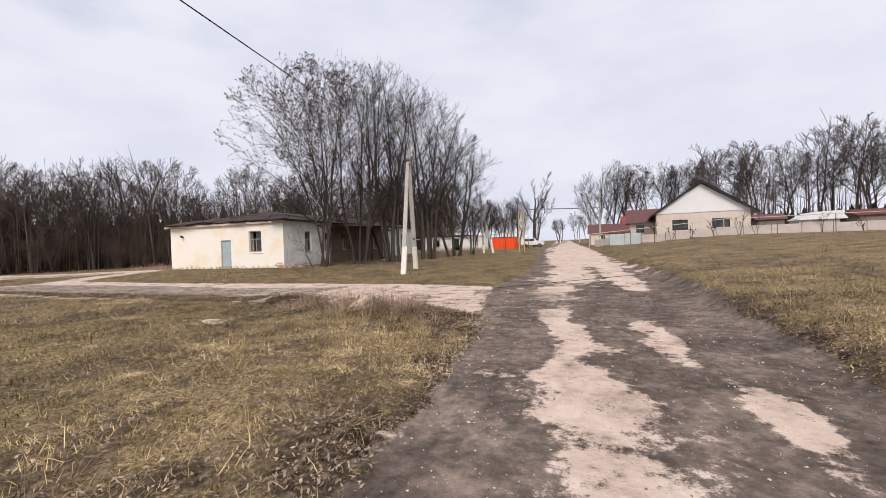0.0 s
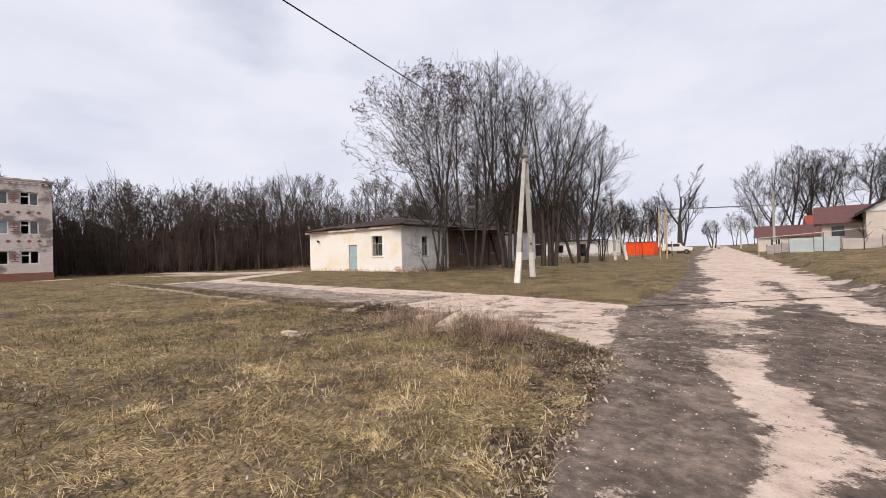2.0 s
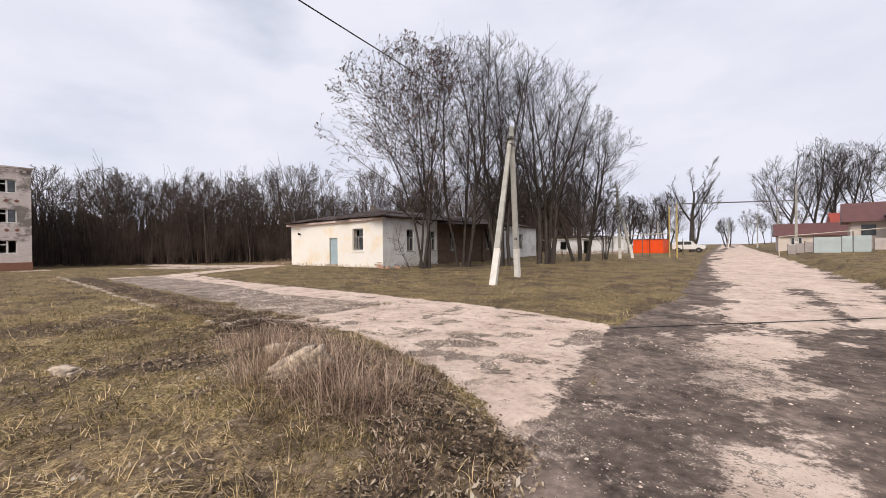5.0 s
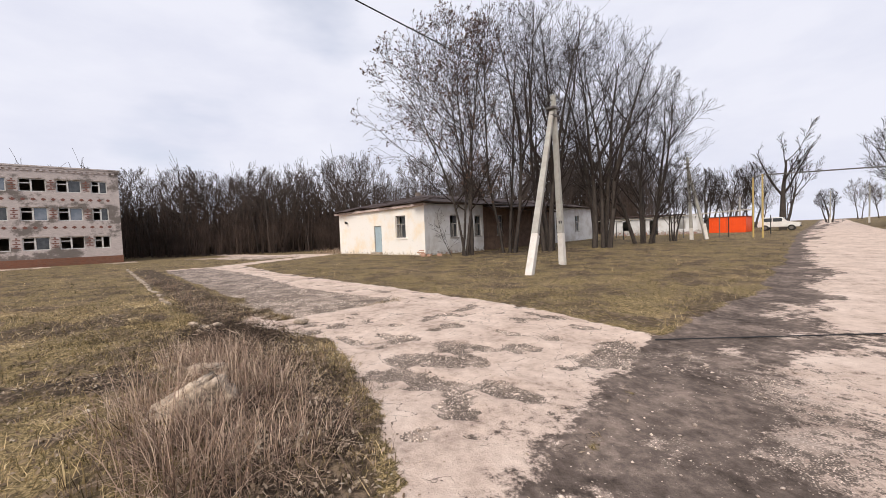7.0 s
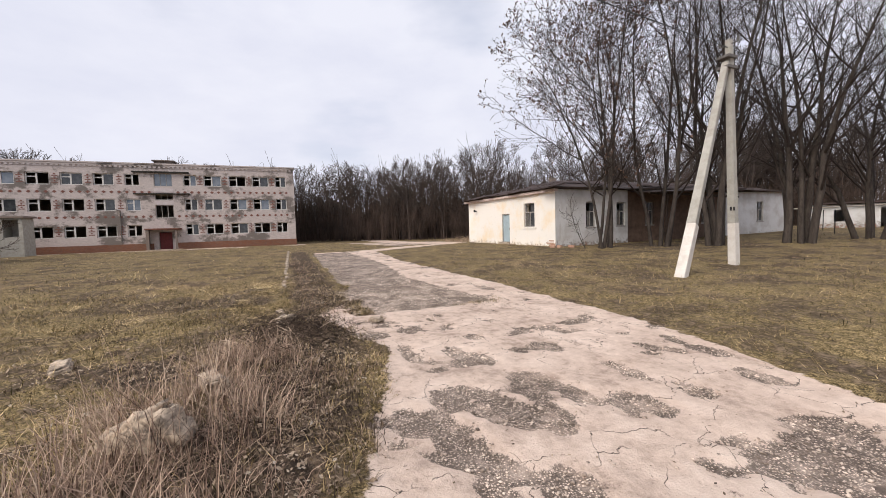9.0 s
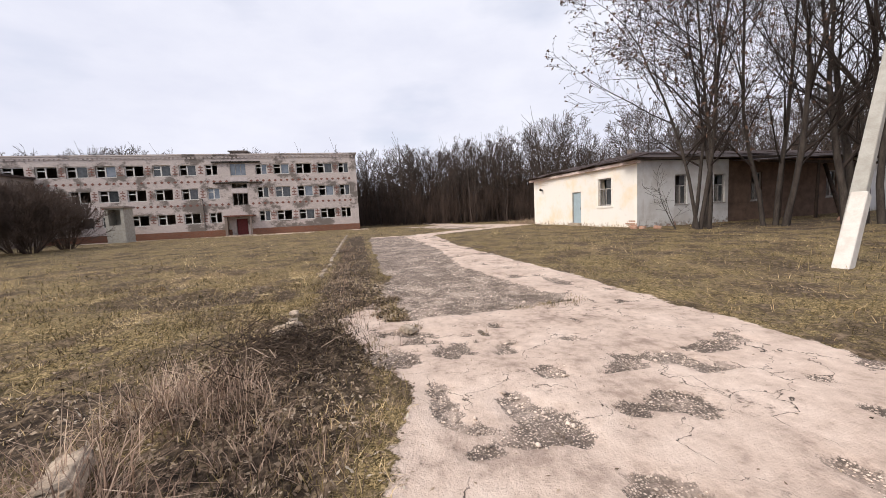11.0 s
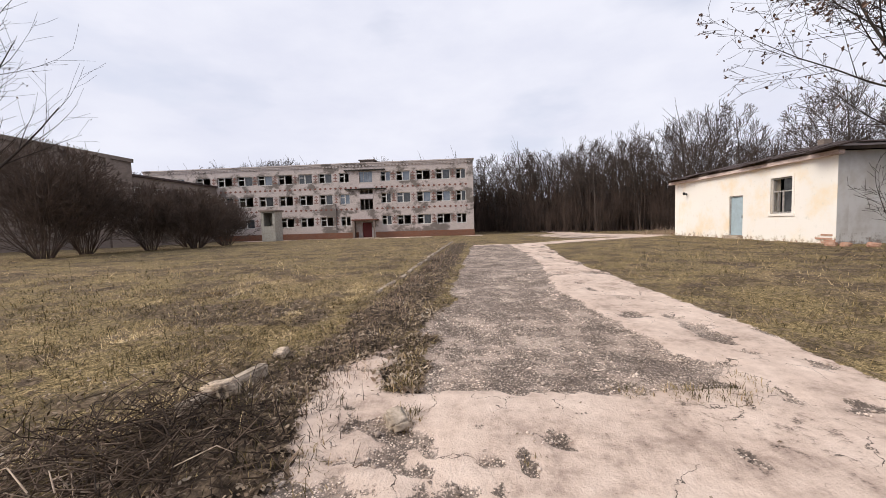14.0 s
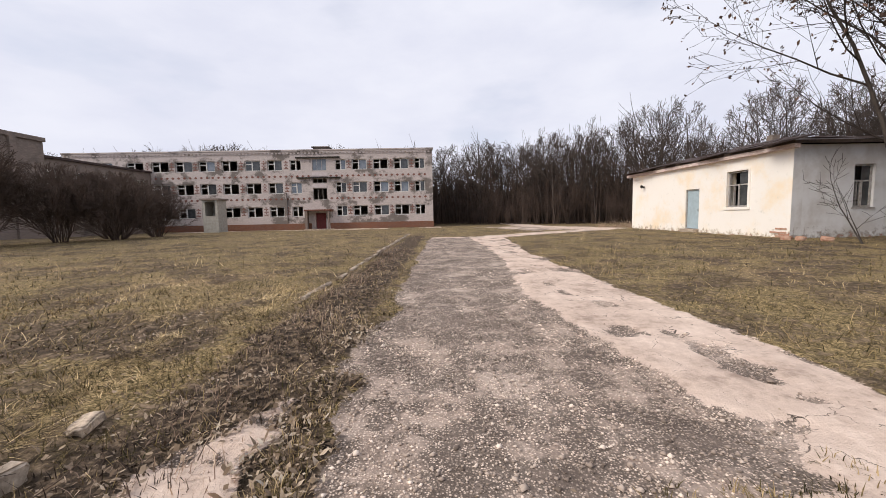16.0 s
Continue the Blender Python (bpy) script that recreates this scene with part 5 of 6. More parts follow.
# shrubs before the wing
for x_, y_, s_, sd in ((-25.2, -13.6, 1.75, 71), (-28.6, -14.6, 1.45, 75), (-33.6, -10.6, 1.2, 72), (-36.0, -13.0, 1.3, 73), (-31.6, -12.6, 1.3, 74), (-39.5, -12.0, 1.15, 76)):
    rg = np.random.default_rng(sd)
    w, tips = Wood(), []
    for q in range(30):
        a_ = rg.uniform(0, 2 * np.pi)
        k_ = rg.uniform(0.05, 0.85)
        d = np.array([math.cos(a_) * k_, math.sin(a_) * k_, 1.0])
        grow(rg, w, w, tips, (math.cos(a_) * 0.3, math.sin(a_) * 0.3, -0.1), d / np.linalg.norm(d), 3.9 * s_ * rg.uniform(0.7, 1.05), 0.035, 0, {**BUSHY, "dome": ((0, 0, 1.6 * s_), (2.7 * s_, 2.7 * s_, 2.3 * s_)), 2: (2, 4, 34, 0.5, 0.03, 0.1, 3), 3: (1, 0, 30, 0.5, 0.0, 0.2, 3)})
    ob = quads_object("shrub", *w.arrays(), M_SHRUB)
    ob.matrix_world = pose(x_, y_, ground_z(x_, y_))
    tagged(ob, "large leafless brown shrub before the school wing", "shrub", "shrubs before the wing")

# ---- braced concrete pole and its cable ----
def utility_pole(x, y, h, foot_paint=1.0, strut=None, lean=(0, 0), label="", arms=True, group=""):
    z = ground_z(x, y)
    ob = thing("utility_pole", pose(x, y, z), label, "utility pole", group)

    def post(bm, p, q, w0, w1):
        p, q = Vector(p), Vector(q)
        geo = bmesh.ops.create_cone(bm, cap_ends=True, segments=4, radius1=w0 * 0.7071, radius2=w1 * 0.7071, depth=(q - p).length)
        bmesh.ops.transform(bm, matrix=Matrix.Translation((p + q) / 2) @ (q - p).to_track_quat("Z", "Y").to_matrix().to_4x4() @ pose(0, 0, 0, 0, 0, 45), verts=geo["verts"])
        bmesh.ops.bevel(bm, geom=list(bm.edges), offset=0.015, segments=1, affect="EDGES")

    top = (lean[0], lean[1], h)
    bm = bmesh.new()
    post(bm, (0, 0, -0.3), top, 0.24, 0.17)
    part("shaft", bm, M_CONCRETE, ob)
    if foot_paint:
        bm = bmesh.new()
        f = foot_paint / h
        post(bm, (0, 0, -0.3), (lean[0] * f, lean[1] * f, foot_paint), 0.248, 0.236)
        part("painted_foot", bm, M_LIMEPOLE, ob, "limewashed foot")
    if strut:
        sx, sy = strut[0] - x, strut[1] - y
        sz = ground_z(*strut) - z
        bm = bmesh.new()
        post(bm, (sx, sy, sz - 0.3), (lean[0], lean[1] - 0.14, h - 0.75), 0.25, 0.18)
        part("strut", bm, M_CONCRETE, ob)
        bm = bmesh.new()
        post(bm, (sx, sy, sz - 0.3), (sx * 0.79, sy * 0.79, sz * 0.8 + (h - 0.75) * 0.21), 0.258, 0.242)
        part("painted_foot", bm, M_LIMEPOLE, ob, "limewashed foot")
        for z_ in (h - 0.95, h - 0.62):
            part("clamp", boxes((-0.2, 0.2, -0.32, 0.14, z_, z_ + 0.08)), M_STEEL, ob, "steel clamp", pose(lean[0], lean[1], 0))
    if arms:
        part("bracket", rods(((lean[0] - 0.3, lean[1], h - 0.15), (lean[0] + 0.3, lean[1], h - 0.15), 0.025), ((lean[0] - 0.28, lean[1], h - 0.15), (lean[0] - 0.28, lean[1], h + 0.02), 0.035), ((lean[0] + 0.28, lean[1], h - 0.15), (lean[0] + 0.28, lean[1], h + 0.02), 0.035)), M_STEEL, ob, "steel bracket with insulators")
    return ob


main_pole = utility_pole(-8.75, 22.5, 7.2, 1.35, (-7.75, 18.5), (-0.25, 0.0), "grey concrete utility pole with a slanting strut", True)
part("number", boxes((-0.07, -0.02, -0.128, -0.124, 1.75, 1.87), (0.02, 0.07, -0.128, -0.124, 1.75, 1.87)), M_WIRE, main_pole, "small dark painted number")


def cable(name, p, q, sag, r=0.012, label="thin black overhead cable between the poles"):
    cu = bpy.data.curves.new(name, "CURVE")
    cu.dimensions, cu.bevel_depth, cu.bevel_resolution = "3D", r, 1
    sp = cu.splines.new("POLY")
    n = 24
    sp.points.add(n)
    p, q = Vector(p), Vector(q)
    for i in range(n + 1):
        t = i / n
        c_ = p.lerp(q, t)
        sp.points[i].co = (c_.x, c_.y, c_.z - 4 * sag * t * (1 - t), 1)
    cu.materials.append(M_WIRE)
    return tagged(new(name, cu), label, "cable")


zp = ground_z(-8.75, 22.5)
cable("cable", (-9.0, 22.5, zp + 6.95), (-4.5, -16.0, zp + 7.2), 0.25, 0.016)
utility_pole(-4.5, -16.0, 7.3, 0, None, (0, 0), "grey concrete utility pole", True)

# ---- things down the road ----
far_pole = utility_pole(-9.9, 45.5, 7.0, 1.0, (-8.9, 46.0), (-0.25, 0), "dark weathered pole with a strut beside the road", True)
cable("cable", (-9.0, 22.5, zp + 6.95), (-10.15, 45.5, ground_z(-9.9, 45.5) + 6.85), 0.35, 0.016)

orange = thing("garage", pose(-10.65, 63.2, ground_z(-10.65, 62)), "small bright orange sheet-metal garage", "garage")
part("body", boxes((-1.75, 1.75, -1.2, 3.0, -0.1, 1.78), bevel=0.02), M_ORANGE, orange)
rb = bmesh.new()
for i in range(15):
    box(rb, -1.66 + i * 0.23, -1.60 + i * 0.23, -1.222, -1.2, 0.05, 1.70)
part("ribs", rb, M_ORANGE, orange)
part("roof", boxes((-1.8, 1.8, -1.3, 3.1, 1.78, 1.84)), M_CANOPY, orange)

# white estate car
car = thing("car", pose(-6.6, 66.5, ground_z(-6.6, 66.5), 0, 0, 2), "white boxy off-road car parked on the grass", "car")
body = prism([(-1.85, 0.42), (1.85, 0.42), (1.87, 0.80), (1.75, 0.92), (0.85, 0.98), (0.35, 1.52), (-1.45, 1.55), (-1.80, 1.0), (-1.86, 0.6)], -0.8, 0.8)
bmesh.ops.bevel(body, geom=list(body.edges), offset=0.05, segments=2, affect="EDGES")
cb = part("body", body, M_WHITECAR, car)
part("side_window", boxes((-1.25, -0.55, -0.815, -0.79, 1.04, 1.44), (-0.47, 0.35, -0.815, -0.79, 1.04, 1.44)), M_GLASS, cb)
part("windscreen", prism([(0.42, 1.48), (0.84, 1.02), (0.86, 1.04), (0.45, 1.50)], -0.7, 0.7), M_GLASS, cb)
for wx in (-1.15, 1.15):
    for wy in (-0.78, 0.78):
        wl_ = part("wheel", rods(((wx, wy - 0.09, 0.33), (wx, wy + 0.09, 0.33), 0.33), sides=20), M_TYRE, car)
        part("rim", rods(((wx, wy - 0.1, 0.33), (wx, wy + 0.1, 0.33), 0.19), sides=14), M_STEEL, wl_)
part("bumper", boxes((1.84, 1.93, -0.78, 0.78, 0.42, 0.58), (-1.94, -1.84, -0.78, 0.78, 0.42, 0.58), bevel=0.02), M_TYRE, car)
part("headlight", rods(((1.84, -0.58, 0.76), (1.89, -0.58, 0.76), 0.09), ((1.84, 0.58, 0.76), (1.89, 0.58, 0.76), 0.09)), M_GASWHITE, car)
part("door_line", boxes((-0.02, 0.02, -1.226, -1.222, 0.1, 1.7)), M_CANOPY, orange)

# gas pipe on posts, with an arch over the road
gas = thing("gas_pipe", pose(0, 0, 0), "pale yellow gas pipe on posts arching over the road", "gas pipe")
GZ1, GZ2 = ground_z(-5.4, 47), ground_z(3.4, 58)
for px_, py_ in ((-5.4, 47.0), (-6.2, 48.4)):
    part("post", rods(((px_, py_, ground_z(px_, py_) - 0.2), (px_, py_, GZ1 + 5.0), 0.06)), M_GASYELLOW, gas)
part("arch", rods(((-6.2, 48.4, GZ1 + 4.95), (-5.4, 47.0, GZ1 + 4.95), 0.05), ((-5.4, 47.0, GZ1 + 4.95), (3.4, 57.6, GZ2 + 5.2), 0.055)), M_STEEL, gas, "dark pipe high across the road")
part("side_pipe", rods(((-6.2, 48.4, GZ1 + 2.35), (-15.0, 49.4, GZ1 + 2.0), 0.045), ((-15.0, 49.4, GZ1 + 2.0), (-23.0, 52.0, GZ1 + 2.0), 0.045)), M_GASWHITE, gas)
for px_, py_ in ((-8.6, 48.7), (-11.5, 49.0), (-15.0, 49.4)):
    part("post", rods(((px_, py_, ground_z(px_, py_) - 0.2), (px_, py_, GZ1 + 2.1), 0.04)), M_STEEL, gas)

for x_, y_, h_, lab in ((3.4, 58.0, 6.8, "pale concrete street pole by the road"), (3.0, 84.0, 6.5, "pale concrete street pole by the road"), (0.8, 108.0, 6.5, "pale concrete street pole by the road"), (-8.3, 68.0, 5.4, "pale thin post behind the orange garage"), (-11.2, 72.0, 4.6, "pale thin post behind the orange garage"), (-4.5, 120.0, 6.5, "pale concrete street pole by the road")):
    utility_pole(x_, y_, h_, 1.2, None, (0.05, 0), lab, True, "poles along the road")
street = thing("street_lamp", pose(3.25, 58.0, ground_z(3.4, 58.0) + 6.3), "small street lamp arm on the pole", "street lamp")
part("arm", rods(((0, 0, 0), (-0.9, -0.3, 0.25), 0.025)), M_STEEL, street)
part("head", boxes((-1.25, -0.85, -0.42, -0.22, 0.2, 0.3), bevel=0.03), M_GASWHITE, street)

# ---- cream house on the rise ----
HZ = 1.15
house = thing("cream_house", pose(9.7, 54.5, HZ, 0, 0, -6.0) @ Matrix.Scale(1.15, 4), "cream one-storey house with white gable and maroon roof", "house")
HW = 8.1
hh = [(1.45, 2.85, 1.15, 2.15), (4.95, 6.45, 1.15, 2.15)]
holed_wall("wall", HW, -0.6, 2.85, 0.3, hh, M_HOUSEWALL, house)
for h in hh:
    window(house, pose(h[0], 0.05, h[2]), h[1] - h[0], h[3] - h[2], "wide", M_DARKWOOD, M_GLASS)
part("side_wall", boxes((0, 0.3, 0.3, 9.5, -0.6, 2.85), (HW - 0.3, HW, 0.3, 9.5, -0.6, 2.85), (0, HW, 9.5, 9.8, -0.6, 2.85)), M_HOUSEWALL, house)
g = bmesh.new()
gv = [g.verts.new(v) for v in ((-0.1, -0.06, 2.85), (HW + 0.1, -0.06, 2.85), (HW / 2, -0.06, 5.75), (-0.1, 0.2, 2.85), (HW + 0.1, 0.2, 2.85), (HW / 2, 0.2, 5.75))]
for f in ((0, 1, 2), (3, 5, 4), (0, 3, 4, 1), (1, 4, 5, 2), (2, 5, 3, 0)):
    g.faces.new([gv[i] for i in f])
part("gable", g, M_GABLE, house, "white clad gable")
r1 = prism([(-0.65, 2.50), (HW / 2, 5.90), (HW + 0.65, 2.50), (HW + 0.65, 2.62), (HW / 2, 6.03), (-0.65, 2.62)], -0.45, 10.0)
part("roof", r1, M_GREYROOF, house, "grey metal roof")
part("bargeboard", prism([(-0.68, 2.44), (HW / 2, 5.86), (HW + 0.68, 2.44), (HW + 0.68, 2.66), (HW / 2, 6.08), (-0.68, 2.66)], -0.52, -0.453), M_DARK, house, "dark bargeboard")
part("annex_wall", boxes((-2.5, -0.01, 2.6, 8.0, -0.6, 2.2)), M_HOUSEWALL, house)
part("annex_roof", prism([(2.0, 2.1), (5.3, 3.8), (8.6, 2.1)], 0.0, 3.9), M_REDROOF, house, "maroon metal tile roof", pose(0.9, 0, 0, 0, 0, 90))
part("annex_window", boxes((-1.9, -1.1, 2.56, 2.6, 1.0, 1.85)), M_GLASS, house)


def sheet_fence(name, p, q, h, material, label, tops=True, bay=2.4):
    """Bays of upright sheet between posts, along a straight line."""
    p, q = Vector(p), Vector(q)
    d = q - p
    n = max(1, round(d.length / bay))
    ob = thing(name, pose(p.x, p.y, 0, 0, 0, math.degrees(math.atan2(d.y, d.x))), label, "fence")
    w = d.length / n
    for i in range(n):
        a_, b_ = p.lerp(q, i / n), p.lerp(q, (i + 1) / n)
        z = (ground_z(*a_) + ground_z(*b_)) / 2
        bm = boxes((i * w + 0.03, (i + 1) * w - 0.03, -0.01, 0.012, z + 0.02, z + h))
        part("panel", bm, material, ob)
        part("post", boxes((i * w - 0.03, i * w + 0.03, 0.0, 0.06, ground_z(*a_) - 0.2, ground_z(*a_) + h + 0.12)), M_STEEL, ob)
    return ob


HD, HN = Vector((1.1437, -0.1202)), Vector((-0.1202, -1.1437))
corner = Vector((9.7, 54.5))
sheet_fence("sheet_fence", corner + HD * -1.5 + HN * 2.2, corner + HD * 24 + HN * 2.2, 0.95, M_FENCE, "pale grey sheet fence before the cream house")
sheet_fence("blue_fence", corner + HD * -4.6 + HN * 2.3, corner + HD * -1.6 + HN * 2.2, 1.35, M_FENCEBLUE, "pale blue sheet fence beside the road", bay=1.5)
sheet_fence("picket_gate", (2.7, 56.5), (4.4, 54.9), 0.95, M_FENCE, "low weathered garden gate by the road", bay=0.9)
pipe2 = thing("garden_gas_pipe", pose(0, 0, 0), "pale gas pipe on thin posts along the fence", "gas pipe")
a_, b_ = corner + HD * -6.5 + HN * 3.4, corner + HD * 25 + HN * 3.0
for i in range(9):
    p_ = a_.lerp(b_, i / 8)
    part("post", rods(((p_.x, p_.y, ground_z(*p_) - 0.2), (p_.x, p_.y, ground_z(*p_) + 1.75), 0.035)), M_STEEL if i % 3 else M_GASWHITE, pipe2)
    if i:
        o_ = a_.lerp(b_, (i - 1) / 8)
        part("pipe", rods(((o_.x, o_.y, ground_z(*o_) + 1.78), (p_.x, p_.y, ground_z(*p_) + 1.78), 0.035)), M_GASWHITE, pipe2)
shed_at = corner + HD * 12.2 + HN * -1.5
shed = thing("garden_shed", pose(shed_at.x, shed_at.y, ground_z(*shed_at), 0, 0, -6.0), "low white sheet-clad garden shed behind the fence", "shed")
part("wall", boxes((0, 3.4, 0, 3.0, -0.2, 1.5)), M_FENCE, shed)
part("roof", prism([(-0.15, 1.35), (1.2, 2.15), (3.4, 2.25), (4.0, 1.35)], -0.3, 3.2), M_GABLE, shed, "white sheet roof")
for k_, (s0, s1) in enumerate(((10.0, 12.6), (18.0, 24.0))):
    low_at = corner + HD * s0 + HN * -5.5
    low = thing("outbuilding", pose(low_at.x, low_at.y, ground_z(*low_at), 0, 0, -6.0), "low outbuilding with dark maroon roof", "shed")
    part("wall", boxes((0, s1 - s0, 0, 3.0, -0.2, 1.7)), M_DARKBRICK, low)
    part("roof", prism([(-0.3, 1.65), (1.5, 2.4), (3.3, 1.65)], -(s1 - s0) - 0.3, 0.3), M_REDROOF, low, "", pose(0, 0, 0, 0, 0, 90))

# houses further along the road
for x_, y_, w_, dp, hw_, hr_, wm, rmx, lab in ((2.6, 72.0, 8.0, 7.0, 2.0, 3.6, M_HOUSEWALL, M_REDROOF, "low pale house with maroon roof"), (8.6, 78.0, 4.5, 6.0, 2.6, 4.6, M_HOUSEWALL, M_REDROOF2, "small house with a bright red roof")):
    hb = thing("village_house", pose(x_, y_, ground_z(x_, y_)), lab, "house")
    part("wall", boxes((0, w_, 0, dp, -0.3, hw_)), wm, hb)
    part("roof", prism([(-0.4, hw_ - 0.05), (dp / 2, hr_), (dp + 0.4, hw_ - 0.05)], -w_ - 0.4, 0.4), rmx, hb, "", pose(0, 0, 0, 0, 0, 90))
    window(hb, pose(1.2, -0.16, 0.8), 1.1, 0.95, "wide", M_FRAME, M_GLASS)
    window(hb, pose(3.4, -0.16, 0.8), 1.1, 0.95, "wide", M_FRAME, M_GLASS)

# ruined long wall behind the trees
ruin = thing("ruined_shed", pose(-22.5, 57.0, ground_z(-18, 59), 0, 0, 24), "long ruined white shed with broken dark roof", "shed")
holed_wall("wall", 10.5, -0.4, 2.2, 0.3, [(2.0, 2.8, 0.6, 1.7), (5.0, 5.9, 0.0, 1.8), (8.0, 8.8, 0.6, 1.7)], M_LIMEGREY, ruin)
part("side_wall", boxes((0, 0.3, 0.3, 4.0, -0.4, 2.2), (10.2, 10.5, 0.3, 4.0, -0.4, 1.6), (0, 10.5, 4.0, 4.3, -0.4, 2.2)), M_LIMEGREY, ruin)
part("roof", boxes((-0.4, 8.8, -0.6, 4.6, 2.25, 2.4)), M_ROOF, ruin)
rf = bmesh.new()
for i in range(7):
    rod(rf, (8.6 + i * 0.4, -0.5, 2.3 - i * 0.1), (8.9 + i * 0.42, 4.4, 2.4 - i * 0.22), 0.06)
part("broken_rafters", rf, M_DARKWOOD, ruin)

# young trees before the fence
for i, (s_, n_, h_) in enumerate(((1.0, 4.0, 2.2), (2.6, 4.4, 1.6), (4.4, 4.2, 1.9), (6.2, 4.6, 2.4), (7.5, 4.2, 1.8), (12.0, 4.0, 1.9), (14.5, 4.2, 1.6), (-0.5, 4.5, 2.6))):
    p_ = corner + HD * s_ + HN * n_
    many_stemmed("young_tree", p_.x, p_.y, [(h_, 0.045, 0.1, 0, 0, 0), (h_ * 0.8, 0.03, -0.3, 0.1, 0, 0)], 90 + i, "small bare fruit sapling before the fence", 0.0, {"wobble": 0.1, "split": 1, "thin": 0.012, "taper": 0.8, 0: (4, 5, 36, 0.5, 0.03, 0.3, 5), 1: (3, 4, 34, 0.5, 0.05, 0.2, 3), 2: (2, 0, 30, 0.5, 0, 0, 3)}, group="fruit saplings before the fence")

# thin dark posts of a lost fence
post0 = rods(((0, 0, -0.2), (0, 0, 1.75), 0.035))
stake = part("fence_post", post0, M_WIRE)
stake.matrix_world = pose(-8.0, 49.0, ground_z(-8.0, 49.0))
tagged(stake, "thin dark metal post of a lost fence", "post", "lost fence posts")
for x_, y_ in ((-16.0, 46.5), (-19.0, 52.0), (-5.9, 55.0)):
    copy_thing(stake, pose(x_, y_, ground_z(x_, y_)))

# ---- kerb, blocks and slabs ----
rk = random.Random(5)
kerb = thing("kerb", pose(0, 0, 0), "half-buried old concrete kerb along the drive", "kerb")
kx = -6.9
kmesh = []
for q in range(4):
    bm = boxes((-0.47, 0.47, -0.055, 0.055, -0.15, 0.08), bevel=0.02)
    bmesh.ops.subdivide_edges(bm, edges=list(bm.edges), cuts=1)
    for v in bm.verts:
        v.co += Vector((rk.uniform(-1, 1), rk.uniform(-1, 1), rk.uniform(-1, 1))) * 0.012
    me = bpy.data.meshes.new("kerb_stone")
    bm.to_mesh(me)
    bm.free()
    me.materials.append(M_KERB)
    kmesh.append(me)
i = 0
while kx > -31:
    sink = rk.uniform(0.10, 0.17) if -13.2 < kx < -7.6 else rk.uniform(0.04, 0.10)
    if not (-9.9 < kx < -7.6 and rk.random() < 0.7):
        child("kerb_stone", kmesh[i % 4], kerb, pose(kx - 0.5, 8.72 - 0.027 * kx + rk.uniform(-0.04, 0.04), ground_z(kx - 0.5, 8.72 - 0.027 * kx) + 0.05 - sink, rk.uniform(-8, 8), rk.uniform(-3, 3), rk.uniform(-4, 4)))
    kx -= 0.99
    i += 1


def lump(name, x, y, z, sx, sy, sz, rx, ry, rz, seed, material, label, category):
    bm = bmesh.new()
    bmesh.ops.create_cube(bm, size=1.0)
    bmesh.ops.bevel(bm, geom=list(bm.edges), offset=0.12, segments=2, affect="EDGES")
    bmesh.ops.triangulate(bm, faces=bm.faces)
    bmesh.ops.subdivide_edges(bm, edges=list(bm.edges), cuts=3, use_grid_fill=True)
    for v in bm.verts:
        v.co += noise.noise_vector(v.co * 2.2 + Vector((seed, 0, 0))) * 0.13 + noise.noise_vector(v.co * 7 + Vector((0, seed, 0))) * 0.07
    bmesh.ops.scale(bm, vec=(sx, sy, sz), verts=bm.verts)
    ob = part(name, bm, material, smooth=True)
    ob.matrix_world = pose(x, y, z, rx, ry, rz)
    return tagged(ob, label, category)


lump("concrete_block", -3.82, 8.08, ground_z(-3.82, 8.08) + 0.05, 0.66, 0.22, 0.30, 8, -26, 52, 3, M_BLOCK, "broken pale concrete block in the weed tussock", "concrete block")
lump("concrete_slab", -6.45, 6.62, ground_z(-6.45, 6.62) + 0.03, 0.44, 0.18, 0.08, 5, 3, 15, 5, M_BLOCK, "small broken concrete slab in the grass", "concrete slab")
lump("concrete_slab", -4.61, 8.36, ground_z(-4.61, 8.36) + 0.08, 0.55, 0.16, 0.12, 5, -6, 20, 7, M_BLOCK, "narrow broken concrete slab in the weeds", "concrete slab")
lump("concrete_slab", -7.28, 8.94, ground_z(-7.28, 8.94) + 0.04, 0.40, 0.13, 0.12, 8, -14, 60, 9, M_BLOCK, "tilted concrete fragment at the kerb", "concrete slab")
lump("concrete_slab", -8.3, 8.9, ground_z(-8.3, 8.9) + 0.02, 0.20, 0.12, 0.07, 8, 6, 10, 12, M_BLOCK, "small concrete fragment at the kerb", "concrete slab")
lump("asphalt_lump", -7.02, 10.34, ground_z(-7.02, 10.34) + 0.02, 0.22, 0.14, 0.06, 0, 4, 30, 15, M_KERB, "loose flat asphalt lump on the drive", "asphalt lump")
for q, (x_, y_) in enumerate(((-20.3, 25.0), (-20.6, 24.7), (-19.6, 25.3), (-17.0, 34.0))):
    lump("rubble", x_, y_, ground_z(x_, y_) + 0.06, 0.32, 0.24, 0.2, 10 * q, 5, 30 * q, 20 + q, M_BAREBRICK, "lump of fallen brick rubble by the wall", "rubble")


# ---- grass, weeds, leaves and stones ----
WALKED = np.array([(0.8, -1.0), (0.15, 4.2), (0.0, 7.0), (-0.8, 8.9), (-3.0, 10.2), (-5.0, 11.0), (-7.5, 11.1)])


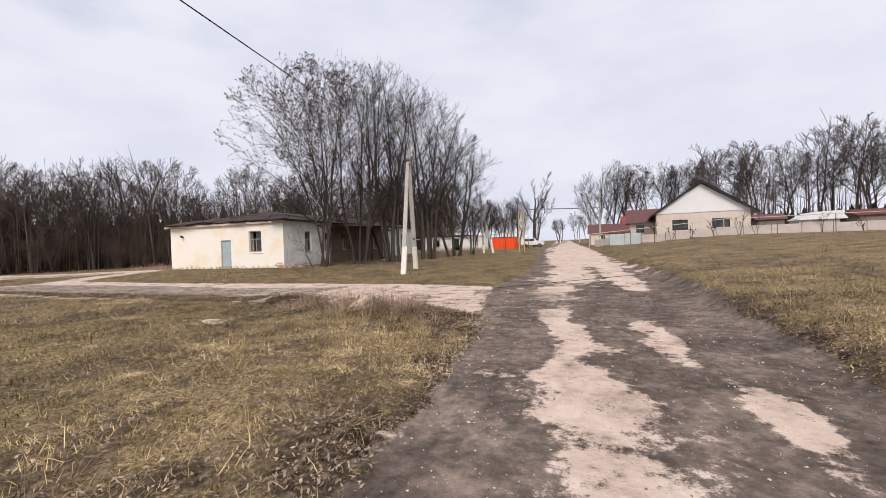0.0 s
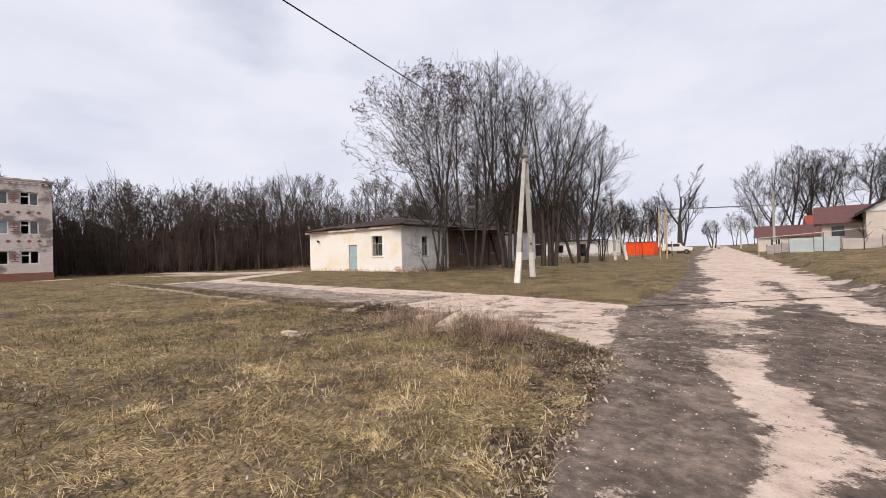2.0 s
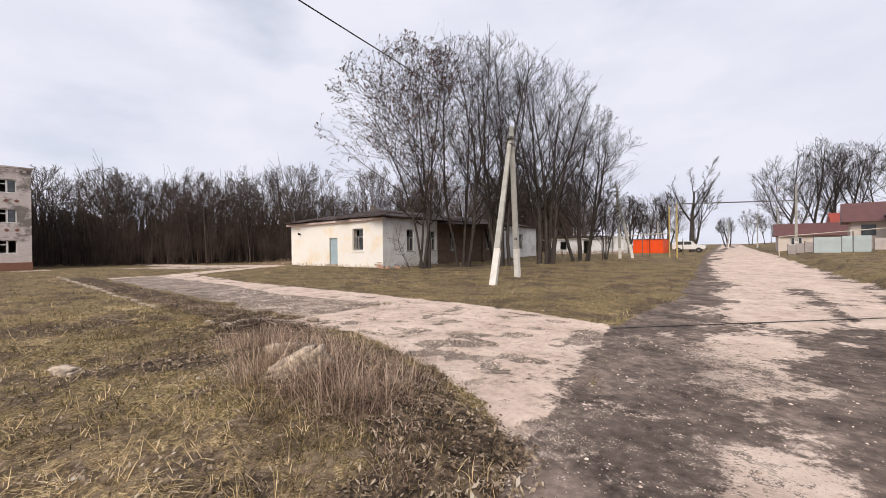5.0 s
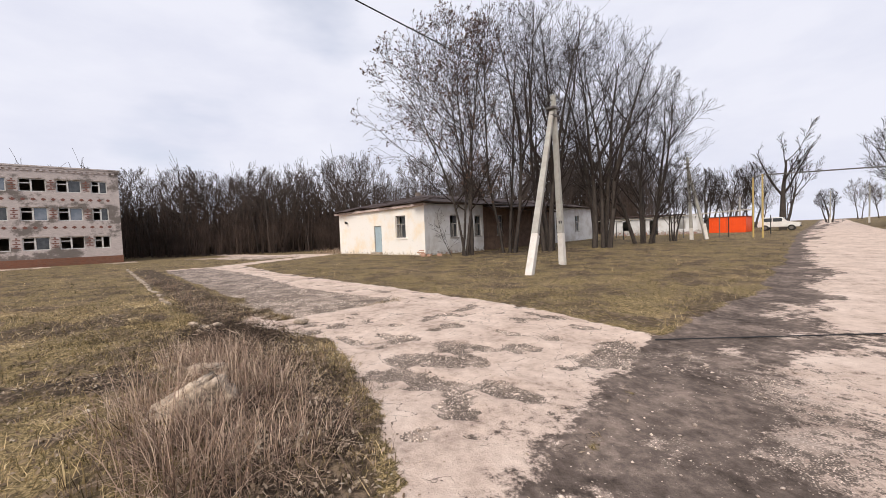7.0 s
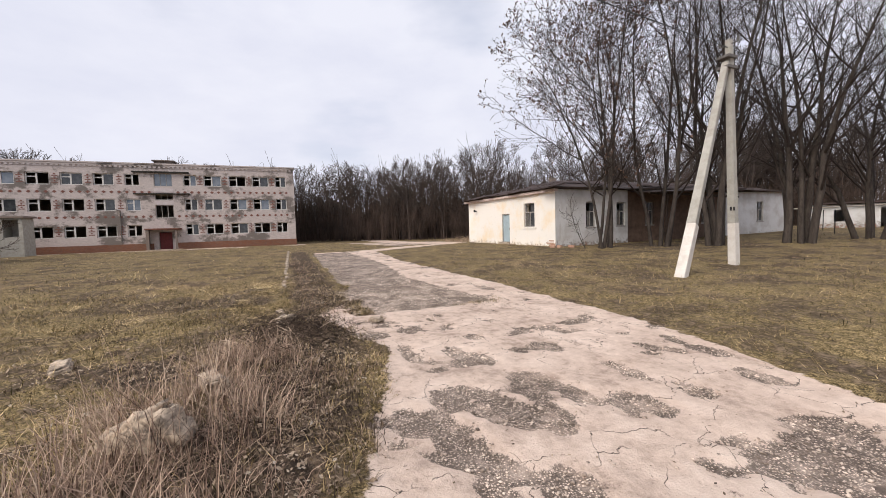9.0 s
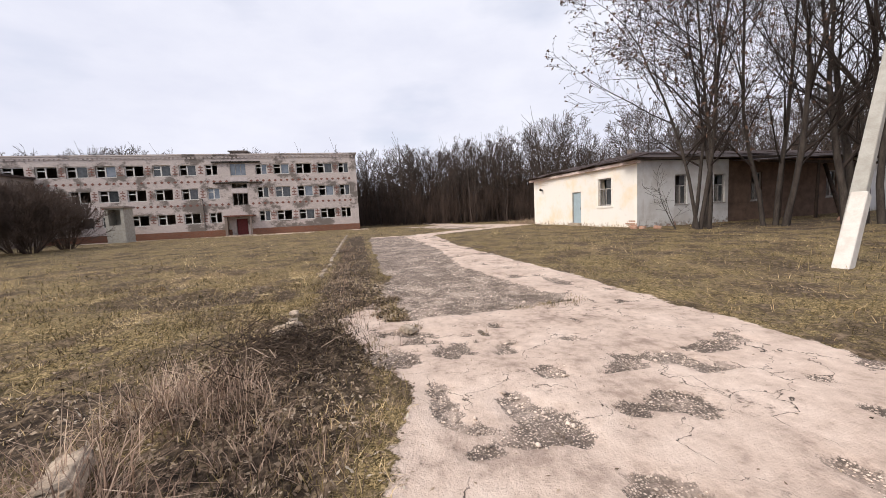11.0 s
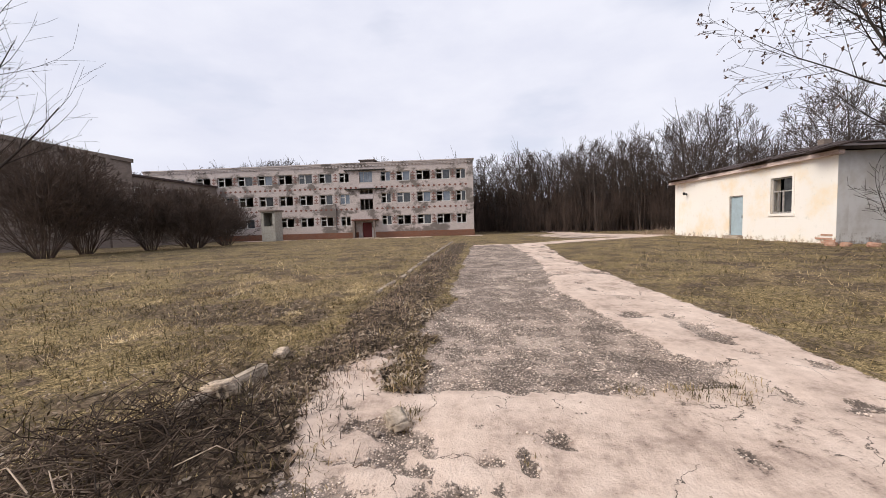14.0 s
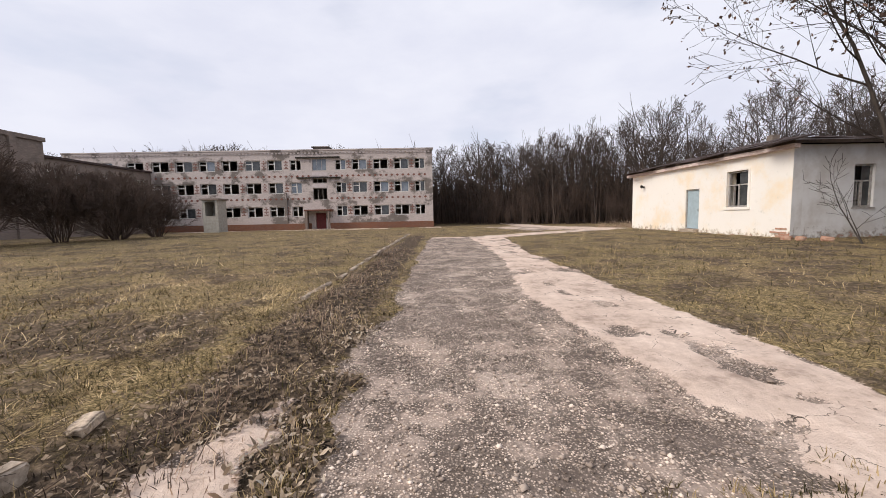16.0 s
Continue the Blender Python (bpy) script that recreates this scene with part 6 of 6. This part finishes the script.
def off_line(x, y):
    """Distance from the trodden line through road and drive."""
    best = np.full(x.shape, 1e9)
    for p, q in zip(WALKED[:-1], WALKED[1:]):
        d = q - p
        t = np.clip(((x - p[0]) * d[0] + (y - p[1]) * d[1]) / (d @ d), 0, 1)
        best = np.minimum(best, np.hypot(x - p[0] - t * d[0], y - p[1] - t * d[1]))
    return best


rg = np.random.default_rng(2024)


def scatter(n, x0, x1, y0, y1, density):
    """Points kept by a density from 0 to 1."""
    x, y = rg.uniform(x0, x1, n), rg.uniform(y0, y1, n)
    k_ = rg.random(n) < density(x, y, zones(x, y))
    return x[k_], y[k_]


def blades(name, x, y, length, width, lean, material, label, category, curl=0.5, direction=None):
    """Bent blades, each of two tapering pieces."""
    n = len(x)
    z = ground_many(x, y) - 0.01
    a_ = rg.uniform(0, 2 * np.pi, n) if direction is None else direction
    ux, uy = np.cos(a_), np.sin(a_)
    b_ = a_ + np.pi / 2 + rg.normal(0, 0.5, n)
    wx, wy = np.cos(b_) * width / 2, np.sin(b_) * width / 2
    l1, l2 = lean, np.minimum(lean + curl * rg.random(n), 1.62)
    h1, h2 = length * 0.5, length * 0.5
    p0 = np.stack([x, y, z], 1)
    p1 = p0 + np.stack([ux * np.sin(l1) * h1, uy * np.sin(l1) * h1, np.cos(l1) * h1], 1)
    p2 = p1 + np.stack([ux * np.sin(l2) * h2, uy * np.sin(l2) * h2, np.cos(l2) * h2], 1)
    w = np.stack([wx, wy, np.zeros(n)], 1)
    v = np.stack([p0 - w, p0 + w, p1 + w * 0.8, p1 - w * 0.8, p2 + w * 0.15, p2 - w * 0.15], 1).reshape(-1, 3)
    o = np.arange(n)[:, None] * 6
    f = np.concatenate([o + [0, 1, 2, 3], o + [3, 2, 4, 5]], 0)
    return tagged(quads_object(name, v, f, material, None, False), label, category, "", "stuff")


def lawn(x, y, zn):
    d = off_line(x, y)
    clump = 0.05 + 0.95 * ss(0.43, 0.62, fbm(x, y, 4.0, 141, 3)) * (0.35 + 0.65 * ss(0.38, 0.55, fbm(x, y, 1.1, 147, 3)))
    return (zn["paved"] < 0.5) * clump * np.clip(1.15 * np.exp(-np.maximum(d - 1.0, 0) / 4.2), 0.0, 1) * (zn["litter"] < 0.9 * rg.random(len(x)) + 0.4)


def dryness(x, y):
    return zones(x, y)["dry"] + 1.1 * (fbm(x, y, 0.9, 91) - 0.5) + 0.5 * (fbm(x, y, 3.0, 95) - 0.5)


def outside_buildings(x, y):
    return ~((x > -34.2) & (x < -20.8) & (y > 25.0)) & (x > -58)


# fine thatch close to the trodden line, then wider blades further off
def thatch(name, x, y, length, width, lean, material, label):
    n = len(x)
    p0 = np.stack([x, y, ground_many(x, y) - 0.006], 1)
    a_ = rg.uniform(0, 2 * np.pi, n)
    p1 = p0 + np.stack([np.cos(a_) * np.sin(lean), np.sin(a_) * np.sin(lean), np.cos(lean)], 1) * length[:, None]
    b_ = a_ + np.pi / 2 + rg.normal(0, 0.5, n)
    w = np.stack([np.cos(b_), np.sin(b_), np.zeros(n)], 1) * (width / 2)[:, None]
    v = np.stack([p0 - w, p0 + w, p1 + w * 0.3, p1 - w * 0.3], 1).reshape(-1, 3)
    return tagged(quads_object(name, v, np.arange(4 * n).reshape(-1, 4), material, None, False), label, "grass", "", "stuff")


tx, ty = scatter(430000, -13, 6.5, -0.5, 10.6, lambda x, y, zn: (zn["paved"] < 0.5) * (1 - 0.75 * zn["litter"]) * (0.04 + 0.96 * ss(0.45, 0.60, fbm(x, y, 5.0, 161, 3))) * np.exp(-np.maximum(off_line(x, y) - 2.0, 0) / 4.0))
td = dryness(tx, ty) + 0.35 * zones(tx, ty)["litter"] + rg.normal(0, 0.22, len(tx)) > 0.48
tsc = 1 + 0.16 * np.clip(off_line(tx, ty) - 1.5, 0, 9)
tl = rg.gamma(3.0, 0.016, len(tx)) + 0.015
thatch("straw_thatch", tx[td], ty[td], tl[td] * 1.15, 0.0042 * tsc[td], rg.uniform(0.5, 1.55, td.sum()), M_STRAW, "fine matted straw of the verge")
thatch("green_thatch", tx[~td], ty[~td], tl[~td], 0.0044 * tsc[~td], rg.uniform(0.2, 1.4, (~td).sum()), M_GRASS, "fine short green grass of the verge")

gxs, gys = scatter(380000, -24, 10, -2, 24, lambda x, y, zn: lawn(x, y, zn) * outside_buildings(x, y))
dd = off_line(gxs, gys)
dr = dryness(gxs, gys)
is_dry = dr + 0.35 * zones(gxs, gys)["litter"] + rg.normal(0, 0.16, len(gxs)) > 0.50
sc = 1 + np.clip(dd - 3, 0, 14) * 0.14
ln = rg.gamma(4.0, 0.026, len(gxs)) * (1 + 0.35 * np.clip(sc - 1, 0, 1))
blades("green_grass", gxs[~is_dry], gys[~is_dry], ln[~is_dry] * 0.85, 0.0064 * sc[~is_dry], rg.uniform(0.2, 1.45, (~is_dry).sum()), M_GRASS, "short tired green meadow grass", "grass", 0.7)
flow = 6.3 * fbm(gxs, gys, 0.8, 55, 2) + rg.normal(0, 0.7, len(gxs))
blades("dry_grass", gxs[is_dry], gys[is_dry], ln[is_dry] * 1.2, 0.0048 * sc[is_dry], rg.uniform(0.7, 1.58, is_dry.sum()), M_STRAW, "matted dry straw-coloured grass", "grass", 0.5, flow[is_dry])
fx, fy = scatter(190000, -56, 24, -16, 48, lambda x, y, zn: (zn["paved"] < 0.4) * outside_buildings(x, y) * np.clip(1.25 * np.exp(-np.maximum(off_line(x, y) - 4, 0) / 13.0), 0.03, 1))
fd = off_line(fx, fy)
fs = 1 + np.clip(fd, 0, 40) * 0.10
fdry = dryness(fx, fy) + rg.normal(0, 0.2, len(fx)) > 0.55
blades("meadow_grass", fx[~fdry], fy[~fdry], rg.uniform(0.05, 0.10, (~fdry).sum()) * (0.8 + 0.12 * fs[~fdry]), 0.006 * fs[~fdry], rg.uniform(0.1, 1.2, (~fdry).sum()), M_GRASS, "short green meadow grass farther off", "grass", 0.6)
blades("meadow_straw", fx[fdry], fy[fdry], rg.uniform(0.06, 0.12, fdry.sum()) * (0.8 + 0.12 * fs[fdry]), 0.006 * fs[fdry], rg.uniform(0.6, 1.45, fdry.sum()), M_STRAW, "dry straw in the meadow", "grass", 0.5)


# tufts of taller dead weeds
def tussocks(name, spots, label, category="weeds", material=None):
    X, Y, Ln, Le, Di, Wd = [], [], [], [], [], []
    for x, y, r, n, h, spread in spots:
        q = rg.random(n) ** 0.5 * r
        a_ = rg.uniform(0, 2 * np.pi, n)
        X.append(x + q * np.cos(a_)), Y.append(y + q * np.sin(a_) * 0.75)
        Ln.append(h * rg.uniform(0.2, 1.0, n) ** 1.3), Le.append(np.clip(np.abs(rg.normal(0.2, spread * 1.5, n)), 0, 1.55))
        Di.append(a_ + rg.normal(0, 1.2, n)), Wd.append(np.full(n, 0.0055))
    X, Y, Ln, Le, Di, Wd = map(np.concatenate, (X, Y, Ln, Le, Di, Wd))
    return blades(name, X, Y, Ln, Wd, Le, material or M_WEED, label, category, 1.0, Di)


rw = random.Random(8)
main_tuft = [(-3.6 + rw.uniform(-0.9, 0.9), 8.25 + rw.uniform(-0.6, 0.6), 0.36, 170, rw.uniform(0.35, 0.80), 0.6) for i in range(19)]
tussocks("weed_tussock", main_tuft, "tall dead tan weed tussock beside the drive")
tussocks("weed_tussock", [(-5.2 + rw.uniform(-0.9, 0.6), 8.75 + rw.uniform(-0.5, 0.5), 0.30, 110, rw.uniform(0.25, 0.5), 0.6) for i in range(16)], "dead tan weeds on the drive's verge")
tussocks("weed_tussock", [(-2.5 + rw.uniform(-0.8, 0.8), 6.3 + rw.uniform(-1.0, 1.2), 0.22, 55, rw.uniform(0.22, 0.42), 0.4) for i in range(9)], "dry straw weeds in the verge grass", material=M_STRAW)
tussocks("weed_tussock", [(-7.0 - q * 0.8 + rw.uniform(-0.3, 0.3), 9.4 + rw.uniform(-0.25, 0.3), 0.34, 90, rw.uniform(0.10, 0.26), 0.8) for q in range(22)], "low dead weeds along the kerb")
tussocks("weed_tussock", [(3.6 + rw.uniform(-0.2, 2.8), 6.0 + rw.uniform(-3, 9), 0.3, 60, rw.uniform(0.15, 0.32), 0.5) for q in range(34)], "dry tufts on the bank beside the road", material=M_STRAW)
tussocks("edge_reeds", [(-34.5 + rw.uniform(-4.0, 0.4), 25.6 + rw.uniform(-1, 2.5), 0.5, 60, rw.uniform(0.6, 1.1), 0.3) for q in range(26)], "tall dry reeds beside the white house")
tussocks("grass_tuft", [(-7.62, 10.27, 0.16, 340, 0.13, 0.8), (-7.95, 10.25, 0.18, 340, 0.12, 0.8), (-8.4, 10.25, 0.18, 260, 0.10, 0.8), (-8.8, 10.2, 0.2, 180, 0.08, 0.8), (-7.05, 10.4, 0.13, 150, 0.13, 0.6), (-7.45, 12.4, 0.2, 260, 0.10, 0.7), (-7.4, 12.7, 0.20, 240, 0.10, 0.7), (-7.5, 12.05, 0.18, 160, 0.08, 0.7), (-7.6, 12.95, 0.2, 160, 0.08, 0.7), (-6.6, 11.15, 0.10, 40, 0.08, 0.6)], "small green tuft growing through the asphalt", "grass", M_GRASS)

verge_spots = []
for q in range(120):
    x_ = rw.uniform(-9.5, -1.0)
    y_ = float(np.interp(x_, (-9.5, -6, -4, -2.5, -1.2), (9.8, 9.75, 9.45, 8.8, 7.6))) + rw.uniform(-0.75, 0.25)
    verge_spots.append((x_, y_, 0.22, 45, rw.uniform(0.06, 0.2), 0.9))
tussocks("verge_weeds", verge_spots[:70], "low brown weeds and litter on the verge", material=M_HEAP)
tussocks("verge_weeds", verge_spots[70:], "low green-brown weeds on the verge", material=M_GRASS)

corner_spots = []
for q in range(90):
    x_ = rw.uniform(-5.2, -1.4)
    y_ = float(np.interp(x_, (-5.2, -3.4, -2.5, -1.4), (9.8, 9.4, 8.8, 7.9))) + rw.uniform(-0.9, 0.15)
    corner_spots.append((x_, y_, 0.20, 70, rw.uniform(0.07, 0.22), 1.0))
tussocks("verge_weeds", corner_spots[:50], "rotting brown stems at the drive's corner", material=M_HEAP)
tussocks("verge_weeds", corner_spots[50:], "dead tan stems at the drive's corner", material=M_WEED)

# bleached mats of flattened straw, and the tall dead growth along the kerb
mx, my, ml, md = [], [], [], []
for q in range(64):
    if q < 34:
        cx_, cy_, r_ = rw.uniform(-5.0, -0.9), rw.uniform(3.0, 7.4), rw.uniform(0.12, 0.34)
    elif q < 50:
        cx_ = rw.uniform(-13, -6.2)
        cy_, r_ = 8.6 + rw.uniform(-0.5, 0.2), rw.uniform(0.12, 0.30)
    else:
        cx_, cy_, r_ = rw.uniform(-14, -6), rw.uniform(4.5, 8.6), rw.uniform(0.2, 0.5)
    n_ = int(1500 * r_)
    s_ = rg.random(n_) ** 0.6 * r_
    an_ = rg.uniform(0, 2 * np.pi, n_)
    mx.append(cx_ + 1.5 * s_ * np.cos(an_)), my.append(cy_ + s_ * np.sin(an_) * 0.7)
    ml.append(rg.uniform(0.06, 0.20, n_)), md.append(rw.uniform(0, 6.28) + rg.normal(0, 0.7, n_))
mx, my, ml, md = map(np.concatenate, (mx, my, ml, md))
keep = zones(mx, my)["paved"] < 0.4
mx, my, ml, md = mx[keep], my[keep], ml[keep], md[keep]
blades("straw_mat", mx, my, ml, np.full(len(mx), 0.0045), rg.uniform(1.15, 1.56, len(mx)), M_STRAW, "bleached mats of flattened dry straw", "grass", 0.3, md)
kerb_spots = [(-6.6 - 0.13 * q + rw.uniform(-0.15, 0.15), 9.4 + 0.03 * q * 0.13 + rw.uniform(-0.35, 0.45), 0.26, 70, rw.uniform(0.08, 0.24), 0.9) for q in range(110)]
tussocks("kerb_weeds", kerb_spots[::2], "dark rotting weeds along the sunken kerb", material=M_HEAP)
tussocks("kerb_weeds", kerb_spots[1::4], "dry tan weeds along the sunken kerb", material=M_WEED)

# tangled heap of cut stems at the verge
heap = Wood()
for q in range(900):
    c_ = np.array([-6.35 + rg.normal(0, 0.42), 8.95 + rg.normal(0, 0.34), 0])
    z_ = ground_z(c_[0], c_[1]) + abs(rg.normal(0.02, 0.07))
    a_, t_ = rg.uniform(0, 2 * np.pi), rg.normal(0.1, 0.35)
    l_ = rg.uniform(0.10, 0.32)
    d = np.array([math.cos(a_) * math.cos(t_), math.sin(a_) * math.cos(t_), abs(math.sin(t_))])
    p = c_ + (0, 0, z_)
    bend_ = rg.normal(0, 0.045, 3)
    heap.limb([p, p + d * l_ * 0.5 + bend_, p + d * l_], [0.0042, 0.0034, 0.0015], 3)
tagged(quads_object("brush_heap", *heap.arrays(), M_HEAP), "tangled heap of dead brown stems on the verge", "brush", "", "stuff")


def flakes(name, x, y, size, material, label, category, lift=0.012, tilt=0.5):
    n = len(x)
    c_ = np.stack([x, y, ground_many(x, y) + lift * rg.uniform(0.4, 1.8, n)], 1)
    a_ = rg.uniform(0, 2 * np.pi, n)
    u_ = np.stack([np.cos(a_), np.sin(a_), rg.normal(0, tilt, n)], 1) * (size * rg.uniform(0.6, 1.4, n))[:, None]
    w_ = np.stack([-np.sin(a_), np.cos(a_), rg.normal(0, tilt, n)], 1) * (size * rg.uniform(0.3, 0.7, n))[:, None]
    v = np.stack([c_ - u_, c_ + w_, c_ + u_, c_ - w_], 1).reshape(-1, 3)
    return tagged(quads_object(name, v, np.arange(4 * n).reshape(-1, 4), material, None, False), label, category, "", "stuff")


lx, ly = scatter(260000, -16, 5.5, -1, 11.5, lambda x, y, zn: np.clip(zn["litter"] * 0.8 + 0.16, 0, 1) * (zn["paved"] < 0.75) * np.exp(-np.maximum(off_line(x, y) - 1.5, 0) / 3.5))
flakes("fallen_leaves", lx, ly, 0.017, M_LEAF, "fallen brown and pale leaves on the verge", "leaves")
lx, ly = scatter(30000, -14, 3.4, 0, 14.5, lambda x, y, zn: 0.10 * (zn["paved"] > 0.5) * np.exp(-np.maximum(off_line(x, y) - 1.0, 0) / 2.5))
flakes("stray_leaves", lx, ly, 0.013, M_LEAF, "stray leaf bits on road and drive", "leaves", 0.006, 0.2)


ex_, ey_ = scatter(70000, -15, -0.8, 4, 11.2, lambda x, y, zn: np.clip(zn["litter"] - 0.35, 0, 1) * (zn["paved"] > 0.03) * (zn["paved"] < 0.97) * (off_line(x, y) < 5))
flakes("edge_leaves", ex_, ey_, 0.024, M_LEAF, "curled pale leaves along the pavement's edge", "leaves", 0.02, 0.6)


def stones(name, x, y, size, material, label):
    n = len(x)
    unit = np.array([(1, 0, 0), (0, 1, 0), (-1, 0, 0), (0, -1, 0), (0, 0, 1), (0, 0, -1)], float)
    tri = np.array([(0, 1, 4), (1, 2, 4), (2, 3, 4), (3, 0, 4), (1, 0, 5), (2, 1, 5), (3, 2, 5), (0, 3, 5)])
    c_ = np.stack([x, y, ground_many(x, y) + size * 0.25], 1)
    a_ = rg.uniform(0, 2 * np.pi, n)
    v = unit[None] * rg.uniform(0.55, 1.2, (n, 6, 1)) * size[:, None, None] * [1.0, 0.85, 0.55]
    vx = v[:, :, 0] * np.cos(a_)[:, None] - v[:, :, 1] * np.sin(a_)[:, None]
    vy = v[:, :, 0] * np.sin(a_)[:, None] + v[:, :, 1] * np.cos(a_)[:, None]
    v = np.stack([vx, vy, v[:, :, 2]], -1) + c_[:, None]
    f = (np.arange(n)[:, None, None] * 6 + tri[None]).reshape(-1, 3)
    return tagged(quads_object(name, v.reshape(-1, 3), f, material, None, False), label, "gravel", "", "stuff")


sx_, sy_ = scatter(120000, -16, -0.5, 8, 14.6, lambda x, y, zn: 0.95 * np.clip((zn["gravel"] - 0.4) * 4, 0, 1) * (zn["paved"] > 0.5) * np.exp(-np.maximum(off_line(x, y) - 2.2, 0) / 2.6))
stones("gravel", sx_, sy_, rg.gamma(1.7, 0.0036, len(sx_)) + 0.0034, M_STONE, "loose grey gravel on the drive")
sx_, sy_ = scatter(60000, -1.5, 4.2, -1, 13, lambda x, y, zn: 0.10 * (zn["paved"] > 0.4) * (1.25 - zn["pale"]))
stones("road_stones", sx_, sy_, rg.gamma(2.0, 0.0028, len(sx_)) + 0.0025, M_STONE, "scattered small stones on the dirt road")

# thin dark hose lying across the road
hose = cable("hose", (-1.93, 13.03, ground_z(-1.93, 13.03) + 0.02), (2.9, 17.8, ground_z(2.9, 17.8) + 0.03), 0.0, 0.009, "thin dark hose lying across the dirt road")
